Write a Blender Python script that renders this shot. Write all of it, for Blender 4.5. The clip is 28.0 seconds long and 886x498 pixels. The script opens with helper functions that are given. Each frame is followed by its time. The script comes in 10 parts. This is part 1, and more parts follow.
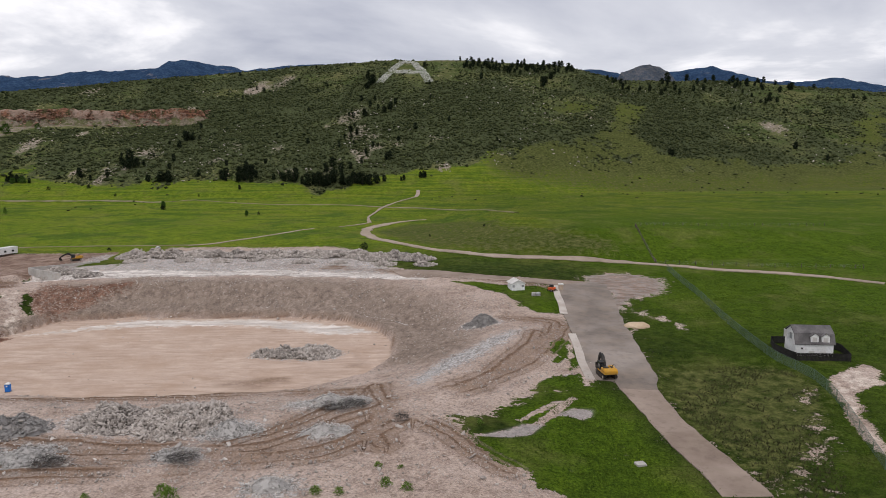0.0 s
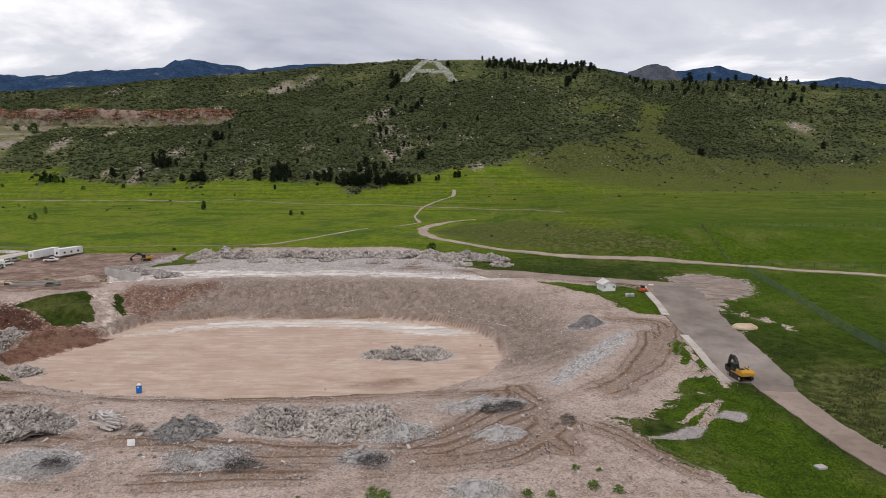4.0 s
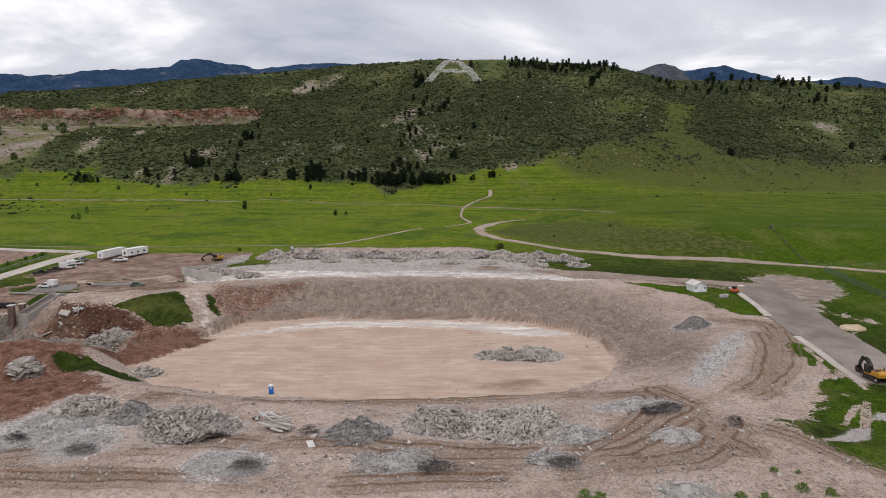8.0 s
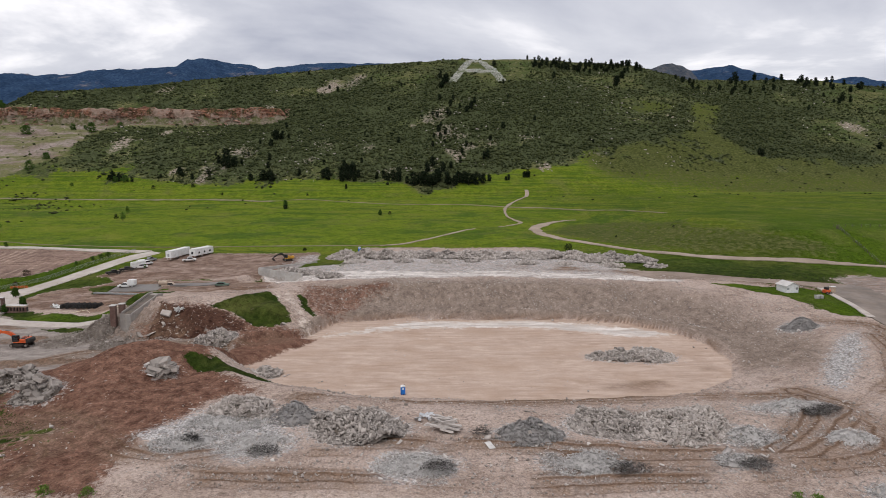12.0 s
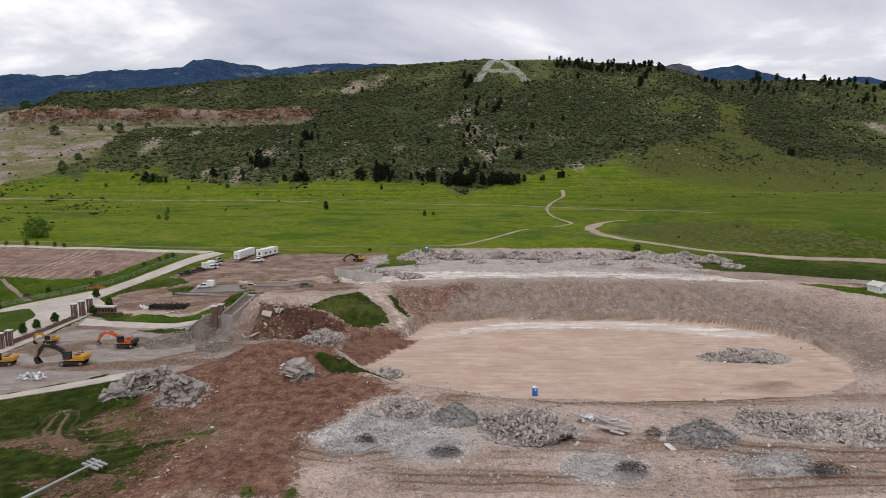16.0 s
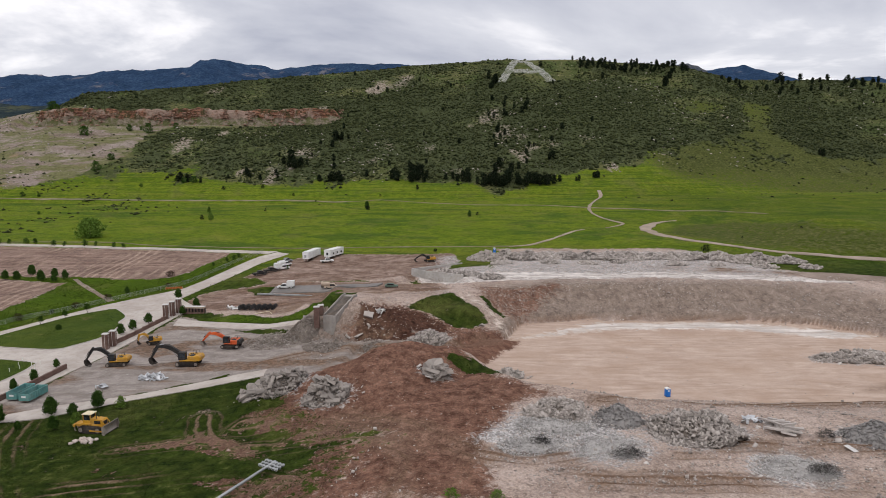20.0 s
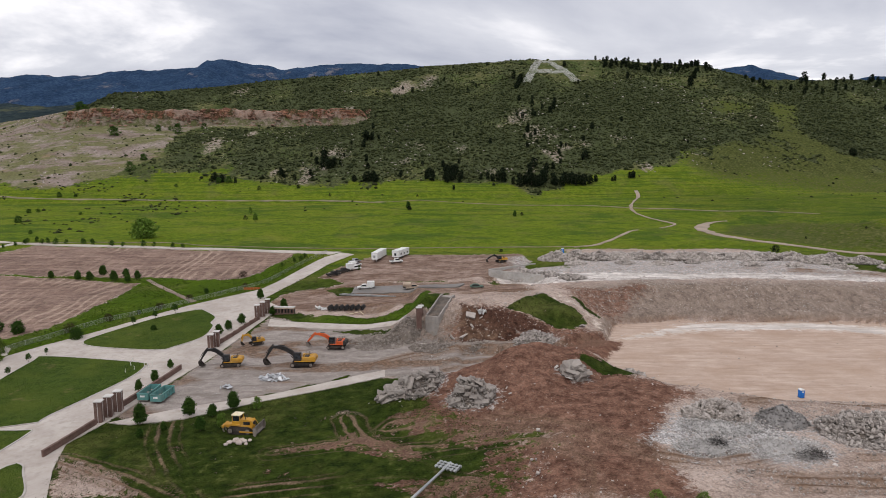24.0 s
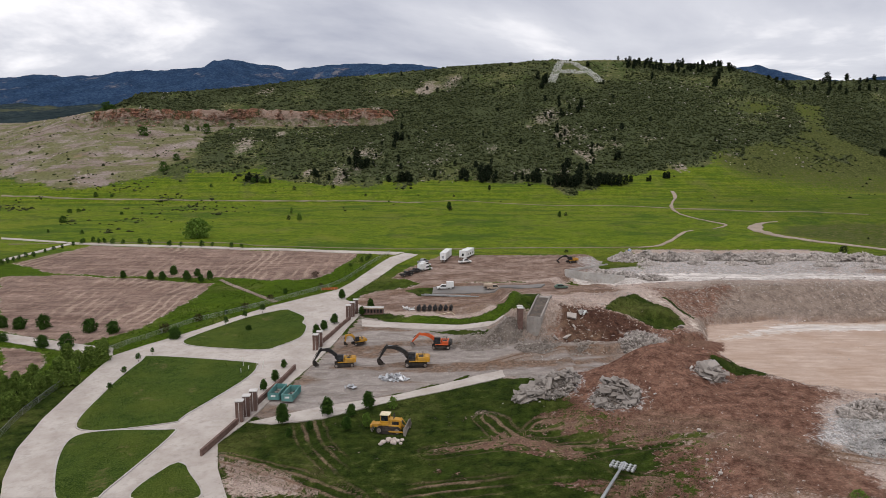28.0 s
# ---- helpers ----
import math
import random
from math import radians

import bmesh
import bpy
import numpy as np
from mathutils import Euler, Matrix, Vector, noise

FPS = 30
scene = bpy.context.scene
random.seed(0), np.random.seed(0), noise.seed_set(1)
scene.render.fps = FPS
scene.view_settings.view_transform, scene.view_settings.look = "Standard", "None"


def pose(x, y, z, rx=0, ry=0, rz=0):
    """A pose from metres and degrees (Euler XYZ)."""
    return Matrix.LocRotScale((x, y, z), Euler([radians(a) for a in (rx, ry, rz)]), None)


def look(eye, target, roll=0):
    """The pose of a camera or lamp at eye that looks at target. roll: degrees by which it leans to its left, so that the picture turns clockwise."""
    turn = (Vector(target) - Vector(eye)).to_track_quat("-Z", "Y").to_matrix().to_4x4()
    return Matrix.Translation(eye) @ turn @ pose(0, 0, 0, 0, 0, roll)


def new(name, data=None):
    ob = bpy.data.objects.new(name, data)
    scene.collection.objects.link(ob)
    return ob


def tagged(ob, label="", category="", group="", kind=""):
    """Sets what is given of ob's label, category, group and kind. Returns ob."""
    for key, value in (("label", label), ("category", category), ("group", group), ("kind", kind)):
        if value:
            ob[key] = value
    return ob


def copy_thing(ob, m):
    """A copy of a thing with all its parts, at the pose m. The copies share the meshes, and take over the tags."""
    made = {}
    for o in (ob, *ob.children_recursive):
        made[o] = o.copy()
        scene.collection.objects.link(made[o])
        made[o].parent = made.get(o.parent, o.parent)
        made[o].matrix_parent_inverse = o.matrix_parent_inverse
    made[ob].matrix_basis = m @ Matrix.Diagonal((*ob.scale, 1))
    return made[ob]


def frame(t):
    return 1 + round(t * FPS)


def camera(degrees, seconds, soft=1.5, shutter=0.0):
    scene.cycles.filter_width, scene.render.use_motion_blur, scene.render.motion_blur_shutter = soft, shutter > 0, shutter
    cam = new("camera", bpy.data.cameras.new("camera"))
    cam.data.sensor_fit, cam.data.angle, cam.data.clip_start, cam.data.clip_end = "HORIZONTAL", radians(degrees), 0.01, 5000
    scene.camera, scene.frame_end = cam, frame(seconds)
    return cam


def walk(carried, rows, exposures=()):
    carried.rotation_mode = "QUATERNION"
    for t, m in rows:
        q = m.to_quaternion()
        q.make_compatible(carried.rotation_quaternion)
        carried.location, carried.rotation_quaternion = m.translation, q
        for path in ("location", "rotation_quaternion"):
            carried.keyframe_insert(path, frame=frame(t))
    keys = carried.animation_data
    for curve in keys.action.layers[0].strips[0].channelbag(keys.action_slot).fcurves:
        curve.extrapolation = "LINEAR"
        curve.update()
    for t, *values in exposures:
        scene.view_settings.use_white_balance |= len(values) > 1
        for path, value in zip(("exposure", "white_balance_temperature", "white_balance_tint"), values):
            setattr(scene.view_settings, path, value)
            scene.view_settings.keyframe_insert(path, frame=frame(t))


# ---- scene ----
cam = camera(67.0, 28.0, soft=0.6)
METRES, EYE = 196.0, 50.0
ROWS = [
    (0.0, 0.0, 0.0, 0.0, -0.0, -0.95, 0.28),
    (0.5, -0.0179, 0.0003, 0.0002, 0.02, -0.97, 0.28),
    (1.0, -0.0359, 0.0005, 0.0003, 0.03, -0.96, 0.27),
    (1.5, -0.0536, 0.0008, 0.0007, 0.06, -0.96, 0.27),
    (2.0, -0.0715, 0.001, 0.001, 0.09, -0.97, 0.29),
    (2.5, -0.0895, 0.0012, 0.0014, 0.1, -0.97, 0.26),
    (3.0, -0.1075, 0.0011, 0.0017, 0.11, -0.99, 0.25),
    (3.5, -0.1253, 0.0015, 0.002, 0.13, -1.0, 0.24),
    (5.5, -0.1963, 0.0013, 0.0039, 0.24, -1.03, 0.24),
    (6.0, -0.2144, 0.0016, 0.004, 0.25, -1.03, 0.22),
    (6.5, -0.2321, 0.0018, 0.0042, 0.27, -1.03, 0.24),
    (7.0, -0.2503, 0.0018, 0.0044, 0.28, -1.04, 0.2),
    (7.5, -0.2682, 0.0019, 0.0046, 0.3, -1.05, 0.21),
    (8.0, -0.2862, 0.0013, 0.0048, 0.33, -1.05, 0.2),
    (8.5, -0.3041, 0.0019, 0.0048, 0.34, -1.05, 0.18),
    (9.0, -0.3221, 0.002, 0.005, 0.35, -1.04, 0.18),
    (9.5, -0.3399, 0.0017, 0.0052, 0.38, -1.04, 0.17),
    (10.0, -0.3579, 0.0019, 0.0052, 0.4, -1.04, 0.16),
    (10.5, -0.3757, 0.0018, 0.0055, 0.43, -1.07, 0.17),
    (11.0, -0.3937, 0.0016, 0.0056, 0.46, -1.07, 0.16),
    (11.5, -0.4115, 0.0015, 0.0058, 0.49, -1.07, 0.16),
    (12.0, -0.4294, 0.0017, 0.006, 0.51, -1.07, 0.16),
    (12.5, -0.4472, 0.0017, 0.0063, 0.53, -1.06, 0.15),
    (14.5, -0.5182, 0.002, 0.0064, 0.63, -1.05, 0.21),
    (15.0, -0.5363, 0.0025, 0.0064, 0.64, -1.05, 0.2),
    (15.5, -0.5541, 0.0026, 0.0064, 0.66, -1.05, 0.2),
    (16.0, -0.572, 0.0025, 0.0065, 0.68, -1.04, 0.2),
    (16.5, -0.5898, 0.0025, 0.0067, 0.7, -1.05, 0.21),
    (17.0, -0.6076, 0.0026, 0.0068, 0.73, -1.05, 0.24),
    (17.5, -0.6255, 0.0024, 0.0071, 0.76, -1.05, 0.23),
    (18.0, -0.6433, 0.0019, 0.0073, 0.78, -1.03, 0.22),
    (18.5, -0.6611, 0.002, 0.0074, 0.81, -1.05, 0.21),
    (19.0, -0.679, 0.0018, 0.0076, 0.84, -1.04, 0.21),
    (19.5, -0.6967, 0.0015, 0.0079, 0.88, -1.04, 0.21),
    (20.0, -0.7146, 0.0013, 0.008, 0.91, -1.04, 0.2),
    (20.5, -0.7325, 0.001, 0.0082, 0.95, -1.04, 0.2),
    (21.0, -0.7503, 0.0007, 0.0085, 0.98, -1.05, 0.2),
    (21.5, -0.7682, 0.0003, 0.0087, 1.01, -1.05, 0.2),
    (23.5, -0.8394, 0.0003, 0.0095, 1.12, -1.05, 0.24),
    (24.0, -0.8573, 0.0002, 0.0094, 1.16, -1.04, 0.23),
    (24.5, -0.874, -0.0002, 0.0095, 1.18, -1.03, 0.22),
    (25.0, -0.8919, -0.0007, 0.0097, 1.22, -1.03, 0.21),
    (25.5, -0.9098, -0.0013, 0.01, 1.24, -1.03, 0.2),
    (26.0, -0.9278, -0.0019, 0.0101, 1.26, -1.02, 0.19),
    (26.5, -0.9457, -0.0024, 0.0105, 1.29, -1.03, 0.2),
    (27.0, -0.9637, -0.0031, 0.0108, 1.32, -1.05, 0.19),
    (27.5, -0.9817, -0.0038, 0.011, 1.34, -1.05, 0.2),
    (28.0, -0.9998, -0.0046, 0.0113, 1.37, -1.04, 0.19),
]
walk(cam, [(t, pose(METRES * x, METRES * 1.255 * y, EYE + METRES * z, 90 - 6.6 + pitch, roll, 0.797 * yaw)) for t, x, y, z, yaw, pitch, roll in ROWS])

# ---- overcast sky and a wide, weak sun behind the clouds ----
SUN_HIGH, SUN_ROUND = radians(58), radians(200)
world = bpy.data.worlds.new("overcast")
scene.world = world
world.use_nodes = True
wn, wl = world.node_tree.nodes, world.node_tree.links
wn.clear()


def wnode(kind, **values):
    n = wn.new(kind)
    for key, value in values.items():
        n.inputs[key].default_value = value
    return n


sky = wn.new("ShaderNodeTexSky")
sky.sky_type, sky.sun_disc, sky.sun_elevation, sky.sun_rotation = "NISHITA", False, SUN_HIGH, SUN_ROUND
sky_bright = wn.new("ShaderNodeVectorMath")
sky_bright.operation = "SCALE"
sky_bright.inputs["Scale"].default_value = 0.09
wl.new(sky.outputs[0], sky_bright.inputs[0])
where = wn.new("ShaderNodeTexCoord")
apart = wn.new("ShaderNodeSeparateXYZ")
wl.new(where.outputs["Generated"], apart.inputs[0])
lifted = wn.new("ShaderNodeMath")
lifted.operation = "MAXIMUM"
lifted.inputs[1].default_value = 0.0
wl.new(apart.outputs[2], lifted.inputs[0])
raised = wn.new("ShaderNodeMath")
raised.operation = "ADD"
raised.inputs[1].default_value = 0.16
wl.new(lifted.outputs[0], raised.inputs[0])
flat = []
for k in (0, 1):
    ratio = wn.new("ShaderNodeMath")
    ratio.operation = "DIVIDE"
    wl.new(apart.outputs[k], ratio.inputs[0])
    wl.new(raised.outputs[0], ratio.inputs[1])
    flat.append(ratio)
plane = wn.new("ShaderNodeCombineXYZ")
wl.new(flat[0].outputs[0], plane.inputs[0])
wl.new(flat[1].outputs[0], plane.inputs[1])
plane.inputs[2].default_value = 4.3
clouds = wnode("ShaderNodeTexNoise", Scale=0.5, Detail=7.0, Roughness=0.55, Distortion=0.35)
wl.new(plane.outputs[0], clouds.inputs["Vector"])
tone = wn.new("ShaderNodeValToRGB")
tone.color_ramp.elements[0].position, tone.color_ramp.elements[0].color = 0.34, (0.38, 0.40, 0.50, 1)
tone.color_ramp.elements[1].position, tone.color_ramp.elements[1].color = 0.57, (1.20, 1.17, 1.19, 1)
middle = tone.color_ramp.elements.new(0.5)
middle.color = (0.74, 0.745, 0.81, 1)
wl.new(clouds.outputs[0], tone.inputs[0])
zenith = wn.new("ShaderNodeMapRange")
zenith.inputs["From Min"].default_value, zenith.inputs["From Max"].default_value = 0.2, 0.75
zenith.inputs["To Min"].default_value, zenith.inputs["To Max"].default_value = 1.0, 1.2
wl.new(apart.outputs[2], zenith.inputs["Value"])
brighter = wn.new("ShaderNodeVectorMath")
brighter.operation = "SCALE"
wl.new(tone.outputs[0], brighter.inputs[0])
wl.new(zenith.outputs[0], brighter.inputs["Scale"])
cover = wn.new("ShaderNodeMix")
cover.data_type = "RGBA"
cover.inputs["Factor"].default_value = 0.93
wl.new(sky_bright.outputs[0], cover.inputs["A"])
wl.new(brighter.outputs[0], cover.inputs["B"])
back = wnode("ShaderNodeBackground", Strength=1.0)
wl.new(cover.outputs["Result"], back.inputs[0])
wout = wn.new("ShaderNodeOutputWorld")
wl.new(back.outputs[0], wout.inputs[0])
sun = new("sun", bpy.data.lights.new("sun", "SUN"))
sun.data.energy, sun.data.angle, sun.data.color = 0.8, radians(18), (1.0, 0.96, 0.93)
sun.matrix_world = look((0, 0, 0), (-math.sin(SUN_ROUND) * math.cos(SUN_HIGH), -math.cos(SUN_ROUND) * math.cos(SUN_HIGH), -math.sin(SUN_HIGH)))

# ---- materials ----
class Surface:
    """A node material under way: every method adds nodes and returns a socket."""

    def __init__(self, name):
        self.mat = bpy.data.materials.new(name)
        self.mat.use_nodes = True
        self.tree = self.mat.node_tree
        self.bsdf = self.tree.nodes["Principled BSDF"]
        self.coords = None

    def put(self, socket, value):
        if hasattr(value, "is_output"):
            self.tree.links.new(value, socket)
        elif isinstance(value, tuple) and len(value) == 3 and socket.type == "RGBA":
            socket.default_value = (*value, 1)
        else:
            socket.default_value = value

    def at(self):
        if self.coords is None:
            self.coords = self.tree.nodes.new("ShaderNodeTexCoord").outputs["Object"]
        return self.coords

    def place(self):
        """Places in the world, so that pieces that share a mesh don't repeat."""
        return self.tree.nodes.new("ShaderNodeNewGeometry").outputs["Position"]

    def stretch(self, vector, scale):
        n = self.tree.nodes.new("ShaderNodeMapping")
        self.put(n.inputs["Vector"], vector)
        n.inputs["Scale"].default_value = scale
        return n.outputs[0]

    def noise(self, size, detail=3.0, rough=0.55, vector=None, warp=0.0):
        n = self.tree.nodes.new("ShaderNodeTexNoise")
        self.put(n.inputs["Vector"], vector or self.at())
        n.inputs["Scale"].default_value, n.inputs["Detail"].default_value = 1.0 / size, detail
        n.inputs["Roughness"].default_value, n.inputs["Distortion"].default_value = rough, warp
        return n.outputs[0]

    def cells(self, size, vector=None, output="Distance"):
        n = self.tree.nodes.new("ShaderNodeTexVoronoi")
        self.put(n.inputs["Vector"], vector or self.at())
        n.inputs["Scale"].default_value = 1.0 / size
        return n.outputs[output]

    def attr(self, name):
        n = self.tree.nodes.new("ShaderNodeAttribute")
        n.attribute_name = name
        return n.outputs["Fac"]

    def chance(self):
        return self.tree.nodes.new("ShaderNodeObjectInfo").outputs["Random"]

    def island(self):
        return self.tree.nodes.new("ShaderNodeNewGeometry").outputs["Random Per Island"]

    def calc(self, operation, a, b=0.0, clamp=False):
        n = self.tree.nodes.new("ShaderNodeMath")
        n.operation, n.use_clamp = operation, clamp
        self.put(n.inputs[0], a)
        self.put(n.inputs[1], b)
        return n.outputs[0]

    def span(self, value, low, high, to_low=0.0, to_high=1.0):
        n = self.tree.nodes.new("ShaderNodeMapRange")
        self.put(n.inputs["Value"], value)
        for key, v in (("From Min", low), ("From Max", high), ("To Min", to_low), ("To Max", to_high)):
            n.inputs[key].default_value = v
        return n.outputs[0]

    def mix(self, factor, a, b, blend="MIX"):
        n = self.tree.nodes.new("ShaderNodeMix")
        n.data_type, n.blend_type = "RGBA", blend
        self.put(n.inputs["Factor"], factor)
        self.put(n.inputs["A"], a)
        self.put(n.inputs["B"], b)
        return n.outputs["Result"]

    def bump(self, value, strength, distance):
        n = self.tree.nodes.new("ShaderNodeBump")
        n.inputs["Strength"].default_value, n.inputs["Distance"].default_value = strength, distance
        self.put(n.inputs["Height"], value)
        self.put(self.bsdf.inputs["Normal"], n.outputs[0])

    def done(self, colour, rough=0.9, metal=0.0, specular=0.15):
        self.put(self.bsdf.inputs["Base Color"], colour)
        self.put(self.bsdf.inputs["Roughness"], rough)
        self.put(self.bsdf.inputs["Metallic"], metal)
        self.put(self.bsdf.inputs["Specular IOR Level"], specular)
        return self.mat


def edge(s, mask, grain, hard=5.0, spread=0.5):
    """A mask whose border is broken up by a grain."""
    v = s.calc("ADD", s.calc("MULTIPLY", s.calc("SUBTRACT", grain, 0.5), 3.2 * spread), mask)
    return s.calc("ADD", s.calc("MULTIPLY", s.calc("SUBTRACT", v, 0.5), hard), 0.5, True)


def ground_material():
    s = Surface("ground")
    grit = s.noise(0.42, 5, 0.8)
    fine, mid, wide, broad = s.noise(0.35, 4, 0.65), s.noise(2.2, 5, 0.6), s.noise(11, 4, 0.55), s.noise(60, 3, 0.5)
    clod = s.noise(0.9, 6, 0.7, warp=0.6)
    # bare site dirt, pinkish grey, with pale stones
    dirt = s.mix(s.span(wide, 0.38, 0.62), (0.300, 0.226, 0.188), (0.455, 0.366, 0.318))
    dirt = s.mix(s.span(mid, 0.40, 0.66), dirt, (0.33, 0.26, 0.218))
    dirt = s.mix(s.span(clod, 0.50, 0.66, 0, 0.75), dirt, (0.150, 0.104, 0.078))
    dirt = s.mix(s.span(fine, 0.53, 0.68, 0, 0.6), dirt, (0.44, 0.37, 0.32))
    # sparse dark spots: small shadows among stones and clods, put into the colour
    shade_spots = s.calc("MULTIPLY", s.span(s.cells(0.8), 0.13, 0.22, 1, 0), s.span(s.noise(2.6, 3), 0.48, 0.58))
    dirt = s.mix(s.calc("MULTIPLY", shade_spots, 0.7), dirt, (0.105, 0.072, 0.054))
    stones = s.span(s.cells(0.55), 0.12, 0.18, 1, 0)
    some = s.calc("MULTIPLY", stones, s.span(s.noise(1.3, 2), 0.50, 0.62))
    dirt = s.mix(s.calc("MULTIPLY", some, 0.8), dirt, (0.50, 0.46, 0.42))
    # floor of the bowl: pale, swept by machine tracks
    sweep = s.noise(1.0, 5, 0.6, s.stretch(s.at(), (0.07, 0.25, 1)), 2.0)
    floor_c = s.mix(s.span(sweep, 0.36, 0.66), (0.385, 0.288, 0.230), (0.485, 0.378, 0.310))
    floor_c = s.mix(s.span(wide, 0.45, 0.7, 0, 0.55), floor_c, (0.36, 0.255, 0.19))
    slope = s.mix(s.span(s.noise(1.0, 5, 0.65, s.stretch(s.at(), (0.55, 0.3, 0.4)), 1.0), 0.36, 0.68), (0.135, 0.103, 0.082), (0.262, 0.210, 0.174))
    slope = s.mix(s.span(s.noise(1.6, 6, 0.8, warp=0.5), 0.54, 0.64, 0, 0.45), slope, (0.085, 0.062, 0.048))
    slope = s.mix(s.span(clod, 0.52, 0.68, 0, 0.6), slope, (0.12, 0.088, 0.068))
    slope = s.mix(s.calc("MULTIPLY", some, 0.7), slope, (0.46, 0.42, 0.38))
    dirt = s.mix(s.calc("MULTIPLY", s.attr("bank"), 0.85), dirt, slope)
    brown = s.span(s.noise(1.0, 5, 0.65, s.stretch(s.at(), (0.05, 0.16, 1)), 1.2), 0.54, 0.70, 0, 0.4)
    floor_c = s.mix(brown, floor_c, (0.255, 0.17, 0.115))
    floor_c = s.mix(s.span(s.noise(1.0, 6, 0.7, s.stretch(s.at(), (0.2, 0.9, 1)), 1.5), 0.55, 0.72, 0, 0.3), floor_c, (0.54, 0.46, 0.40))
    arcs = s.tree.nodes.new("ShaderNodeTexWave")
    arcs.wave_type = "RINGS"
    s.put(arcs.inputs["Vector"], s.stretch(s.at(), (0.05, 0.13, 0)))
    arcs.inputs["Scale"].default_value, arcs.inputs["Distortion"].default_value, arcs.inputs["Detail"].default_value, arcs.inputs["Detail Scale"].default_value = 0.9, 5.0, 3.0, 0.7
    floor_c = s.mix(s.calc("MULTIPLY", s.span(arcs.outputs[1], 0.62, 0.96), s.span(s.noise(16, 4, 0.6), 0.45, 0.62, 0.0, 0.3)), floor_c, (0.270, 0.188, 0.142))
    col = s.mix(edge(s, s.attr("pit"), clod, 5, 0.25), dirt, floor_c)
    # pale dust
    col = s.mix(s.calc("MULTIPLY", edge(s, s.attr("pale"), mid, 3), 0.75), col, (0.52, 0.45, 0.39))
    # red soil
    red = s.mix(s.span(mid, 0.35, 0.68), (0.098, 0.050, 0.035), (0.186, 0.103, 0.073))
    red = s.mix(s.span(clod, 0.5, 0.68, 0, 0.6), red, (0.23, 0.142, 0.104))
    red = s.mix(s.span(s.noise(0.6, 5, 0.8), 0.54, 0.64, 0, 0.65), red, (0.060, 0.028, 0.019))
    red = s.mix(s.calc("MULTIPLY", some, 0.25), red, (0.40, 0.36, 0.32))
    col = s.mix(edge(s, s.attr("red"), clod, 3, 0.7), col, red)
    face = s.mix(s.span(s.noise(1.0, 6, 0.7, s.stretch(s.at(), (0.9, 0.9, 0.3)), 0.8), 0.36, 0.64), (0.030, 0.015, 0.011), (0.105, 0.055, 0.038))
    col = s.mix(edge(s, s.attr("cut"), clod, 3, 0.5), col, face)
    # trodden yard and graded brown lot
    smear = s.noise(1.0, 5, 0.6, s.stretch(s.at(), (0.10, 0.28, 1)), 1.2)
    yard_c = s.mix(s.span(smear, 0.38, 0.62), (0.205, 0.176, 0.156), (0.300, 0.264, 0.240))
    col = s.mix(edge(s, s.attr("yard"), mid, 3, 0.4), col, yard_c)
    lot_c = s.mix(s.span(smear, 0.40, 0.60), (0.150, 0.098, 0.074), (0.270, 0.200, 0.165))
    lot_c = s.mix(s.span(wide, 0.48, 0.62, 0, 0.6), lot_c, (0.135, 0.088, 0.066))
    col = s.mix(edge(s, s.attr("lot"), mid, 3, 0.3), col, lot_c)
    # crushed grey gravel
    crush = s.mix(s.span(s.cells(0.28, output="Color"), 0.2, 0.8), (0.19, 0.178, 0.170), (0.46, 0.44, 0.425))
    col = s.mix(edge(s, s.attr("gravel"), clod, 3, 0.8), col, crush)
    chalk = s.mix(s.span(s.noise(1.0, 5, 0.7, s.stretch(s.at(), (0.06, 0.35, 1)), 0.8), 0.38, 0.62), (0.36, 0.32, 0.29), (0.66, 0.61, 0.57))
    col = s.mix(s.calc("MULTIPLY", edge(s, s.attr("chalk"), mid, 3, 0.5), 0.9), col, chalk)
    # wheel ruts: dark, crumbled
    wob = s.calc("ADD", s.attr("lane"), s.calc("MULTIPLY", s.calc("SUBTRACT", mid, 0.5), 1.1))
    apart = s.calc("ABSOLUTE", wob)
    band = s.calc("MULTIPLY", s.span(apart, 1.5, 4.2, 1, 0), s.attr("lanes"))
    band = s.calc("MULTIPLY", band, s.span(s.attr("red"), 0.3, 0.9, 1, 0.4))
    col = s.mix(s.calc("MULTIPLY", band, s.span(mid, 0.35, 0.6, 0.3, 0.85)), col, s.mix(s.span(fine, 0.4, 0.62), (0.165, 0.112, 0.080), (0.295, 0.222, 0.176)))
    inner = s.span(s.calc("ABSOLUTE", s.calc("SUBTRACT", apart, 1.15)), 0.16, 0.5, 1, 0)
    outer = s.span(s.calc("ABSOLUTE", s.calc("SUBTRACT", apart, 3.0)), 0.1, 0.4, 0.6, 0)
    stripe = s.calc("MULTIPLY", s.calc("MAXIMUM", inner, outer), s.span(s.calc("ADD", clod, s.calc("MULTIPLY", wide, 0.8)), 0.66, 0.86))
    stripe = s.calc("MULTIPLY", stripe, s.attr("lanes"))
    trod = s.mix(s.attr("grass"), s.mix(s.span(fine, 0.4, 0.6), (0.082, 0.048, 0.030), (0.170, 0.106, 0.070)), s.mix(s.span(fine, 0.4, 0.6), (0.150, 0.100, 0.066), (0.30, 0.215, 0.155)))
    col = s.mix(s.calc("MULTIPLY", stripe, 0.85), col, trod)
    rut = s.calc("MULTIPLY", s.attr("rut"), s.span(mid, 0.28, 0.5, 0.25, 1))
    col = s.mix(s.calc("MULTIPLY", rut, 0.92), col, s.mix(s.span(clod, 0.4, 0.6), (0.092, 0.058, 0.038), (0.20, 0.13, 0.09)))
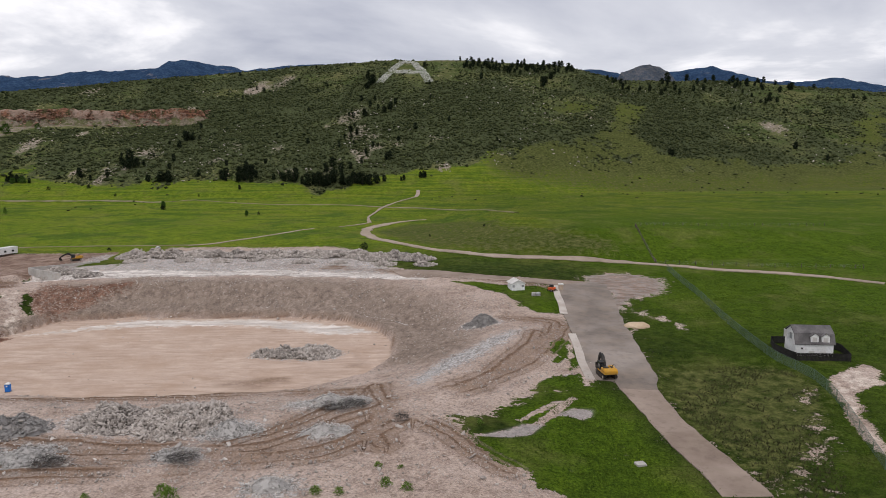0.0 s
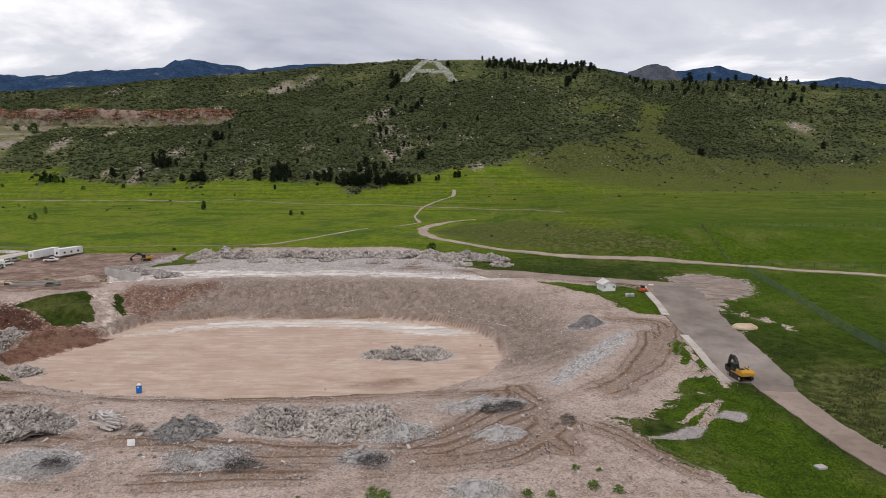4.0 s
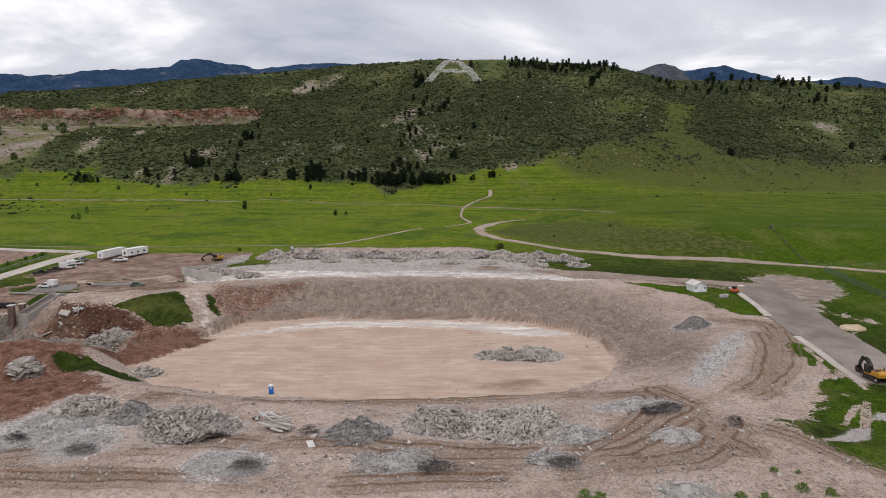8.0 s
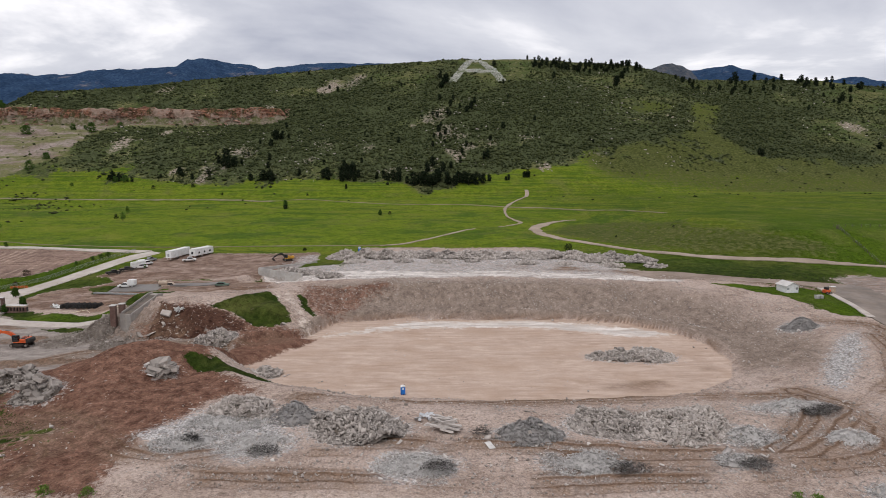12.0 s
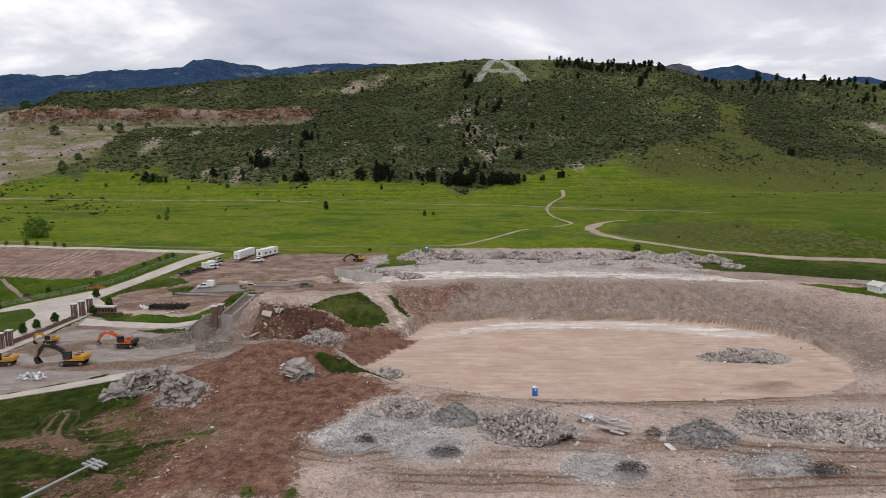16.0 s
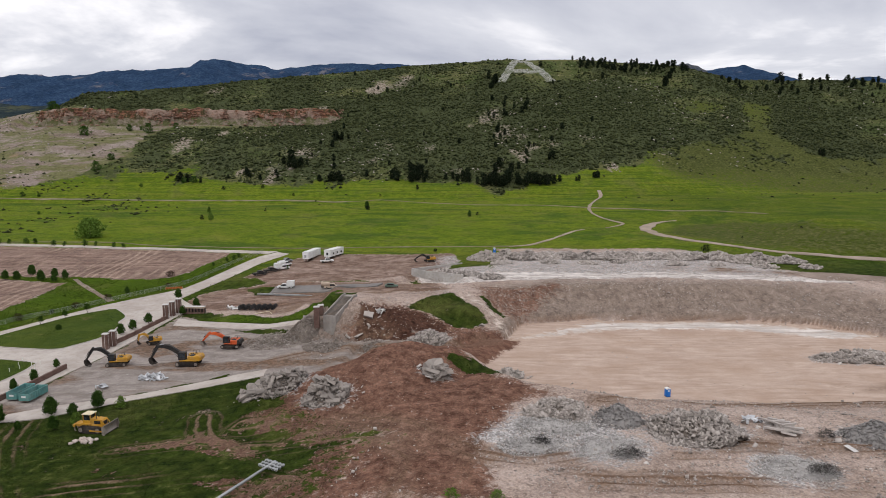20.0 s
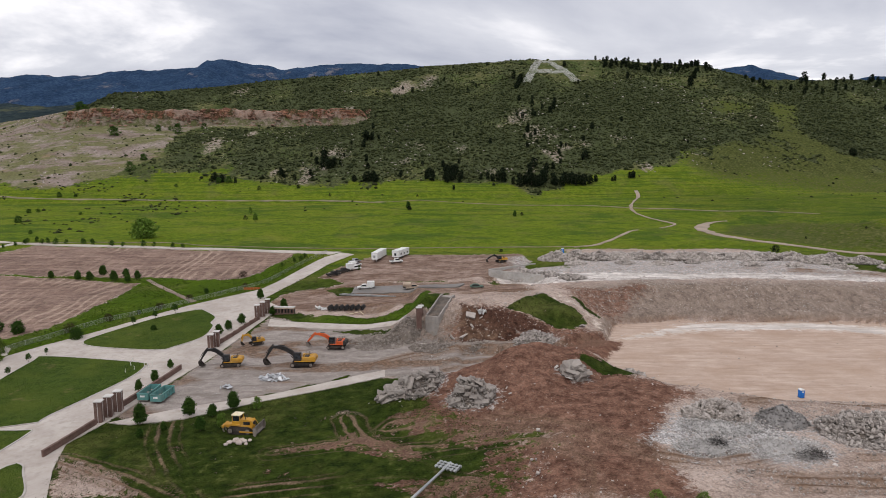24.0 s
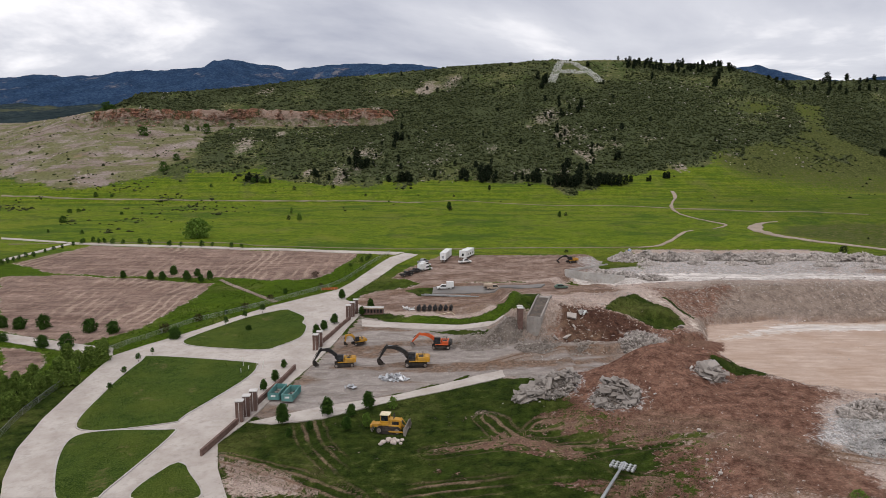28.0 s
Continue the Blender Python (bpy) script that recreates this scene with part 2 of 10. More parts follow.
    # ploughed, bare former lots
    rake = s.noise(1.0, 5, 0.65, s.stretch(s.at(), (0.04, 0.24, 1)), 1.1)
    bare = s.mix(s.span(rake, 0.4, 0.62), (0.160, 0.106, 0.084), (0.262, 0.186, 0.152))
    bare = s.mix(s.span(s.noise(1.0, 4, 0.6, s.stretch(s.at(), (0.42, 0.03, 1)), 1.5), 0.55, 0.68, 0, 0.45), bare, (0.37, 0.27, 0.205))
    bare = s.mix(s.span(s.noise(14, 5, 0.65), 0.48, 0.68, 0, 0.7), bare, (0.125, 0.085, 0.070))
    swirl = s.tree.nodes.new("ShaderNodeTexWave")
    s.put(swirl.inputs["Vector"], s.stretch(s.at(), (0.35, 0.22, 0)))
    swirl.inputs["Scale"].default_value, swirl.inputs["Distortion"].default_value, swirl.inputs["Detail"].default_value, swirl.inputs["Detail Scale"].default_value = 0.20, 14.0, 3.0, 0.6
    bare = s.mix(s.calc("MULTIPLY", s.span(swirl.outputs[1], 0.55, 0.95), s.span(s.noise(34, 3, 0.5), 0.48, 0.60, 0.04, 0.6)), bare, (0.38, 0.29, 0.225))
    col = s.mix(edge(s, s.attr("field"), mid, 5), col, bare)
    # grass: clumped, with drier and darker swathes
    blades = s.noise(0.55, 6, 0.75)
    # near grass darker than far: partly viewing angle and shading put into the colour
    grass = s.mix(s.span(mid, 0.34, 0.66), (0.013, 0.022, 0.005), (0.036, 0.050, 0.009))
    grass = s.mix(s.span(s.noise(5.5, 5, 0.65), 0.5, 0.66, 0, 0.6), grass, (0.052, 0.062, 0.014))
    far_grass = s.mix(s.span(s.noise(6, 5, 0.7), 0.34, 0.66), (0.071, 0.115, 0.009), (0.148, 0.187, 0.015))
    far_grass = s.mix(s.span(s.noise(1.0, 5, 0.65, s.stretch(s.at(), (0.010, 0.016, 1)), 0.6), 0.48, 0.62, 0, 0.7), far_grass, (0.165, 0.178, 0.024))
    far_grass = s.mix(s.span(s.noise(1.0, 5, 0.6, s.stretch(s.at(), (0.017, 0.03, 1)), 0.8), 0.50, 0.62, 0, 0.75), far_grass, (0.042, 0.084, 0.012))
    far_grass = s.mix(s.span(s.noise(1.4, 5, 0.8), 0.52, 0.66, 0, 0.35), far_grass, (0.034, 0.062, 0.010))
    grass = s.mix(s.attr("meadow"), grass, far_grass)
    grass = s.mix(s.span(blades, 0.45, 0.66, 0, 0.6), grass, (0.024, 0.044, 0.008))
    grass = s.mix(s.calc("MULTIPLY", s.attr("lush"), 0.9), grass, s.mix(s.span(blades, 0.35, 0.65), (0.017, 0.040, 0.004), (0.074, 0.116, 0.008)))
    grass = s.mix(s.calc("MULTIPLY", s.attr("lush"), s.span(s.noise(13, 5, 0.65), 0.48, 0.62, 0, 0.65)), grass, s.mix(s.span(blades, 0.38, 0.62), (0.030, 0.058, 0.006), (0.090, 0.130, 0.010)))
    dry = s.calc("MULTIPLY", s.span(s.noise(18, 5, 0.6), 0.52, 0.72), 0.6)
    grass = s.mix(dry, grass, (0.115, 0.118, 0.034))
    grass = s.mix(edge(s, s.attr("dry"), mid, 3), grass, s.mix(s.span(mid, 0.35, 0.65), (0.036, 0.050, 0.012), (0.088, 0.090, 0.030)))
    green = edge(s, s.attr("grass"), s.mix(0.5, clod, mid), 6, 0.9)
    green = s.calc("MULTIPLY", green, s.calc("SUBTRACT", 1.0, s.calc("MULTIPLY", stripe, 0.8)))
    col = s.mix(green, col, grass)
    # hillside: sage and mountain mahogany over pale stony soil
    bushy = s.noise(3.4, 5, 0.72, warp=0.4)
    thick = s.calc("ADD", s.calc("MULTIPLY", s.attr("thick"), 0.34), s.span(s.noise(45, 4, 0.6), 0.3, 0.7, -0.12, 0.10))
    shrubs = s.span(s.calc("ADD", bushy, thick), 0.58, 0.70)
    under = s.mix(s.span(s.noise(30, 5, 0.65), 0.38, 0.6), (0.042, 0.062, 0.017), (0.094, 0.098, 0.038))
    under = s.mix(s.span(s.noise(5.5, 5, 0.75), 0.54, 0.66, 0, 0.8), under, (0.185, 0.170, 0.092))
    under = s.mix(s.calc("MULTIPLY", s.span(s.cells(3.2), 0.10, 0.20, 1, 0), s.span(s.noise(24, 4, 0.6), 0.46, 0.60)), under, (0.40, 0.37, 0.32))
    under = s.mix(edge(s, s.attr("stony"), bushy, 3, 0.8), under, s.mix(s.span(s.noise(2.5, 5, 0.7), 0.38, 0.62), (0.12, 0.095, 0.07), (0.34, 0.29, 0.245)))
    terr = s.mix(s.span(s.noise(1, 5, 0.65, s.stretch(s.at(), (0.03, 0.045, 0.1)), 0.8), 0.36, 0.64), (0.165, 0.125, 0.104), (0.265, 0.220, 0.195))
    terr = s.mix(s.span(s.noise(1, 6, 0.75, s.stretch(s.at(), (0.022, 0.05, 0.05))), 0.44, 0.54, 0, 0.85), terr, (0.118, 0.122, 0.046))
    terr = s.mix(s.span(s.noise(5, 5, 0.75), 0.56, 0.64, 0, 0.7), terr, (0.050, 0.060, 0.024))
    terr = s.mix(s.span(s.noise(40, 5, 0.7), 0.60, 0.70, 0, 0.5), terr, (0.32, 0.20, 0.14))
    under = s.mix(edge(s, s.attr("cliff"), s.noise(9, 5, 0.7), 4, 0.5), under, terr)
    leaf = s.mix(s.span(s.noise(1.7, 4, 0.7), 0.3, 0.7), (0.026, 0.035, 0.018), (0.075, 0.085, 0.038))
    scrub = s.mix(shrubs, under, leaf)
    col = s.mix(edge(s, s.attr("scrub"), bushy, 5, 0.7), col, scrub)
    # whitewashed rocks of the big letter
    letter = s.calc("MULTIPLY", s.attr("letter"), s.span(s.noise(2.4, 4, 0.75), 0.44, 0.60, 0.0, 0.75))
    col = s.mix(letter, col, (0.37, 0.38, 0.345))
    rough = s.span(s.attr("wet"), 0.3, 0.7, 0.92, 0.12)
    col = s.mix(s.calc("MULTIPLY", s.attr("wet"), 0.75), col, (0.16, 0.14, 0.125))
    speck = s.span(s.calc("ADD", grit, s.calc("MULTIPLY", s.calc("SUBTRACT", mid, 0.5), 0.5)), 0.34, 0.66, 0.62, 1.34)
    dim = s.tree.nodes.new("ShaderNodeVectorMath")
    dim.operation = "SCALE"
    s.put(dim.inputs[0], col)
    calm = s.calc("MULTIPLY", s.calc("MAXIMUM", s.attr("pit"), s.calc("MULTIPLY", s.attr("yard"), 0.6)), 0.8)
    s.put(dim.inputs["Scale"], s.calc("ADD", s.calc("MULTIPLY", speck, s.calc("SUBTRACT", 1.0, calm)), calm))
    col = dim.outputs[0]
    relief = s.calc("ADD", s.calc("MULTIPLY", clod, 0.5), s.calc("MULTIPLY", blades, 0.3))
    relief = s.calc("SUBTRACT", relief, s.calc("MULTIPLY", stripe, 0.5))
    relief = s.calc("MULTIPLY", relief, s.span(s.attr("wet"), 0.2, 0.6, 1, 0.02))
    s.bump(relief, 0.9, 0.35)
    return s.done(col, rough, 0, s.span(s.attr("wet"), 0.2, 0.6, 0.02, 0.5))


def plain(name, low, high, size=0.5, rough=0.7, metal=0.0, bump=0.2, depth=0.02, vary=0.0, dirt=0.0):
    """A surface whose colour drifts between two tones, with fine grain, wear and dust."""
    s = Surface(name)
    v = s.place()
    c = s.mix(s.span(s.noise(size * 6, 3, 0.55, v), 0.35, 0.65), low, high)
    c = s.mix(s.span(s.noise(size, 5, 0.65, v), 0.5, 0.72, 0, 0.45), c, tuple(k * 0.6 for k in low))
    if dirt:
        c = s.mix(s.span(s.noise(size * 2.5, 5, 0.7, v), 0.45, 0.68, 0, dirt), c, (0.24, 0.19, 0.15))
    if vary:
        c = s.mix(s.span(s.chance(), 0, 1, 0, vary), c, tuple(k * 0.45 for k in low))
        c = s.mix(s.span(s.island(), 0, 1, 0, vary), c, tuple(min(1, k * 1.35) for k in high))
    s.bump(s.noise(size * 0.5, 5, 0.65, v), bump, depth)
    return s.done(c, rough, metal)


GROUND = ground_material()
ASPHALT = plain("worn_asphalt", (0.155, 0.130, 0.113), (0.265, 0.228, 0.202), 1.9, 0.92, 0, 0.25, 0.03, dirt=0.55)
GREY_ASPHALT = plain("grey_asphalt", (0.150, 0.142, 0.136), (0.215, 0.205, 0.196), 1.6, 0.92, 0, 0.25, 0.03, dirt=0.35)
CONCRETE_ROAD = plain("pale_concrete_paving", (0.38, 0.335, 0.30), (0.47, 0.425, 0.385), 1.4, 0.9, 0, 0.15, 0.02, dirt=0.3)
DIRT_ROAD = plain("packed_dirt_road", (0.185, 0.140, 0.112), (0.285, 0.226, 0.188), 1.5, 0.95, 0, 0.4, 0.08, dirt=0.6)
TRAIL_DIRT = plain("gravel_trail", (0.25, 0.20, 0.155), (0.35, 0.285, 0.23), 2.0, 0.95, 0, 0.3, 0.05, dirt=0.4)
CONCRETE = plain("broken_concrete", (0.28, 0.250, 0.230), (0.51, 0.470, 0.440), 0.35, 0.9, 0, 0.6, 0.05, vary=0.6, dirt=0.5)
DARK_RUBBLE = plain("dark_crushed_rubble", (0.155, 0.145, 0.140), (0.285, 0.272, 0.262), 0.4, 0.92, 0, 0.6, 0.05, vary=0.5, dirt=0.3)
WALL_CONCRETE = plain("cast_concrete", (0.33, 0.315, 0.295), (0.44, 0.42, 0.395), 0.8, 0.88, 0, 0.2, 0.03, dirt=0.35)
LAWN = None

# ---- the lie of the land ----
def lattice(ix, iy, seed):
    """A repeatable random number between 0 and 1 for every lattice point."""
    h = (ix.astype(np.int64) * 374761393 + iy.astype(np.int64) * 668265263 + seed * 974634721) & 0xFFFFFFFF
    h = ((h ^ (h >> 13)) * 1274126177) & 0xFFFFFFFF
    return ((h ^ (h >> 16)) & 0xFFFF) / 65535.0


def value_noise(x, y, size, seed=0):
    x, y = np.asarray(x, float) / size, np.asarray(y, float) / size
    ix, iy = np.floor(x), np.floor(y)
    fx, fy = x - ix, y - iy
    fx, fy = fx * fx * (3 - 2 * fx), fy * fy * (3 - 2 * fy)
    a, b = lattice(ix, iy, seed), lattice(ix + 1, iy, seed)
    c, d = lattice(ix, iy + 1, seed), lattice(ix + 1, iy + 1, seed)
    return (a * (1 - fx) + b * fx) * (1 - fy) + (c * (1 - fx) + d * fx) * fy


def fbm(x, y, size, octaves=4, seed=0):
    """Layered noise, about -0.5 to 0.5."""
    total, weight, norm = 0.0, 1.0, 0.0
    for k in range(octaves):
        total = total + weight * (value_noise(x, y, size / 2 ** k, seed + 7 * k) - 0.5)
        norm += weight
        weight *= 0.55
    return total / norm * 1.6


def smooth(a, b, v):
    u = np.clip((v - a) / (b - a), 0, 1)
    return u * u * (3 - 2 * u)


def away(x, y, outline):
    """The distance of points from a closed outline: negative inside."""
    x, y = np.asarray(x, float), np.asarray(y, float)
    best = np.full(x.shape, 1e18)
    inside = np.zeros(x.shape, bool)
    n = len(outline)
    for i in range(n):
        (ax, ay), (bx, by) = outline[i], outline[(i + 1) % n]
        ex, ey = bx - ax, by - ay
        u = np.clip(((x - ax) * ex + (y - ay) * ey) / max(ex * ex + ey * ey, 1e-9), 0, 1)
        best = np.minimum(best, (x - ax - u * ex) ** 2 + (y - ay - u * ey) ** 2)
        if ay != by:
            cross = ((ay > y) != (by > y)) & (x < ex * (y - ay) / ey + ax)
            inside ^= cross
    return np.where(inside, -1, 1) * np.sqrt(best)


COLUMNS = (-450, -300, -240, -195, -172, -148, -110, -60, 0, 30, 55, 90, 200)
NEAR = {
    40: (-4, -4, -2, 1, 1, 4, 5, 5, 5, 2, 2, 3, 4),
    100: (-4, -3.5, -1.3, 0.8, 1.5, 5, 6, 6, 6.3, 2.2, 2, 4, 5),
    128: (-3, -3, -1, 0.3, 1.5, 7, 6.5, 6, 6, 4, 3, 5, 6),
}
MIDDLE = {
    150: (-2, -2, -0.5, 0.8, 1.5, 8, 7, 7, 7.5, 5.3, 5.5, 5.5, 7),
    175: (-1, -1, 0, 1, 2, 6, 8, 8, 8, 6.5, 6.2, 7, 8),
    184: (-0.5, -0.5, 0.3, 1.1, 1.5, 2.6, 8, 8, 8, 7.5, 6.6, 7.3, 8.3),
    188: (-0.4, -0.4, 0.4, 1.6, 1.9, 3.0, 8.2, 8.2, 8.2, 7.9, 7, 7.5, 8.5),
}
FAR = {
    192: (-0.3, -0.3, 0.6, 2.3, 6.3, 7.9, 8.7, 8.7, 8.7, 8.4, 7.3, 7.7, 8.7),
    194: (-0.2, -0.2, 0.7, 2.6, 6.6, 8.2, 8.8, 8.8, 8.8, 8.6, 7.5, 7.8, 8.8),
    200: (0, 0, 1, 3.4, 7.2, 8.8, 9, 9, 9, 9, 8, 8, 9),
    225: (1, 1.5, 2.5, 4.6, 6.5, 9.5, 9.5, 9.5, 10.5, 10, 9, 9, 11),
    255: (2.5, 3.5, 5, 7.5, 8, 10, 11, 11, 11.5, 11, 10.5, 11, 14),
    285: (5, 6, 8, 9.5, 10, 11, 12.5, 13, 13, 18, 21, 21, 18),
}
FARTHER = {
    310: (7, 8, 10, 11, 11.5, 12, 13, 14, 15, 24, 23, 21, 19),
    345: (9, 9, 11, 12, 12, 13, 13, 14, 16, 20, 20, 20, 19),
    450: (11, 11, 12, 14, 14, 14, 15, 15, 16, 18, 19, 20, 19),
    530: (16, 16, 16, 20, 20, 20, 20, 21, 21, 22, 22, 22, 22),
}
PIT = [(-138, 161), (-120, 142), (-100, 136), (-75, 134), (-48, 135), (-31, 139), (-19, 149), (-13.5, 162), (-14, 177), (-20, 191), (-32, 201),
       (-48, 205), (-100, 207), (-119, 201), (-125, 184), (-140, 171), (-166, 172), (-166, 160)]
NOTCH = [(-162, 238), (-155, 246.2), (-139, 236.4), (-134, 229), (-146, 227), (-160, 229)]
CREST = [(-1500, 900, 105), (-760, 880, 106), (-700, 830, 108), (-640, 800, 111), (-600, 800, 121), (-567, 800, 135), (-453, 850, 147), (-357, 900, 164),
         (-232, 940, 177), (-65, 940, 185), (75, 940, 181), (167, 940, 175), (245, 940, 156), (323, 940, 154), (423, 940, 155),
         (510, 940, 144), (610, 940, 137), (900, 940, 120), (2000, 940, 100)]


def foot(x):
    """Where the hill begins."""
    return np.interp(x, (-700, -500, 0, 50, 200, 400, 800), (560, 540, 535, 545, 600, 655, 690))


def brow(x):
    """Where the red ledge breaks off, along the left half of the hill."""
    x = np.asarray(x, float)
    c = np.array(CREST, float)
    yc, rise, yb = np.interp(x, c[:, 0], c[:, 1]), np.interp(x, c[:, 0], c[:, 2]) - 20, foot(x)
    u = np.clip((-0.94 + np.sqrt(0.8836 + 0.24 * 87 / rise)) / 0.12, 0.3, 0.97)
    return yb + (yc - yb) * u + 5 * fbm(x, 0 * x, 60, 3, 5)


def dug_bank(x, y):
    """The high bank beside the stairs: its flat top, its grassed flank and the steep dug face in front, and how far a place lies on that face."""
    flank = 10.6 - 0.52 * ((x + 153.2) * 0.772 - (y - 188.4) * 0.635)
    start = 178.0 + 4.5 * smooth(-172.0, -173.2, x) + 1.6 * fbm(x, 0 * x, 7, 3, 24)
    dug = 3.7 + 0.80 * (y - start) + 1.5 * fbm(x, y, 4.5, 3, 21) + 1.2 * fbm(x * 0.6, y * 1.7, 6, 2, 25)
    top = np.minimum(12.2 - 0.0625 * (x + 165), 12.6 - 0.12 * (y - 188)) + 0.5 * fbm(x, y, 6, 3, 22)
    west = 11.5 - 0.9 * (-176.5 - x)
    ramp = 10.6 - 0.41 * ((x + 134.5) * 0.525 - (y - 204.5) * 0.852)
    z = np.minimum(np.minimum(np.minimum(flank, dug), np.minimum(top, west)), ramp)
    return z, smooth(0.8, -0.5, dug - np.minimum(np.minimum(flank, top), ramp)) * (z > 2.2)


def spoil(x, y):
    """The heap of red soil: a ridge that climbs to the right, gentle in front and steep behind."""
    ridge = np.interp(x, (-190, -184, -171, -164, -151, -140, -131, -126), (130, 133, 136, 138, 145, 147, 145, 143))
    tall = np.interp(x, (-196, -184, -177, -171, -164, -157, -151, -145, -140, -136, -131, -126, -120), (-3, 3.2, 5.6, 7.4, 9.0, 11.0, 12.0, 11.9, 11.0, 9.2, 5.4, 2.2, -2))
    d = y - ridge
    return tall - np.where(d < 0, -0.25 * d, 0.62 * d) - 0.8 * np.exp(-(d / 3.0) ** 2) + 0.9 * fbm(x, y, 11, 3, 23)


def height(x, y):
    x, y = np.asarray(x, float), np.asarray(y, float)
    rows = {**NEAR, **MIDDLE, **FAR, **FARTHER}
    keys = sorted(rows)
    lines = [np.interp(x, COLUMNS, rows[k]) for k in keys]
    z = np.array(lines[0])
    for k in range(len(keys) - 1):
        u = np.clip((y - keys[k]) / (keys[k + 1] - keys[k]), 0, 1)
        z = np.where(y > keys[k], lines[k] * (1 - u) + lines[k + 1] * u, z)
    # the dug-out stadium bowl
    d = away(x, y, PIT)
    turn = np.degrees(np.arctan2(y - 170, x + 60))
    run = np.interp(turn, (-180, -165, -140, -90, -50, 0, 45, 75, 140, 160, 180), (10, 10, 14, 20, 26, 30, 22, 15, 15, 11, 10))
    k = np.clip(d / run, 0, 1)
    z = 1.0 + (z - 1.0) * (0.82 * k + 0.18 * k * k * (3 - 2 * k))
    z = z + (0.5 + 0.7 * smooth(150, 175, y)) * smooth(0.0, 1.0, d) * (1 - smooth(1.5, 9.0, d))
    z = z - smooth(1.6, -1.6, away(x, y, NOTCH)) * (z - 6.4)
    z = z + 2.2 * np.exp(-(((x + 184) / 6) ** 2 + ((y - 204) / 9) ** 2))
    near_bank = (x > -196) & (x < -118) & (y > 172) & (y < 240)
    z = np.where(near_bank, np.maximum(z, dug_bank(x, y)[0]), z)
    near_heap = (x > -200) & (x < -118) & (y > 90) & (y < 172)
    z = np.where(near_heap, np.maximum(z, spoil(x, y)), z)
    # the stairs stand in a slot of the bank
    u, v = (x + 174) * 0.927 - (y - 182.6) * 0.375, (x + 174) * 0.375 + (y - 182.6) * 0.927
    z = np.where((np.abs(u) < 1.9) & (v > -0.8) & (v < 10.6), np.minimum(z, 7.6 + 0.34 * v), z)
    # the hill, with a red cliff along its left half
    c = np.array(CREST, float)
    yc, zc, yb = np.interp(x, c[:, 0], c[:, 1]), np.interp(x, c[:, 0], c[:, 2]), foot(x)
    u = np.clip((y - yb) / (yc - yb), 0, 1)
    rise = zc - 20
    band = smooth(-640, -618, x) * (1 - smooth(-290, -240, x))
    lip = brow(x)
    step = band * 11 * (smooth(lip, lip + 4, y) - smooth(lip - 90, lip, y))
    hill = rise * (0.94 * u + 0.06 * u * u) + step * (u > 0)
    past = np.clip((y - yc) / 600, 0, 1)
    hill = hill - past * (rise - 40)
    rough = smooth(0.0, 0.15, u) * (1 - 0.85 * band * smooth(70, 25, np.abs(y - lip)))
    hill = hill + rough * (9 * fbm(x, y, 90, 4, 3) + 1.4 * fbm(x, y, 14, 2, 9)) * (1 - 0.6 * smooth(0.75, 1.0, u))
    z = z + hill
    z = z + 0.5 * fbm(x, y, 40, 3, 11) * smooth(0, 12, d)
    return z
# ---- end of the land ----

# ---- the plan: outlines and lines in metres ----
DIRT_APRON = [(48.7, 222.8), (49.9, 231.6), (62.6, 237), (72.6, 230.4), (75.3, 226.1), (70, 207), (56.3, 198.9), (53.8, 189.3), (49.1, 186.7), (51.3, 205.9)]
ASPHALT_LOT = [(36.8, 214.9), (49.3, 221.3), (53.7, 218.1), (52.5, 206), (50.2, 187.9), (48.7, 176.3), (47.1, 159.9), (45.7, 146), (45.7, 139.1),
    (43.5, 131.1), (43.7, 115.5), (46, 102.8), (47.1, 89.9), (39.7, 89.9), (39.5, 98.9), (38.1, 106.6), (37.3, 116.4), (35.9, 130.6), (35.3, 134.9),
    (30.7, 135.5), (31.7, 146.1), (32.7, 162.1), (33.6, 181.4), (35.2, 200.2)]
ACCESS_ROAD = [(-19.4, 238.9), (-5.1, 238.7), (14.7, 229.5), (33.5, 223.6), (49.3, 221.3), (36.8, 214.9), (21.8, 221.2), (2.9, 224.1), (-12.6, 225.7)]
SITE_RIGHT = [(16.5, 86.6), (8.5, 97.3), (4.6, 100.9), (1.3, 109.1), (10.4, 119.2), (20.3, 127.5), (28, 131), (32.5, 136), (33, 146), (33.5, 155), (33.8, 171.8), (35,
    188.9), (23.5, 188.2), (16.5, 202.9), (2.8, 217.6), (-12.6, 225.7), (-33.4, 270.4), (-45.1, 286.7), (-95.2, 290.8), (-121.1, 293.5), (-58.1,
    136.3), (-36.4, 83.5)]
SITE_LEFT = [(-46.5, 85.8), (-158.8, 90), (-154.7, 102.4), (-148.3, 107.3), (-171.5, 124.4), (-176.1, 131.1), (-168, 154.8), (-189.7, 162.9), (-216.9,
    160.7), (-237.5, 191.6), (-216.3, 189.7), (-185.5, 183.2), (-166.2, 188.7), (-157.7, 193.9), (-149.1, 218), (-132.2, 234.6), (-125.4, 249.8),
    (-119.7, 264), (-118.3, 292.9), (-45.8, 285.3), (-29.4, 251.1), (-0.7, 229.5), (35.7, 214.6)]
BROWN_LOT = [(-203.7, 293), (-139.9, 286.3), (-137, 268.7), (-142.1, 249), (-152.6, 246.2), (-162.8, 242), (-181.8, 244.1), (-207.9, 247), (-221.1,
    256.8)]
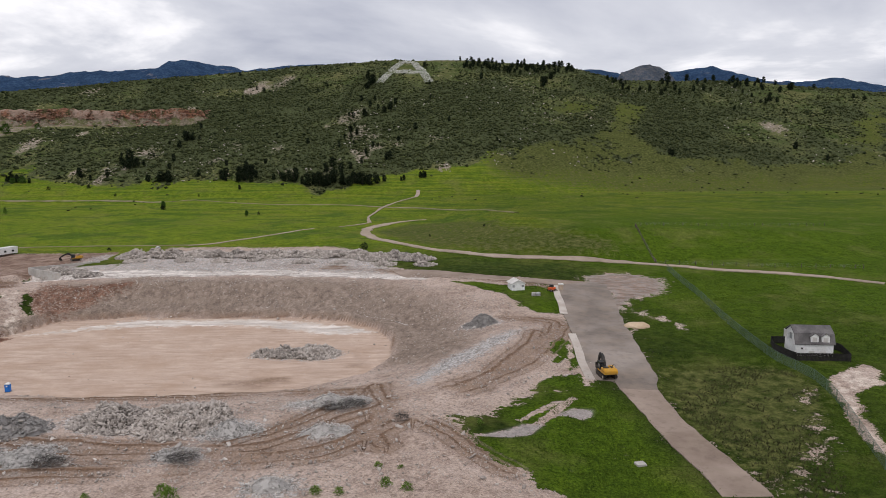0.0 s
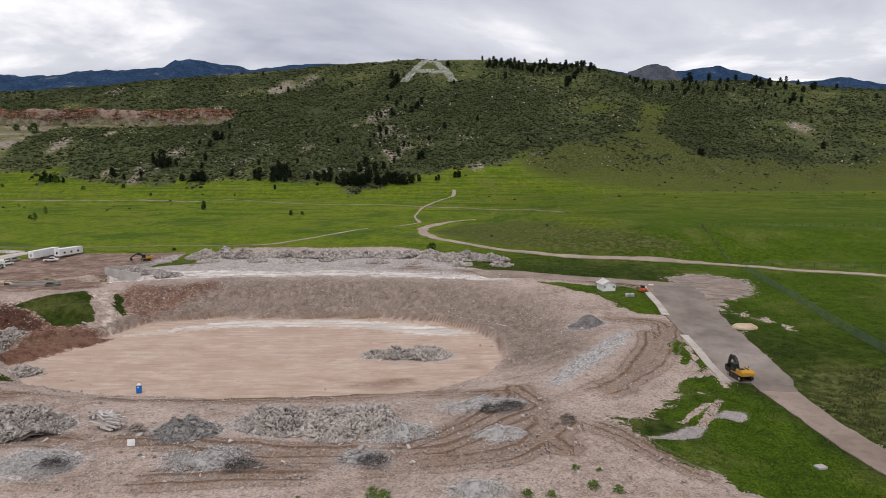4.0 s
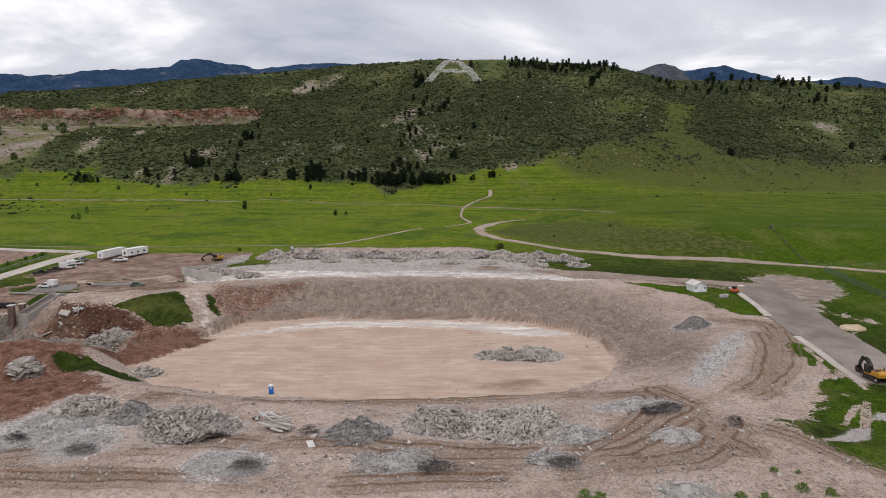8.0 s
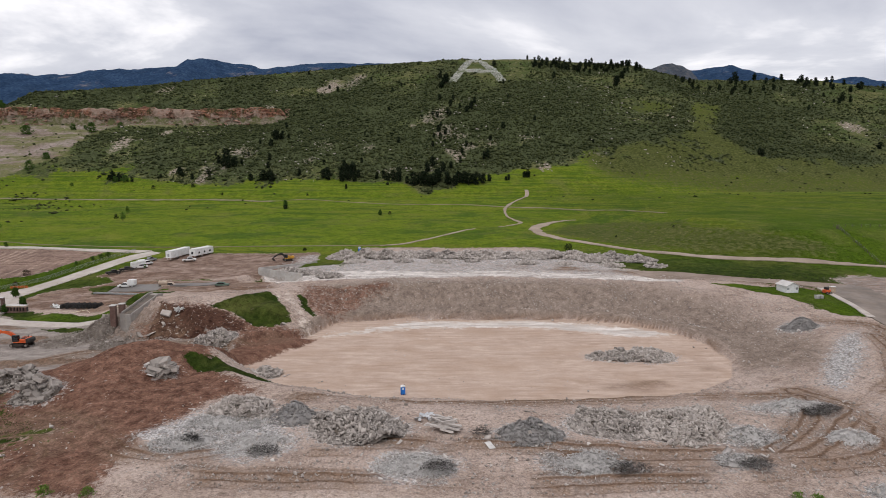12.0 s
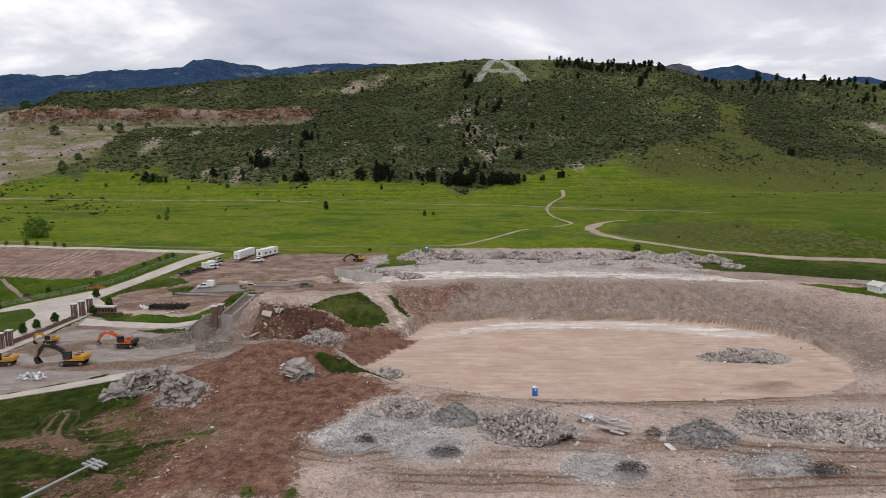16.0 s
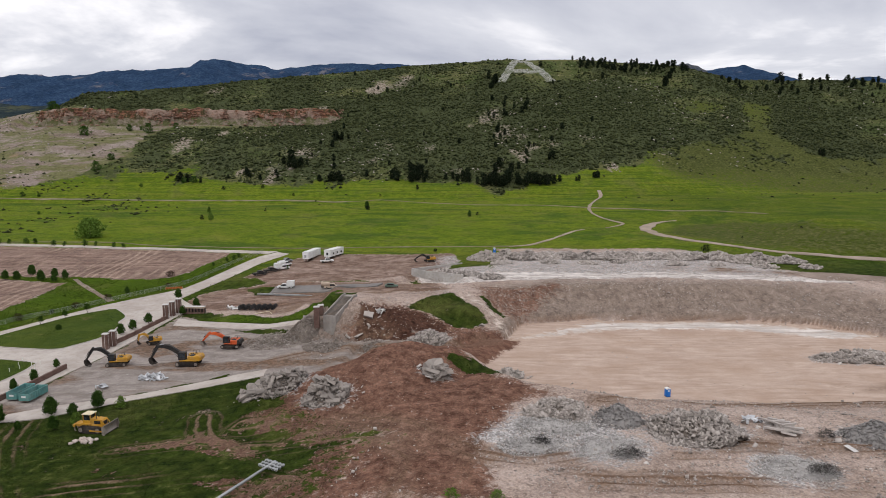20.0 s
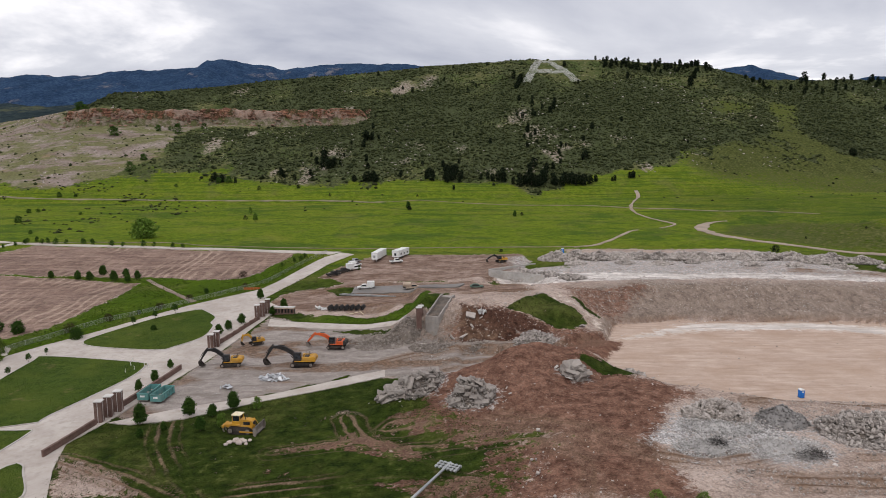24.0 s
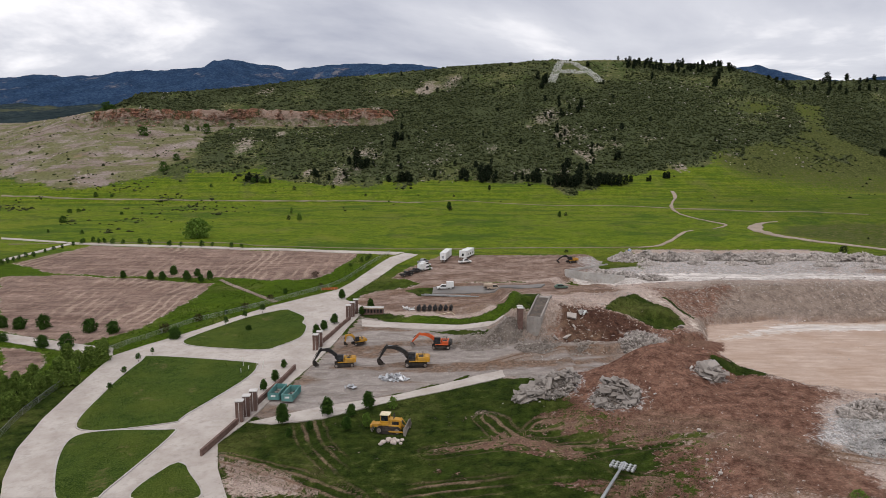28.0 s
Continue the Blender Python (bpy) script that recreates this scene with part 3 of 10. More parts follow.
TERRACE_APRON = [(-173.2, 242.1), (-163, 244.2), (-152.6, 246.8), (-139.9, 251.2), (-124.6, 256.5), (-122.6, 226.1), (-140, 215.4), (-150.6, 224.8)]
GRASS_WALL = [(-156.3, 244.8), (-152.1, 245), (-147.7, 224.3), (-153.3, 239.7)]
STAGING = [(-234.7, 218.9), (-229.3, 235.6), (-214.9, 242), (-207.9, 247), (-162.5, 238.9), (-151.4, 242.5), (-140, 216.9), (-147, 203.4), (-168.4,
    206.2), (-181.6, 201.1), (-187.5, 196.2), (-211, 205)]
PLAZA = [(-226.2, 208.1), (-214.4, 197.9), (-180.5, 191.1), (-170.9, 188.2), (-150.7, 177.7), (-157.5, 150.2), (-187.6, 151), (-199.4, 144.9),
    (-216.4, 137.4), (-231.4, 129.2), (-239.4, 132.4), (-236, 146.8), (-232.2, 166.8), (-229, 191.7)]
PATH_SOUTH = [(-238.3, 128.6), (-225.8, 135.7), (-209.4, 142.1), (-190.2, 153.7), (-184.5, 156.8), (-184.3, 151.4), (-196.9, 144.7), (-210.3, 138.2),
    (-223.4, 129.6), (-233.2, 127.3)]
PATH_NORTH = [(-225.7, 204.5), (-216.4, 200.2), (-204, 197), (-182.1, 191.9), (-181.7, 190.5), (-203.8, 192.3), (-215.9, 195.5), (-224.7, 197.5)]
PAVING = [(-270.5, 100.5), (-274.2, 106.6), (-280.1, 119.3), (-284, 133.6), (-286.6, 150), (-290, 175), (-281.8, 188.6), (-270.1, 208.3), (-259.6,
    223.7), (-246.7, 237.2), (-239.7, 244.3), (-236.4, 252.9), (-231.3, 270.6), (-225.3, 292.4), (-219.4, 301.6), (-213, 297.1), (-221.4, 276.7),
    (-227.2, 255.6), (-231.2, 244.2), (-235.3, 230.4), (-225.6, 217.8), (-228.9, 196.8), (-232.2, 166.8), (-236, 146.8), (-238.5, 129.5), (-241.2,
    119), (-237.5, 108.6), (-232.3, 98.2)]
DIAG_ROAD = [(-399.9, 343.1), (-396.4, 342.1), (-398.4, 326.6), (-400.4, 311.7), (-403.7, 297.2), (-406.9, 302), (-403.7, 314.8), (-401.8, 329.8)]
FAR_ROAD = [(-402.8, 349.1), (-397.6, 347.9), (-391.6, 345.4), (-343.7, 338.7), (-287, 324.3), (-251.1, 310.6), (-219.5, 302.8), (-223.3, 298.2),
    (-250.2, 305.2), (-285.3, 318), (-340.8, 331.9), (-385.5, 339.7), (-399.9, 343.1)]
FAR_LANE = [(-451.2, 367.2), (-427.9, 359.8), (-403.9, 349.9), (-401, 344.9), (-424.3, 354.1), (-447, 361.1)]
LAWN_A = [(-274.6, 185.2), (-274.2, 192.6), (-264.7, 209.1), (-254.6, 218.2), (-252.6, 218.6), (-245, 209.6), (-244, 203), (-242, 199.4), (-241.4, 189), (-245.8, 180.2), (-249.9, 177.3), (-267.2, 180.9)]
LAWN_B = [(-273, 127.7), (-278.3, 149.5), (-279.6, 169.6), (-277.6, 173.7), (-250.1, 167.1), (-246.7, 163.2), (-247.1, 153), (-253, 133.4), (-254.8,
    129.2)]
LAWN_C = [(-261, 99.9), (-271.6, 123.6), (-254.5, 125.9), (-251.8, 123), (-253.6, 101.3), (-253.6, 99.5)]
LAWN_D = [(-248.4, 99.2), (-246.7, 110.2), (-244.3, 110.7), (-242.2, 107.8), (-236.9, 98.5)]
GRAVEL_TRI = [(-250.8, 221.9), (-243.8, 228.6), (-237.4, 230.4), (-238.6, 217.8), (-241.1, 210.3)]
FIELD_A = [(-395.3, 293.6), (-383.2, 338.2), (-309.5, 324.4), (-240.3, 302.6), (-244.6, 279.9), (-249.6, 262.3), (-259.9, 257.5), (-289.3, 264.9),
    (-325.8, 268.7), (-364.7, 274.6)]
FIELD_B = [(-370.6, 248.1), (-385.6, 270.5), (-360.6, 271.8), (-324.1, 265), (-291, 256.7), (-290.5, 237.8), (-294.8, 202.1), (-300.4, 193.8),
    (-305.2, 185.4), (-337.4, 199.2)]
FIELD_C = [(-326, 182.3), (-311.3, 179.2), (-305.2, 166.7), (-308.5, 156.5)]
SERVICE_ROAD = [(-335.4, 196.2), (-322.7, 192.2), (-307.4, 186.4), (-293.4, 181.9), (-290, 175), (-316.8, 182.9), (-330, 188.3)]
RED_MOUND = [(-180.2, 124.1), (-179.1, 141.8), (-173.2, 161), (-162.9, 177.6), (-154.1, 173.4), (-133.2, 137), (-122.1, 125.2), (-128.8, 119.8),
    (-133.5, 108.8), (-134.2, 100.9), (-133.5, 86.8), (-158.8, 90), (-154.7, 102.4), (-149.4, 107.7)]
RED_CUT = [(-170, 177), (-168, 184), (-163, 190), (-152, 191), (-146, 188), (-134, 188), (-124, 185), (-123, 178), (-131, 176), (-141, 174.5), (-150, 176), (-160, 174)]
RED_RIM = [(-134, 223), (-121.1, 217.4), (-104.9, 224), (-100, 219), (-108.3, 214.5), (-114, 206), (-123, 196.5), (-128, 196), (-132, 205)]
BANK_TOP = [(-171.5, 178), (-171, 190), (-169, 212), (-140, 215), (-136, 203), (-138, 184), (-148, 177)]
CUT_FACE = [(-166, 179), (-165, 187.5), (-155, 189), (-148, 187.6), (-142, 184.2), (-139, 180), (-150, 178)]
GRASS_BANK = [(-154.5, 189.2), (-147, 197.5), (-140.4, 205.3), (-136.4, 203), (-133, 196), (-128.8, 190.2), (-134.3, 185.8), (-141.2, 185.0), (-147.6, 188.2)]
GRASS_BANK_S = [(-142.6, 141), (-136.6, 142.8), (-128.1, 144.2), (-121.8, 139.9), (-124, 134.5), (-132.6, 134.5), (-139.2, 136.5)]
PIT_WASH = [(-51, 142.5), (-45, 147), (-31.2, 153.4), (-21.1, 157.8), (-23, 150.1), (-33.1, 143.9), (-40.9, 141)]
GRASS_RAMP = [(-132.4, 207.6), (-129, 206.5), (-126.5, 201), (-124, 195.6), (-126.2, 195), (-129.4, 200.5)]
GRASS_STAIR = [(-215.9, 202.5), (-207.7, 207.7), (-188.9, 197.4), (-184.9, 198.6), (-175.8, 217.9), (-174.8, 213.2), (-177, 194.1), (-181.7, 191.5),
    (-194.6, 197.4), (-210.1, 198.3)]
GRASS_STAIR_S = [(-204.1, 191.5), (-184.5, 190.3), (-187.3, 187.2), (-196.6, 188.1)]
GRASS_ISLAND = [(-214.4, 238.3), (-211.7, 240.8), (-203.2, 240.2), (-203.2, 230.2), (-208.6, 229.7)]
RAMP = [(-139, 206), (-133.5, 208.5), (-128.5, 199), (-119.2, 184.3), (-126, 185.3), (-130.5, 193)]
GRASS_SHED = [(3.8, 220), (19.5, 216.1), (36.9, 209.7), (34.7, 183), (25.5, 185.3), (16.6, 203.6)]
GRASS_EAST = [(3.2, 102.8), (5.3, 100.4), (7, 98.4), (8.2, 95.2), (9.9, 93.9), (12.7, 93.5), (14.7, 92.8), (12.7, 88.7), (15.9, 87.9), (20.6, 86), (36.6, 88.2), (36.8, 93.2), (35.4, 96.2), (35, 100.6), (35.2, 106.2),
    (34.7, 111.3), (34, 119.1), (33, 126.1), (31, 130.3), (28.2, 132), (24.5, 129.6), (20.6, 126.1), (16.6, 122.1), (12.8, 119.7), (9.9, 118.6), (9.5, 114.5), (11.6, 111.8), (16.5, 110), (14, 106), (8, 104.4)]
GRASS_EAST_B = [(25.4, 156.6), (30.1, 162.9), (31.5, 160.7), (28.6, 152), (25.6, 143.2), (23, 143.6), (25.5, 148.8), (24.2, 152.1)]
GRASS_EAST_C = [(30.8, 155.2), (33.3, 157.6), (31, 146.8), (27.2, 139.4), (28.3, 146.5)]
GRASS_EAST_D = [(0.7, 111.4), (2.4, 112.5), (7.9, 111), (9.8, 110.2), (7.3, 108.8), (4.3, 109.8)]
GRASS_EAST_E = [(4.1, 107), (7.3, 108.2), (11, 109.8), (11.5, 108), (7.7, 106), (4.3, 105)]
GRASS_EAST_F = [(20.1, 133.9), (23.8, 136.2), (28.6, 138.2), (27, 130), (19.1, 126.6), (17.2, 127.7)]
WASH = [(16.4, 112), (19.9, 117.4), (24.3, 124.6)]
TRACK_EAST = [(13.2, 113), (17.5, 118), (21.8, 123)]
PUDDLE = [(20.5, 116.1), (23.8, 119.9), (27.8, 119.8), (27.2, 116.8), (24.8, 115), (22.8, 116.2)]
PUDDLE_B = [(5, 104.3), (10.4, 107.8), (13.8, 111), (17.5, 111.8), (14.9, 107.5), (10.8, 105.1)]
SCRUB_FIELD = [(48.6, 141.3), (56.7, 143.2), (67.4, 142), (74.1, 138.3), (75, 129), (64.5, 109.9), (50.3, 91.6), (47.9, 99), (45.4, 113.2), (44.6,
    125.7)]
BARE_A = [(65.9, 123.1), (74.4, 132), (75, 129), (64.3, 109.9), (63.3, 112.3)]
BARE_B = [(46.1, 95.2), (57, 104.8), (65.2, 107.7), (57.2, 89.6), (47.6, 89.6)]
BARE_PATH = [(80.2, 135.1), (92.4, 142.4), (93.6, 137.5), (88.4, 129.5), (81.2, 127.6), (75.6, 115.3), (72.8, 105.5), (69.7, 100.7), (73, 114.4)]
BARE_C = [(53.8, 189.3), (63.1, 187.8), (64.2, 171.6), (59.9, 166.8), (57.5, 177.5)]
BARE_D = [(49.1, 174.9), (54.1, 176.6), (52.3, 171.3), (48.1, 167.1)]
FOREDIRT = [(-133.7, 87.2), (-135.1, 94.1), (-131.1, 101.2), (-155.7, 110.3), (-168, 112.7), (-174.7, 122.5), (-192.9, 119.2), (-200, 112.1), (-187.4,
    106), (-204.3, 105.6), (-210.7, 102.2), (-195.5, 103.1), (-178.8, 109), (-162.7, 106.3), (-153.8, 96.1), (-156.1, 89.7)]
FOREDIRT_B = [(-239.4, 112.6), (-234.5, 110.1), (-224.9, 104), (-217, 97.4), (-221.5, 97.4), (-232, 98.2)]
RED_TOE = [(-140.2, 177.8), (-132.5, 181.7), (-122.1, 182.6), (-125.3, 172.6), (-140.2, 148.3), (-142.5, 172.3)]
GRASS_PATH = [(-210.7, 141.8), (-204.6, 145.9), (-196.9, 150.5), (-191.8, 153.9), (-192.1, 151.9), (-200.7, 146.1), (-206.9, 141.9), (-210.3, 140.1)]
RED_TRACK = [(-192.4, 154), (-187.1, 160.2), (-178.1, 166.1), (-167.6, 168.2), (-169, 159.6), (-179.3, 154), (-188.9, 151.1)]
PIT_PALE = [(-119.2, 186.5), (-96.5, 203), (-61.5, 205.7), (-32.4, 196.8), (-18.9, 187.5), (-32.1, 185.1), (-61.3, 197), (-94.9, 194.6)]
GRAVEL_SLOPE = [(-7.5, 133.9), (0.6, 147.7), (12.5, 162.9), (22.2, 170.3), (13.4, 152.5), (3.6, 139.5), (-5.8, 128.6)]
GRAVEL_BROAD = [(-137.1, 105.3), (-131, 112.5), (-123.3, 113.3), (-112.9, 112), (-109.3, 103), (-118, 99.5), (-127.5, 100.9)]
RIM_WHITE = [(-153.2, 246.6), (-112, 241.9), (-62.3, 241.3), (-22.2, 233.5), (-3.9, 226.4), (-7, 221), (-34.6, 228.6), (-74.1, 233.6), (-117.2, 230),
    (-143, 225)]
QUARRY = [(-633.4, 769), (-626.2, 779.4), (-514.3, 749.3), (-404.2, 762.5), (-353.2, 763.2), (-352.3, 758.5), (-449.5, 743.9), (-462.4, 720.3),
    (-452.1, 658.7), (-455.7, 632.1), (-464, 606.7), (-477.8, 585.6), (-500.6, 571), (-521.4, 563.9), (-564.7, 587.5), (-627.6, 628.6)]
SWATH = [(50.9, 627.9), (91.3, 646.7), (127, 670.4), (161.1, 707.8), (189.8, 758.2), (193.2, 791.4), (220.5, 842), (256.9, 851.2), (238.1, 805.2),
    (215.5, 757.1), (202.2, 717.5), (221.7, 680), (283.1, 686), (382.3, 703.1), (425, 724.7), (497.2, 814.7), (592.4, 922.9), (458.3, 697.3), (280,
    646.3), (37.6, 590.1)]
SWATH_B = [(99.4, 767), (146.6, 818.7), (192.1, 833.8), (176, 797.2), (123.9, 760.8)]
SWATH_C = [(297.9, 934.6), (235.9, 903), (208.9, 916.6)]
RISE = [(-37.5, 333.8), (-19.5, 367.6), (14.6, 365.5), (30.6, 301.2), (53.5, 285.1), (74.8, 271), (68.4, 260.5), (22.6, 265.6), (-11.8, 290.8),
    (-30.1, 312)]
STONY = [(-280, 644, 20), (-301, 602, 13), (-201, 655, 14), (-161, 650, 15), (-213, 622, 8), (-130, 603, 10), (-383, 718, 11), (-402, 660, 12), (-230,
    854, 14), (-435, 837, 11), (-203, 856, 18), (-124, 705, 7), (-285, 766, 10), (-286, 606, 10), (-330, 611, 8), (-93, 733, 23), (-86, 682, 22),
    (-68, 626, 17), (-45, 663, 14), (-9, 673, 12), (125, 636, 12), (61, 614, 10), (2, 597, 9), (-101, 597, 9), (165, 766, 10), (389, 797, 13)]
TRAIL = [(143.6, 214.5), (132.8, 223.1), (118.2, 232.1), (99.1, 239), (83.9, 248.4), (60.3, 256.8), (38.8, 259.4), (16.9, 263.8), (-1.1, 277.3), (-16,
    289.6), (-30.5, 306), (-36.5, 320), (-39.2, 336), (-38.3, 350.8), (-33.5, 364.3), (-25.8, 377.7), (-17.9, 385.8), (-10.0, 388.5)]
TRAIL_B = [(-20.7, 547.5), (-22.1, 534.6), (-35.7, 498.9), (-43.1, 474.3), (-45.7, 450.3), (-46.7, 421.4), (-45.3, 403.1)]
TRAIL_G = [(-45.3, 403.1), (-43.2, 388), (-42.6, 380.4), (-49.4, 369.5), (-56.6, 362.2)]
TRAIL_C = [(42.9, 389.9), (32.5, 410.1), (24.4, 434.2), (-4.5, 459.3), (-42.6, 477), (-72.5, 489.2), (-136.4, 501.6), (-233.9, 540.1), (-327.7, 545.2), (-420, 547.7)]
TRAIL_F = [(-582.8, 562), (-535.8, 554.9), (-493.7, 549.5), (-456.6, 549.1), (-421, 548.5)]
PATH_FIELD = [(-290.5, 262), (-274.1, 243.7), (-259.1, 228.4)]
TRAIL_D = [(-69.7, 357.9), (-77.1, 349.9), (-88.7, 326.9), (-102.8, 303.2), (-114.6, 298.5)]
PARK_FENCE = [(-287.1, 124.7), (-289.7, 135.8), (-290.9, 150.2), (-292.6, 168.3), (-292.7, 178.9), (-287.5, 190), (-280.3, 206.1), (-272, 213.9),
    (-260.6, 227.2), (-247.8, 242.4), (-240.9, 251.2), (-234.1, 273.9), (-226.1, 301.1)]
EAST_FENCE = [(81.5, 241.3), (78.8, 206.2), (75.6, 173.4), (74.4, 154.6), (74.5, 145.1), (76.8, 134.2), (75.1, 123.2), (71.3, 110), (67.5, 97.2)]
FAR_FENCE = [(82.8, 287.8), (81.9, 271), (81.2, 253.5)]
RUT_A = [(32.1, 172.1), (17.9, 142.5), (-0.6, 124.2), (-10.3, 118.1), (-14.1, 132.2)]
RUT_B = [(6.4, 128.4), (-10.9, 115.3), (-25.2, 100.5), (-33.2, 98.2), (-58.9, 99.6), (-76.5, 101.3), (-105.1, 101)]
RUT_C = [(-33.4, 99.8), (-21.8, 111.2), (-16.5, 125.8)]
RUT_D = [(-5.5, 112.6), (-13.5, 100.5), (-20.7, 94.4), (-33.9, 96.6)]
RUT_E = [(-10.3, 118.1), (-11.9, 105), (-10, 98.6)]
RUT_F = [(-125.9, 92.3), (-100.9, 90.9), (-68.6, 89.9), (-36.1, 91.3)]
RUT_G = [(-111.6, 121.8), (-87.4, 126.3), (-64.9, 130.2), (-31.8, 133.9), (-15.9, 128.2)]
RUT_H = [(-9.3, 109.7), (1.5, 125.2), (13.9, 139.3), (25.1, 161), (29.6, 175.7), (17.7, 179)]
RUT_I = [(-13.6, 105.1), (-2.8, 121.7), (8.6, 132.7), (18.9, 151), (23.6, 165.3)]
RUT_J = [(-180.5, 120.4), (-160.9, 118.4), (-145.9, 109.6), (-137.4, 101.5), (-127, 98.2), (-113, 102.3), (-86.2, 102.3)]
RUT_K = [(-175.6, 111.1), (-157.7, 110.6), (-147.5, 104.7), (-140.1, 92.7)]
RUT_L = [(-226.4, 129), (-223.9, 121.7), (-220.2, 114), (-214.1, 104.8), (-208, 96)]
RUT_M = [(-200, 112), (-185.4, 115.1), (-179.6, 110.9), (-173.8, 110.3), (-164.4, 113.1), (-154.9, 111.8), (-146.4, 108.2), (-138, 103)]
RUT_N = [(-189.6, 127.9), (-186.4, 118.9), (-179.6, 110.9), (-172.7, 103.9), (-171, 95)]
RUT_O = [(-153.1, 107.9), (-147.6, 102.6), (-145.3, 97.1), (-147.5, 88)]
RUT_P = [(-238.4, 112.5), (-227.3, 105.8), (-218.7, 101.2), (-212.4, 96.5)]
RUT_Q = [(-8.9, 117.2), (-2.5, 107.5), (3.8, 99.6), (9.4, 93.4)]
RUT_R = [(-205, 97), (-191.2, 98.9), (-184, 101.4), (-174.8, 102), (-166, 97)]
RUT_S = [(-191.5, 159.1), (-169.7, 170.8), (-146, 172.2), (-124.6, 178.4)]
RUT_T = [(-65.5, 97.6), (-42, 97.3), (-30.6, 94.1), (-16.2, 98.3), (-10.3, 110.2)]
RUT_U = [(-78.3, 251), (-38.6, 243.9), (-4.9, 231.5), (21.7, 220.3), (36.5, 207.4)]
RUTS = [RUT_A, RUT_B, RUT_C, RUT_D, RUT_E, RUT_F, RUT_G, RUT_H, RUT_I, RUT_J, RUT_K, RUT_L, RUT_M, RUT_N, RUT_O, RUT_P, RUT_Q, RUT_R, RUT_S, RUT_T, RUT_U]
SITE_FRONT = [(-159, 92), (-152, 55), (12, 55), (17, 87), (5, 102), (-60, 110), (-140, 110)]
PILES_FRONT = [("coarse", -121.4, 114.9, 5.3, 3.2), ("dark", -111.1, 112.5, 4.2, 3.2), ("coarse", -99.2, 107.5, 7.1, 4.2), ("dark", -70.7, 105.5, 5.2, 3.2), ("coarse", -56.2, 109.7, 6.7, 3.2), ("coarse", -44.5, 108.5, 7.3, 3.2), ("fine", -35.4, 104.9, 5.3, 2.2),
    ("fine", -89.2, 95.2, 5.8, 1.6), ("fine", -63.4, 95.7, 6.1, 1.5), ("fine", -40.4, 96.2, 3.7, 1), ("fine", -20.9, 118.6, 7, 1.6), ("fine", -19.5,
    103.7, 4.2, 1.6), ("fine", -23.7, 85.4, 3.6, 1.6)]
PILES_BACK = [("coarse", -45.8, 165.9, 3.1, 1.6), ("coarse", -40.8, 165.9, 4.5, 2.4), ("coarse", -32.9, 165.9, 5.6, 1.9), ("dark", 9.8, 175.5, 4.4,
    2.6), ("slab", -143.3, 134.0, 2.6, 2.2), ("slab", -176.4, 134.2, 5.4, 4.8), ("slab", -180.8, 132.6, 2.8, 2.6), ("slab", -164.6, 125.6, 4.2, 3.4),
    ("coarse", -146.4, 174.2, 5.4, 2.6), ("coarse", -126.8, 151.9, 3.1, 1.6), ("fine", -122.4, 110.9, 6.6, 1.2),
    ("fine", -127, 103.8, 5.3, 1.2), ("fine", -115.4, 102.2, 6, 1)]
PILES = PILES_FRONT + PILES_BACK
BRUSH = [(-125.7, 103.3, 1.6), (-112.9, 98.7, 2.2), (-85.7, 93.5, 2.4), (-57.7, 92.7, 3), (-38.8, 93.8, 2.5), (-7.2, 109.1, 1.1), (-19.6, 113.8, 2.4), (-16.2, 115.7, 2.4), (-78.8, 105.6, 1.6)]
PINES_FOOT = [(-191.3, 580.7, 10.8), (-189.5, 587.5, 8.9), (-174.5, 578.4, 14.7), (-169.9, 580.9, 11.8), (-166.8, 587.7, 12.9), (-163.3, 620.9, 6.3),
    (-139.1, 576.7, 8.8), (-130.5, 570.6, 11.6), (-126.2, 577.3, 12.7), (-113.0, 561.5, 12.3), (-108.2, 563.8, 10.5), (-103.0, 561.2, 13.3), (-96.3,
    560.7, 11.4), (-91.8, 568.4, 12.5), (-85.0, 564.2, 13.3), (-78.2, 559.2, 11.3), (-73.0, 563.1, 10.5), (-66.9, 559.7, 11.3), (-60.7, 558.4, 12.3),
    (-54.8, 560.4, 9.5), (-49.5, 564.8, 6.7), (-242.7, 579.8, 10.8), (-238.1, 583.0, 9.8), (-254.1, 578.9, 6.8)]
PINES_LOW = [(-287.2, 618.9, 11.5), (-275.7, 608.0, 9.2), (-293.8, 616.3, 7.3), (-280.5, 601.7, 8.1), (-255.8, 657.6, 7.8), (-255.3, 674.6, 9.1),
    (-249.2, 676.5, 8.0), (-245.1, 604.0, 6.1), (-321.0, 593.7, 7.0), (-291.0, 582.9, 4.9), (-307.0, 585.4, 4.9), (-214.7, 591.9, 6.0), (-168.2,
    554.8, 4.2), (-32.9, 566.8, 4.8), (-16.4, 572.7, 6.3), (-48.3, 613.8, 7.3), (-81.4, 591.6, 6.0), (-72.9, 604.3, 5.1), (-66.6, 644.5, 5.4), (-43.1,
    655.3, 5.0), (-98.5, 641.6, 5.4), (-132.5, 665.0, 5.1), (-378.0, 588.7, 7.0), (-371.1, 585.4, 5.9), (-358.1, 581.7, 4.9)]
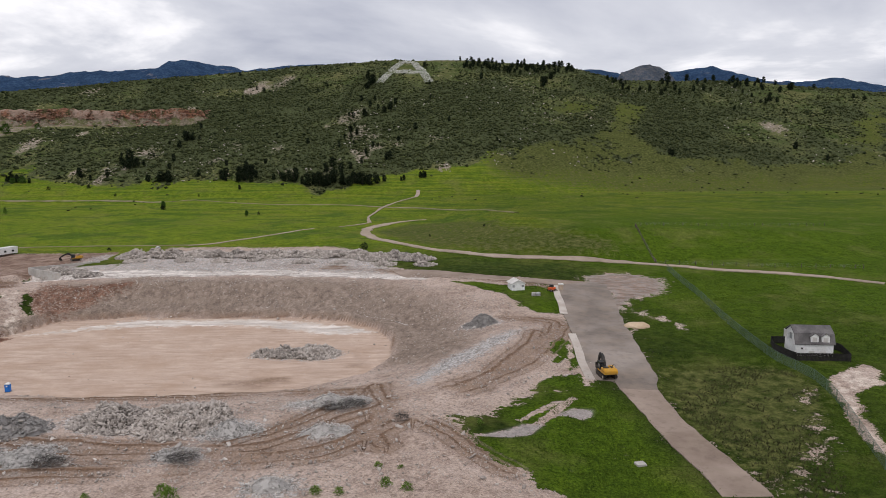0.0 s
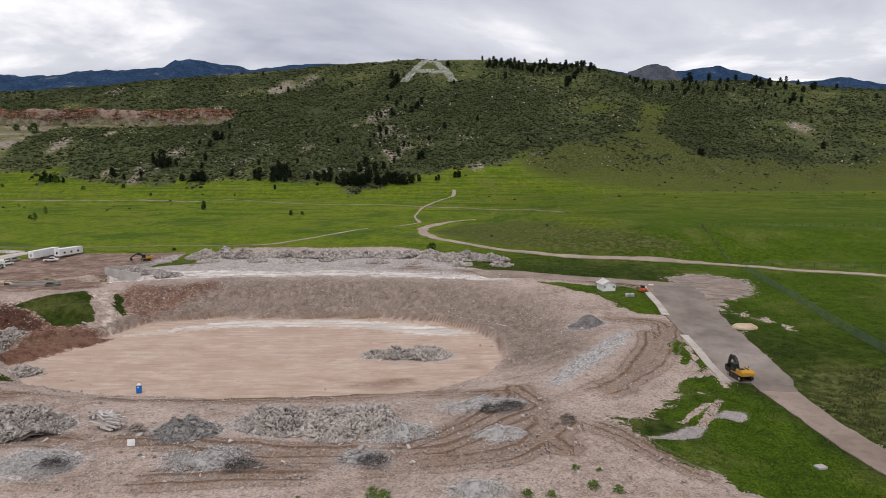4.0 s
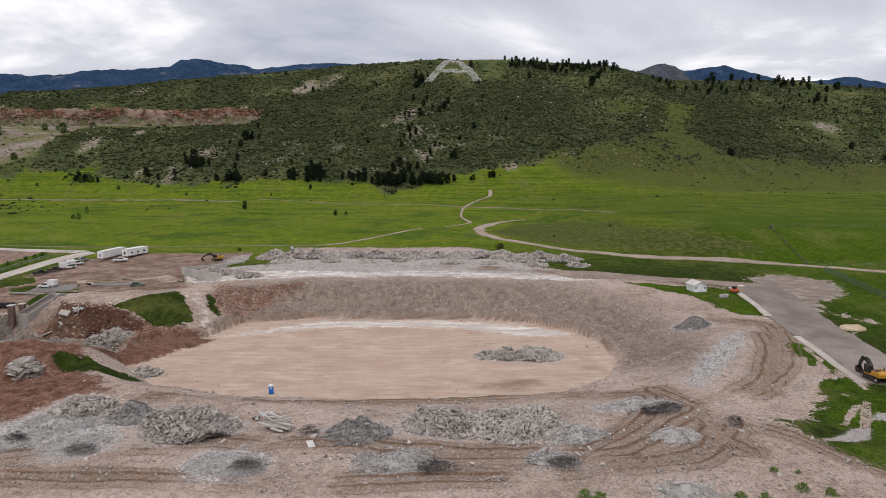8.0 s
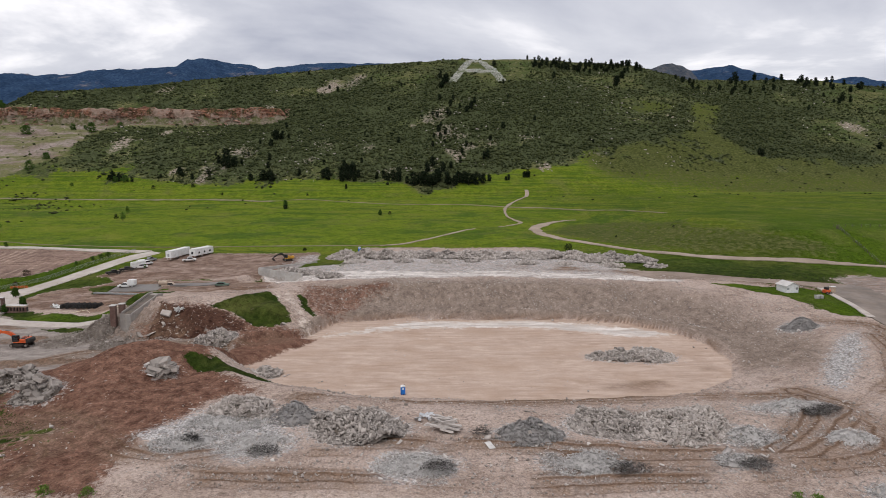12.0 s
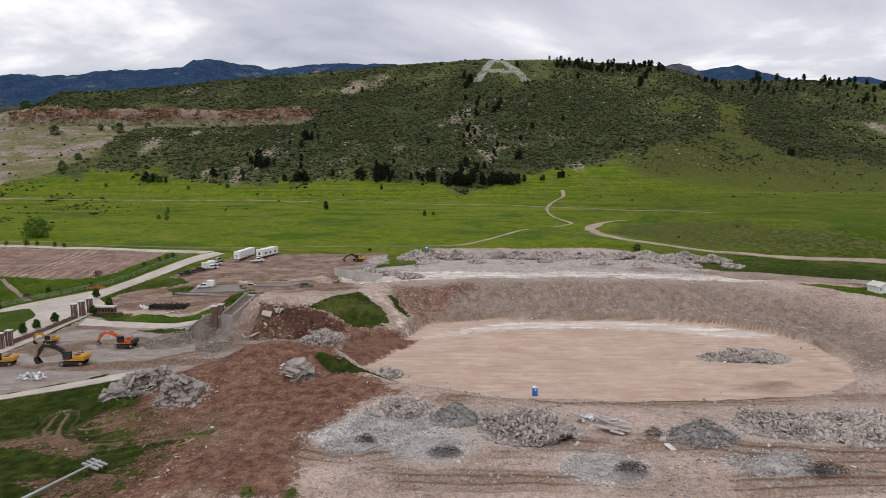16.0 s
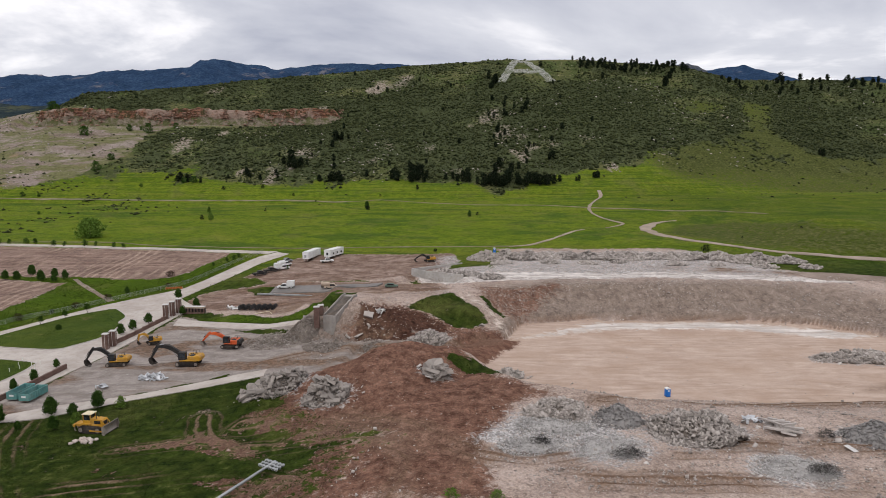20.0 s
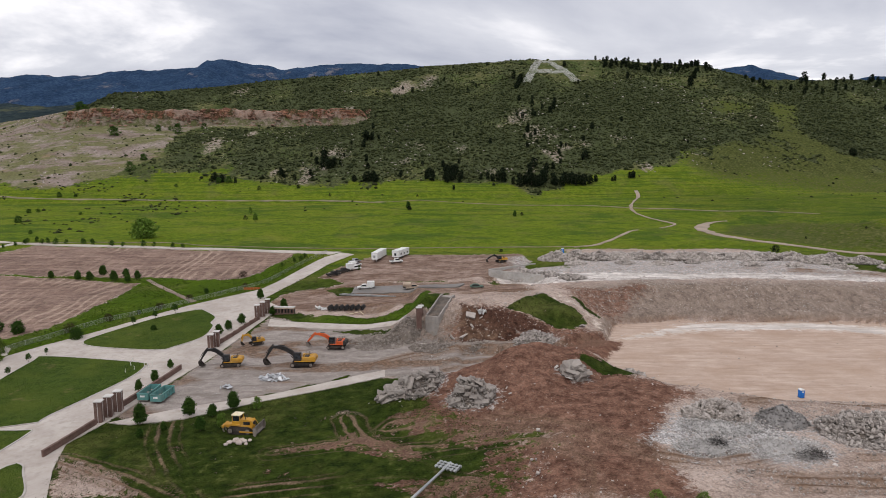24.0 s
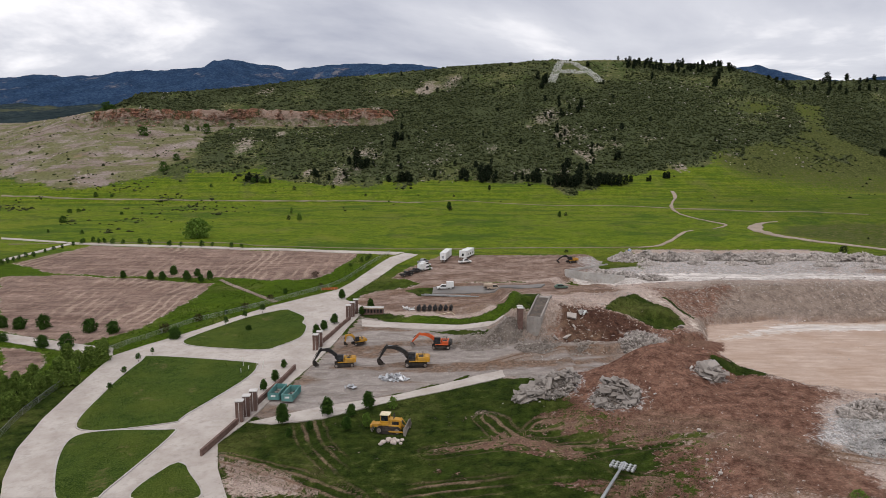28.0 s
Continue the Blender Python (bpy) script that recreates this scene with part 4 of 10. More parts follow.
PINES_MID = [(-88.8, 838.6, 9.9), (-85.3, 845.7, 11.4), (-92.9, 831.4, 7.0), (-58.4, 753.6, 7.6), (-63.7, 741.1, 6.3), (-83.8, 728.3, 7.4), (-81.0,
    761.1, 7.7), (-53.7, 776.8, 6.6), (-93.8, 688.4, 7.0), (-86.3, 682.9, 5.8), (-97.9, 675.9, 4.6), (-93.2, 785.3, 6.6), (-95.3, 723.6, 6.1), (-16.2,
    839.3, 5.7), (48.7, 860.1, 7.3), (6.7, 711.6, 4.8), (52.3, 652.9, 4.4), (124.3, 852.8, 11.5), (129.6, 865.0, 8.8), (139.4, 882.5, 8.9), (110.2,
    912.7, 9.2), (234.7, 892.2, 6.0), (228.1, 680.3, 6.9), (385.0, 738.7, 7.5), (408.3, 716.3, 6.0), (417.5, 872.3, 10.3), (362.7, 847.3, 5.7),
    (424.9, 868.0, 6.6)]
PINES_HIGH = [(306.4, 937.1, 11.1), (334.3, 939.5, 9.5), (370.6, 939.4, 7.9), (387.0, 926.1, 7.8), (408.7, 923.2, 7.8), (425.2, 909.0, 7.7), (446.4,
    905.8, 9.2), (468.7, 920.6, 9.3), (505.4, 932.5, 6.3), (543.6, 904.8, 6.1), (556.2, 900.6, 5.3), (-168.5, 917.9, 3.9), (-123.6, 921.7, 4.7),
    (-239.7, 819.9, 4.2), (-231.6, 854.2, 4.3), (-180.1, 862.5, 4.4), (-140.3, 836.0, 4.2)]
PINES_LEFT = [(-249.2, 624.9, 6.6), (-254.7, 678.1, 7.9), (-252.7, 710.1, 6.7), (-250, 676, 5.7), (-286.4, 606.2, 7), (-280.9, 603.5, 7.6), (-276.7,
    605.4, 7), (-271.4, 611.8, 5.8), (-318.2, 591.5, 6.2), (-321.7, 595.5, 5.7), (-235.9, 578.7, 7.3), (-240, 580.6, 6.1), (-245.2, 579.3, 6.7),
    (-380.4, 587, 5), (-369.3, 583, 4.9), (-186.7, 576.2, 8.5), (-177.9, 609.1, 5.8), (-173.8, 596, 6.9), (-168.6, 591.2, 7.5), (-163.5, 571.3, 7.8),
    (-174, 571.4, 7.8), (-169, 574.6, 8.5), (-161.4, 581, 7.4)]
PINES_LEDGE = [(-294.2, 589.8, 5), (-302.4, 635.9, 4.7), (-255.2, 757.2, 3.6), (-268.1, 909.4, 4.8), (-218.5, 836.5, 6.2), (-154.8, 895.4, 3.8),
    (-151, 827.6, 3.5), (-243.1, 676.8, 4.3), (-214.6, 587.4, 4.3), (-336.4, 590, 3.7), (-196.7, 613.3, 4.5), (-144.8, 574.7, 5.5), (-134.9, 570.7,
    6.6), (-125.9, 569, 7.2), (-118.3, 564.6, 6), (-270.9, 633, 4), (-268.9, 666, 4.2), (-149.1, 759.2, 4), (-140.7, 837.9, 3.5), (-168.2, 688.2,
    3.3), (-226.3, 774.2, 2.9), (-93.3, 858.8, 9.1), (-86.9, 844.4, 9.8)]
PINES_UNDER = [(-90.5, 832.4, 7), (-77.7, 786.3, 5.8), (-71, 751.8, 5.6), (-57.7, 760, 6.4), (-81.4, 726, 5.4), (-100.2, 730.1, 5.4), (-91.2, 702.2,
    4.4), (-91.6, 676.4, 5), (-71.2, 624.5, 5.3), (-61.9, 643.9, 3.4), (-50.9, 613.1, 6.5), (-27.8, 691.7, 6.6), (-14.2, 792.8, 4.2), (-23.4, 901.9,
    6.7), (-86.7, 660, 3.5), (-97.5, 596.2, 9.4), (-102.1, 587.3, 8.7), (-88.4, 583.9, 9.2), (-83, 562.2, 7.7), (-75.4, 566.5, 9), (-69.7, 561.9,
    8.9), (-63, 560.4, 8.3), (-57.6, 565.9, 6)]
PINES_RIGHT = [(-93.2, 565.7, 9.6), (-105.1, 567, 9), (-99.2, 559.7, 8.3), (-35.3, 566.5, 3.6), (-19, 572.7, 5.4), (-15, 573.6, 4.2), (54.7, 648.9,
    4.1), (231, 679.5, 6.5), (128.1, 861.8, 8.2), (139.2, 878.9, 6.5), (370.7, 936.8, 4.9), (409, 864.2, 7.3), (403.1, 865.7, 5.5), (359.4, 842.9, 4),
    (362, 814.2, 3.9), (363.7, 759.5, 3.2), (243.2, 902.1, 3.8), (47.6, 857.1, 3.6), (468.2, 927.2, 6.8), (395.4, 919.8, 11.6), (394.7, 932.2, 9.8),
    (399.5, 883.8, 4.7)]
PINES_SLOPE = PINES_LEFT + PINES_LEDGE + PINES_UNDER + PINES_RIGHT
QUARRY_SHRUB = [(-523.2, 704.5, 8.9), (-487.1, 728.1, 6.4), (-461.7, 717.4, 9.7), (-476.3, 732.5, 4.3), (-441.7, 740.9, 5.0), (-558.3, 745.2, 5.8),
    (-459.3, 601.9, 8.2), (-457.5, 625.8, 6.1), (-496.8, 553.3, 3.8), (-601.9, 785.2, 8.4), (-583.7, 761.1, 8.1), (-459.4, 441.6, 4.3), (-413.9,
    382.5, 2.2), (-482.0, 488.5, 2.8), (-477.0, 491.8, 2.9), (-440.0, 482.3, 2.3), (-438.8, 390.7, 1.9), (-483.2, 553.6, 2.4), (-407.8, 576.3, 2.8),
    (-372.8, 582.5, 5.1), (-364.1, 581.8, 5.1)]
BROADLEAF = [(-338.9, 364.2, 10.5), (-300.7, 443.6, 6.0), (-315.1, 480.8, 4.9), (-200.8, 480.0, 4.9), (-128.4, 436.1, 3.3), (-236.3, 230.5, 3.1),
    (-226.4, 209.4, 2.5), (-224.2, 215.5, 2.9), (-239.5, 162.0, 2.2), (-239.1, 152.3, 2.6), (-240.2, 146.4, 2.5), (-237.1, 190.4, 2.9), (-235.7,
    194.9, 2.5), (-233.6, 200.7, 2.7), (-222.6, 131.3, 3.1), (-214.5, 134.5, 3.4), (-217.5, 130.4, 2.4), (-217.3, 123.3, 2.3), (-230.9, 127.2, 3.7),
    (-227.9, 120.7, 1.6), (-224.7, 123.9, 1.5)]
YOUNG = [(-276.8, 148.0, 1.7), (-278.9, 159.0, 1.7), (-279.9, 168.7, 1.7), (-279.1, 175.2, 1.5), (-268.0, 202.2, 2.0), (-263.8, 208.2, 2.1), (-259.8, 214.1, 2.2)]
LOT_ROW = [(-331.5, 265, 3.2), (-319.3, 262.9, 3.6), (-314.1, 262, 3.4), (-312.4, 269.1, 3.9), (-303.8, 261.1, 3.8), (-301.7, 267, 3.6), (-297.3, 259, 3.3), (-295.2, 263, 3.7)]
JUNIPER = [(-332.8, 201.1, 3.4), (-325.4, 201.6, 4.1), (-308.8, 198.0, 3.7), (-301.0, 196.7, 3.7), (-314.1, 182.4, 3.7), (-307.2, 182.7, 3.7),
    (-338.8, 202.1, 3.4), (-329.1, 187.7, 2.5), (-278.9, 189.6, 3.5), (-259.2, 196.7, 1.7), (-258.6, 239.2, 1.8), (-272.6, 215.8, 1.5), (-206.7,
    266.7, 1.8)]
HEDGE = [(-297.5, 166.4, 3.7), (-293.2, 164.0, 3.6), (-291.3, 166.0, 3.6), (-290.7, 170.4, 3.5), (-294.8, 158.1, 3.7), (-289.5, 153.8, 3.4), (-292.3,
    150.3, 3.3), (-292.9, 146.9, 3.5), (-293.1, 142.1, 3.1), (-293.3, 137.5, 3.0), (-293.2, 134.6, 3.0), (-293.6, 177.6, 3.0), (-299.0, 154.5, 3.1),
    (-300.8, 150.9, 3.1), (-301.2, 147.4, 3.0)]
ROADSIDE = [(-398.5, 290.3, 2.9), (-398.2, 293.6, 2.7), (-397.8, 297.0, 2.5), (-397.4, 300.4, 2.5), (-397.3, 305.2, 2.6), (-395.1, 307.7, 2.1),
    (-395.7, 317.6, 2.1), (-396.1, 325.1, 2.2), (-394.5, 329.8, 2.2), (-392.4, 336.1, 2.3), (-392.8, 346.5, 2.6), (-382.9, 343.2, 2.9), (-374.7,
    341.6, 3.2), (-369.3, 341.6, 2.6), (-360.1, 341.0, 3.5), (-354.5, 339.6, 2.9), (-342.5, 335.8, 2.8), (-335.6, 333.3, 2.5), (-324.5, 332.0, 3.1),
    (-318.9, 331.7, 2.5), (-307.9, 328.1, 3.0), (-302.3, 326.4, 2.5), (-391.6, 342.7, 2.9), (-387.7, 346.5, 2.9), (-380.9, 344.9, 2.9), (-236.7,
    283.8, 2.2), (-234.6, 286.7, 2.2), (-233.9, 291.1, 2.2), (-240.6, 277.6, 1.6)]
MEADOW_BUSH = [(-200.0, 477.1, 3.2), (-123.0, 445.0, 2.3), (-33.4, 280.1, 2.8), (-310.8, 455.2, 3.1), (-147.3, 292.4, 1.5), (-197.7, 542.2, 1.8),
    (-97.5, 548.4, 1.9), (18.8, 305.0, 1.0), (-6.3, 308.5, 1.0), (-270.8, 553.5, 1.9), (-300.7, 569.7, 2.9), (-333.2, 567.0, 2.9)]
FORE_BUSH = [(-37.8, 84.3, 1.0), (-17.2, 84.0, 0.9), (-9.5, 90.8, 0.8), (-8.0, 86.0, 0.9)]
FORE_BUSH_B = [(-140.1, 87.2, 1.2), (-133.9, 86.9, 1.0), (-174.0, 138.0, 0.3)]
FORE_BUSH_C = [(-36.1, 82.6, 1.4), (-6.2, 90.6, 0.6), (-5.0, 84.4, 0.9), (-14.0, 83.8, 0.8), (-47.5, 83.2, 0.6), (6.1, 109.2, 0.7)]
RIDGE_WEST = [(-4942, 557), (-4182, 590), (-3621, 569), (-3161, 589), (-2933, 617), (-2748, 598), (-2598, 598), (-2297, 633), (-2035, 642), (-1829,
    656), (-1779, 692), (-1715, 702), (-1586, 694), (-1438, 679), (-1291, 642), (-1123, 663), (-770, 673), (-548, 672), (-326, 649), (-104, 623),
    (480, 570), (848, 626), (1032, 636), (1217, 610), (1566, 622), (1686, 651), (1785, 654), (1859, 635), (1953, 606), (2139, 562), (2287, 551),
    (2470, 561), (2578, 582), (2727, 553), (2876, 523), (3430, 485), (4340, 517)]
RIDGE_ROCK = [(718, 308), (856, 419), (899, 479), (933, 490), (971, 507), (1039, 517), (1084, 509), (1130, 484), (1195, 417), (1343, 305)]
RIDGE_NEAR = [(-2545, 219), (-2013, 234), (-1749, 223), (-1534, 226), (-1416, 218), (-1292, 225), (-1188, 214), (-1067, 188), (-789, 126)]
# ---- end of the plan ----

# ---- the ground sheet ----
def inside(x, y, outline, soft=1.5):
    """1 inside an outline, 0 outside, over a soft border."""
    return np.clip(0.5 - away(x, y, outline) / (2 * soft), 0, 1)


def beside(x, y, line, half, soft=0.8):
    """1 along an open line, out to half its width."""
    best = np.full(np.shape(x), 1e18)
    for (ax, ay), (bx, by) in zip(line, line[1:]):
        ex, ey = bx - ax, by - ay
        u = np.clip(((x - ax) * ex + (y - ay) * ey) / (ex * ex + ey * ey), 0, 1)
        best = np.minimum(best, (x - ax - u * ex) ** 2 + (y - ay - u * ey) ** 2)
    return np.clip(0.5 - (np.sqrt(best) - half) / (2 * soft), 0, 1)


def spread(start, stop, step, grow, far):
    """Grid lines: even between start and stop, then wider and wider out to far."""
    lines = list(np.arange(start, stop, step))
    gap = step
    while lines[-1] < far:
        gap = min(gap * grow, 60)
        lines.append(lines[-1] + gap)
    return lines


def oval(cx, cy, rx, ry, tilt=0.0, count=22):
    c, s = math.cos(tilt), math.sin(tilt)
    ring = [(rx * math.cos(a), ry * math.sin(a)) for a in (2 * math.pi * k / count for k in range(count))]
    return [(cx + c * u - s * v, cy + s * u + c * v) for u, v in ring]


PATCHES = [ASPHALT_LOT, ACCESS_ROAD, PATH_SOUTH, PATH_NORTH, PAVING, FAR_ROAD, DIAG_ROAD, FAR_LANE, SERVICE_ROAD]


def covered(x, y):
    """How far a place lies under paving, where the soil is cut away a little."""
    m = np.zeros(np.shape(x))
    for o in PATCHES:
        m = np.maximum(m, np.clip(-away(x, y, o) / 0.6, 0, 1))
    return m


def dense_line(line, parts=5):
    """A line rounded at its corners."""
    p = [np.array(q, float) for q in line]
    out = []
    for i in range(len(p) - 1):
        a, b, c, d = p[max(i - 1, 0)], p[i], p[i + 1], p[min(i + 2, len(p) - 1)]
        for t in np.arange(parts) / parts:
            out.append(tuple(0.5 * (2 * b + (c - a) * t + (2 * a - 5 * b + 4 * c - d) * t * t + (3 * b - a - 3 * c + d) * t ** 3)))
    return out + [tuple(p[-1])]


def aside(x, y, line):
    """The distance from a line, signed by its side, and unsigned."""
    best, off = np.full(np.shape(x), 1e9), np.zeros(np.shape(x))
    for (ax, ay), (bx, by) in zip(line, line[1:]):
        ex, ey = bx - ax, by - ay
        long = math.hypot(ex, ey) + 1e-9
        u = np.clip(((x - ax) * ex + (y - ay) * ey) / long ** 2, 0, 1)
        d = np.hypot(x - ax - u * ex, y - ay - u * ey)
        side = np.sign(ex * (y - ay) - ey * (x - ax))
        off = np.where(d < best, d * side, off)
        best = np.minimum(best, d)
    return off, best


def hillside(x, y):
    """What grows and shows on the hill: scrub, its density, bare stone, the quarry slope, the letter, the grassy swathes."""
    wx, wy = x + 22 * fbm(x, y, 34, 4, 46), y + 30 * fbm(x, y, 34, 4, 48)
    yb = np.interp(x, (-700, -625, -570, -536, -476, -409, -341, -275, -165, -107, -71, -46, 0, 35, 274, 394, 800), (690, 625, 588, 565, 583, 600, 588, 577, 564, 556, 558, 575, 588, 596, 658, 704, 720))
    scrub = smooth(-6, 10, wy - yb)
    swath = np.maximum(inside(wx, wy, SWATH, 9), np.maximum(0.8 * inside(wx, wy, SWATH_B, 12), 0.75 * inside(wx, wy, SWATH_C, 14)))
    swath = swath * np.clip(1.2 + 2.4 * fbm(x, y, 16, 4, 45), 0, 1)
    scrub = scrub * (1 - 0.96 * swath)
    quarry = np.maximum(inside(wx, 0.5 * (y + wy), QUARRY, 8), smooth(-612, -622, x) * smooth(600, 640, y))
    scrub = np.maximum(scrub, quarry)
    thick = (0.70 + 1.15 * fbm(x, y, 130, 3, 43) + 0.8 * fbm(x, y, 38, 3, 44)) * smooth(-10, 40, wy - yb) - 0.35 * smooth(800, 900, y) * smooth(-150, 0, x)
    stony = np.zeros(np.shape(x))
    for cx, cy, r in STONY:
        stony = np.maximum(stony, np.clip(1.1 - np.hypot(wx - cx, (wy - cy) / 1.6) / (1.3 * r), 0, 0.8))
    thick = thick + 0.22 * smooth(-470, -420, x) * (1 - smooth(-230, -150, x)) * (1 - smooth(700, 760, y))
    thick = thick - 0.5 * stony - 2.0 * quarry + 0.06 * smooth(20, 90, x)
    cliff = quarry
    # the letter on the hillside, with its two legs and the bar
    u, v = x + 47, y - 849
    reach = 36 - 0.29 * v
    leg = (np.abs(np.abs(u) - reach + 5.2) < 5.2) * 1.0
    bar = (np.abs(u) < reach) * np.maximum((np.abs(v - 35) < 6.5) * 1.0, v > 75)
    letter = np.maximum(leg, bar) * (v > 0) * (v < 86)
    thick = thick - 0.6 * letter
    return scrub, thick, stony, cliff, letter, swath


def land():
    xs = [-v for v in spread(335, 336, 0.9, 1.03, 3600)][::-1]
    xs = [v for v in xs if v < -334] + list(np.arange(-334, 130, 0.88)) + spread(130, 131, 0.9, 1.034, 3600)
    ys = [-300, -150, -60, 0, 30, 50, 62, 70, 76] + list(np.arange(80, 216, 0.66)) + spread(216, 217, 0.75, 1.0095, 600) + list(np.arange(608, 960, 3.6)) + spread(962, 963, 4.5, 1.06, 1500) + [1700, 2000, 2400, 3000]
    x, y = np.meshgrid(np.array(xs), np.array(ys))
    z = height(x, y)
    near = (y < 320) & (x > -340) & (x < 140)
    # borders wander
    wx, wy = x + 3.0 * fbm(x, y, 9, 4, 71), y + 3.0 * fbm(x, y, 9, 4, 73)
    site = np.maximum(inside(wx, wy, SITE_RIGHT, 3.5), inside(wx, wy, SITE_LEFT, 3))
    site = np.maximum(site, np.maximum(np.maximum(inside(wx, wy, STAGING), inside(wx, wy, PLAZA)), inside(wx, wy, SITE_FRONT)))
    site = np.maximum(site, np.maximum(inside(wx, wy, ACCESS_ROAD, 1), np.maximum(inside(wx, wy, DIRT_APRON, 4), inside(wx, wy, TERRACE_APRON, 2))))
    site = np.maximum(site, 0.5 * inside(wx, wy, ASPHALT_LOT, 4))
    site = np.maximum(site, inside(wx, wy, BANK_TOP, 1.5))
    pit = np.clip(0.5 - (away(x, y, PIT) + 0.8 * fbm(x, y, 6, 3, 75)) / 1.8, 0, 1)
    ramp = inside(wx, wy, RAMP, 1)
    site = np.maximum(site, ramp)
    green = 1 - site
    for o in (GRASS_BANK, GRASS_BANK_S, GRASS_RAMP, GRASS_STAIR, GRASS_STAIR_S, GRASS_ISLAND, GRASS_WALL, GRASS_SHED, GRASS_PATH, GRASS_EAST, GRASS_EAST_B, GRASS_EAST_C, GRASS_EAST_D, GRASS_EAST_E, GRASS_EAST_F):
        green = np.maximum(green, inside(x + (wx - x), y + (wy - y), o, 0.9))
    green = green * (1 - np.maximum(beside(wx, wy, WASH, 0.9, 0.5), beside(wx, wy, TRACK_EAST, 0.6, 0.5)))
    lush = np.zeros(x.shape)
    for o in (GRASS_EAST, GRASS_EAST_B, GRASS_EAST_C, GRASS_EAST_F, GRASS_SHED, GRASS_STAIR):
        lush = np.maximum(lush, inside(wx, wy, o, 3))
    lush = np.maximum(lush, smooth(40, 75, x) * (1 - smooth(330, 420, y)) * (0.35 + 0.6 * smooth(150, 205, y)) * (1 - 0.9 * inside(wx, wy, SCRUB_FIELD, 4)))
    lush = np.maximum(lush, smooth(-225, -240, x) * smooth(150, 170, y) * (1 - smooth(290, 320, y)))
    bare = np.maximum(np.maximum(inside(wx, wy, BARE_A, 3), inside(wx, wy, BARE_B, 4)), np.maximum(inside(wx, wy, BARE_PATH, 1.2), inside(wx, wy, BARE_C, 2)))
    bare = np.maximum(bare, inside(wx, wy, BARE_D, 1)) * np.clip(0.75 + 1.6 * fbm(x, y, 5, 4, 32), 0, 1)
    green = green * (1 - 0.65 * bare) * (1 - inside(wx, wy, BARE_PATH, 1.2))
    churn = (0.1 + 0.45 * smooth(-205, -175, x)) * (x < -140) * (x > -238) * (1 - smooth(126, 140, y))
    muddy = np.maximum(0.7 * inside(wx, wy, FOREDIRT, 5), churn) * smooth(-0.14, 0.10, fbm(x * 0.45 - y * 0.2, y + 0.25 * x, 6, 4, 35))
    green = green * (1 - muddy) * (1 - inside(wx, wy, FOREDIRT_B, 1.5))
    field = np.zeros(x.shape)
    for o in (FIELD_A, FIELD_B, FIELD_C, GRAVEL_TRI):
        field = np.maximum(field, inside(wx, wy, o, 1.2))
    green = green * (1 - field)
    green = green * (1 - inside(wx, wy, BROWN_LOT, 1.2))
    lane, lane_near = np.full(x.shape, 50.0), np.full(x.shape, 50.0)
    for line in RUTS:
        line = dense_line(line)
        reach = 6.5
        box = (x > min(p[0] for p in line) - reach) & (x < max(p[0] for p in line) + reach) & (y > min(p[1] for p in line) - reach) & (y < max(p[1] for p in line) + reach)
        off, nearest = aside(wx[box] * 0.4 + x[box] * 0.6, wy[box] * 0.4 + y[box] * 0.6, line)
        closer = nearest < lane_near[box]
        lane[box] = np.where(closer, off, lane[box])
        lane_near[box] = np.where(closer, nearest, lane_near[box])
    lanes = (1 - smooth(2.2, 5.5, lane_near)) * smooth(-0.35, 0.15, fbm(x, y, 13, 3, 33))
    rut = 0.30 * lanes
    green = green * (1 - 0.15 * lanes * (y < 200))
    red = np.zeros(x.shape)
    for o, k in ((RED_MOUND, 1), (RED_CUT, 0.75), (RED_RIM, 0.62), (RED_TRACK, 0.95)):
        red = np.maximum(red, k * inside(wx, wy, o, 3))
    red = np.maximum(red, 0.8 * (x < -158) * (x > -238) * (1 - smooth(126, 134, y)) * (1 - 0.8 * inside(wx, wy, FOREDIRT_B, 2)))
    red = np.maximum(red, 1.4 * muddy)
    red = np.maximum(red, 1.3 * inside(wx, wy, RED_TOE, 1.5))
    gravel = np.zeros(x.shape)
    for o in (GRAVEL_SLOPE, GRAVEL_BROAD, RIM_WHITE):
        gravel = np.maximum(gravel, 0.85 * inside(x, y, o, 2.5))
    for kind, cx, cy, r, h in PILES:
        gravel = np.maximum(gravel, 0.7 * inside(x, y, oval(cx, cy, r * 1.35, r * 1.1), 2))
    gravel = np.maximum(gravel, 0.12 * inside(x, y, PLAZA, 3))
    sloped = dug_bank(x, y)[1] * (x > -190) * (x < -128) * (y > 173) * (y < 200)
    gravel = gravel * (1 - sloped)
    yard = np.maximum(inside(wx, wy, PLAZA, 2.5) * (1 - sloped), 0.9 * inside(wx, wy, DIRT_APRON, 3))
    lot = np.maximum(inside(wx, wy, BROWN_LOT, 1.5), 0.8 * inside(wx, wy, STAGING, 2) * smooth(208, 214, y) * (1 - sloped))
    lot = np.maximum(lot, 0.5 * inside(wx, wy, DIRT_APRON, 3))
    rut = np.maximum(rut, 0.95 * inside(x, y, PLAZA, 3) * smooth(0.02, 0.2, fbm(x * 0.35, y, 7, 4, 49)))
    rut = np.maximum(rut, 0.9 * inside(wx, wy, STAGING, 2) * smooth(0.06, 0.2, fbm(x * 0.3 + y * 0.2, y, 8, 4, 50)))
    rim = smooth(228, 236, y) * (1 - smooth(276, 288, y)) * smooth(-155, -140, x) * (1 - smooth(-25, 0, x))
    gravel = np.maximum(gravel, 0.62 * rim)
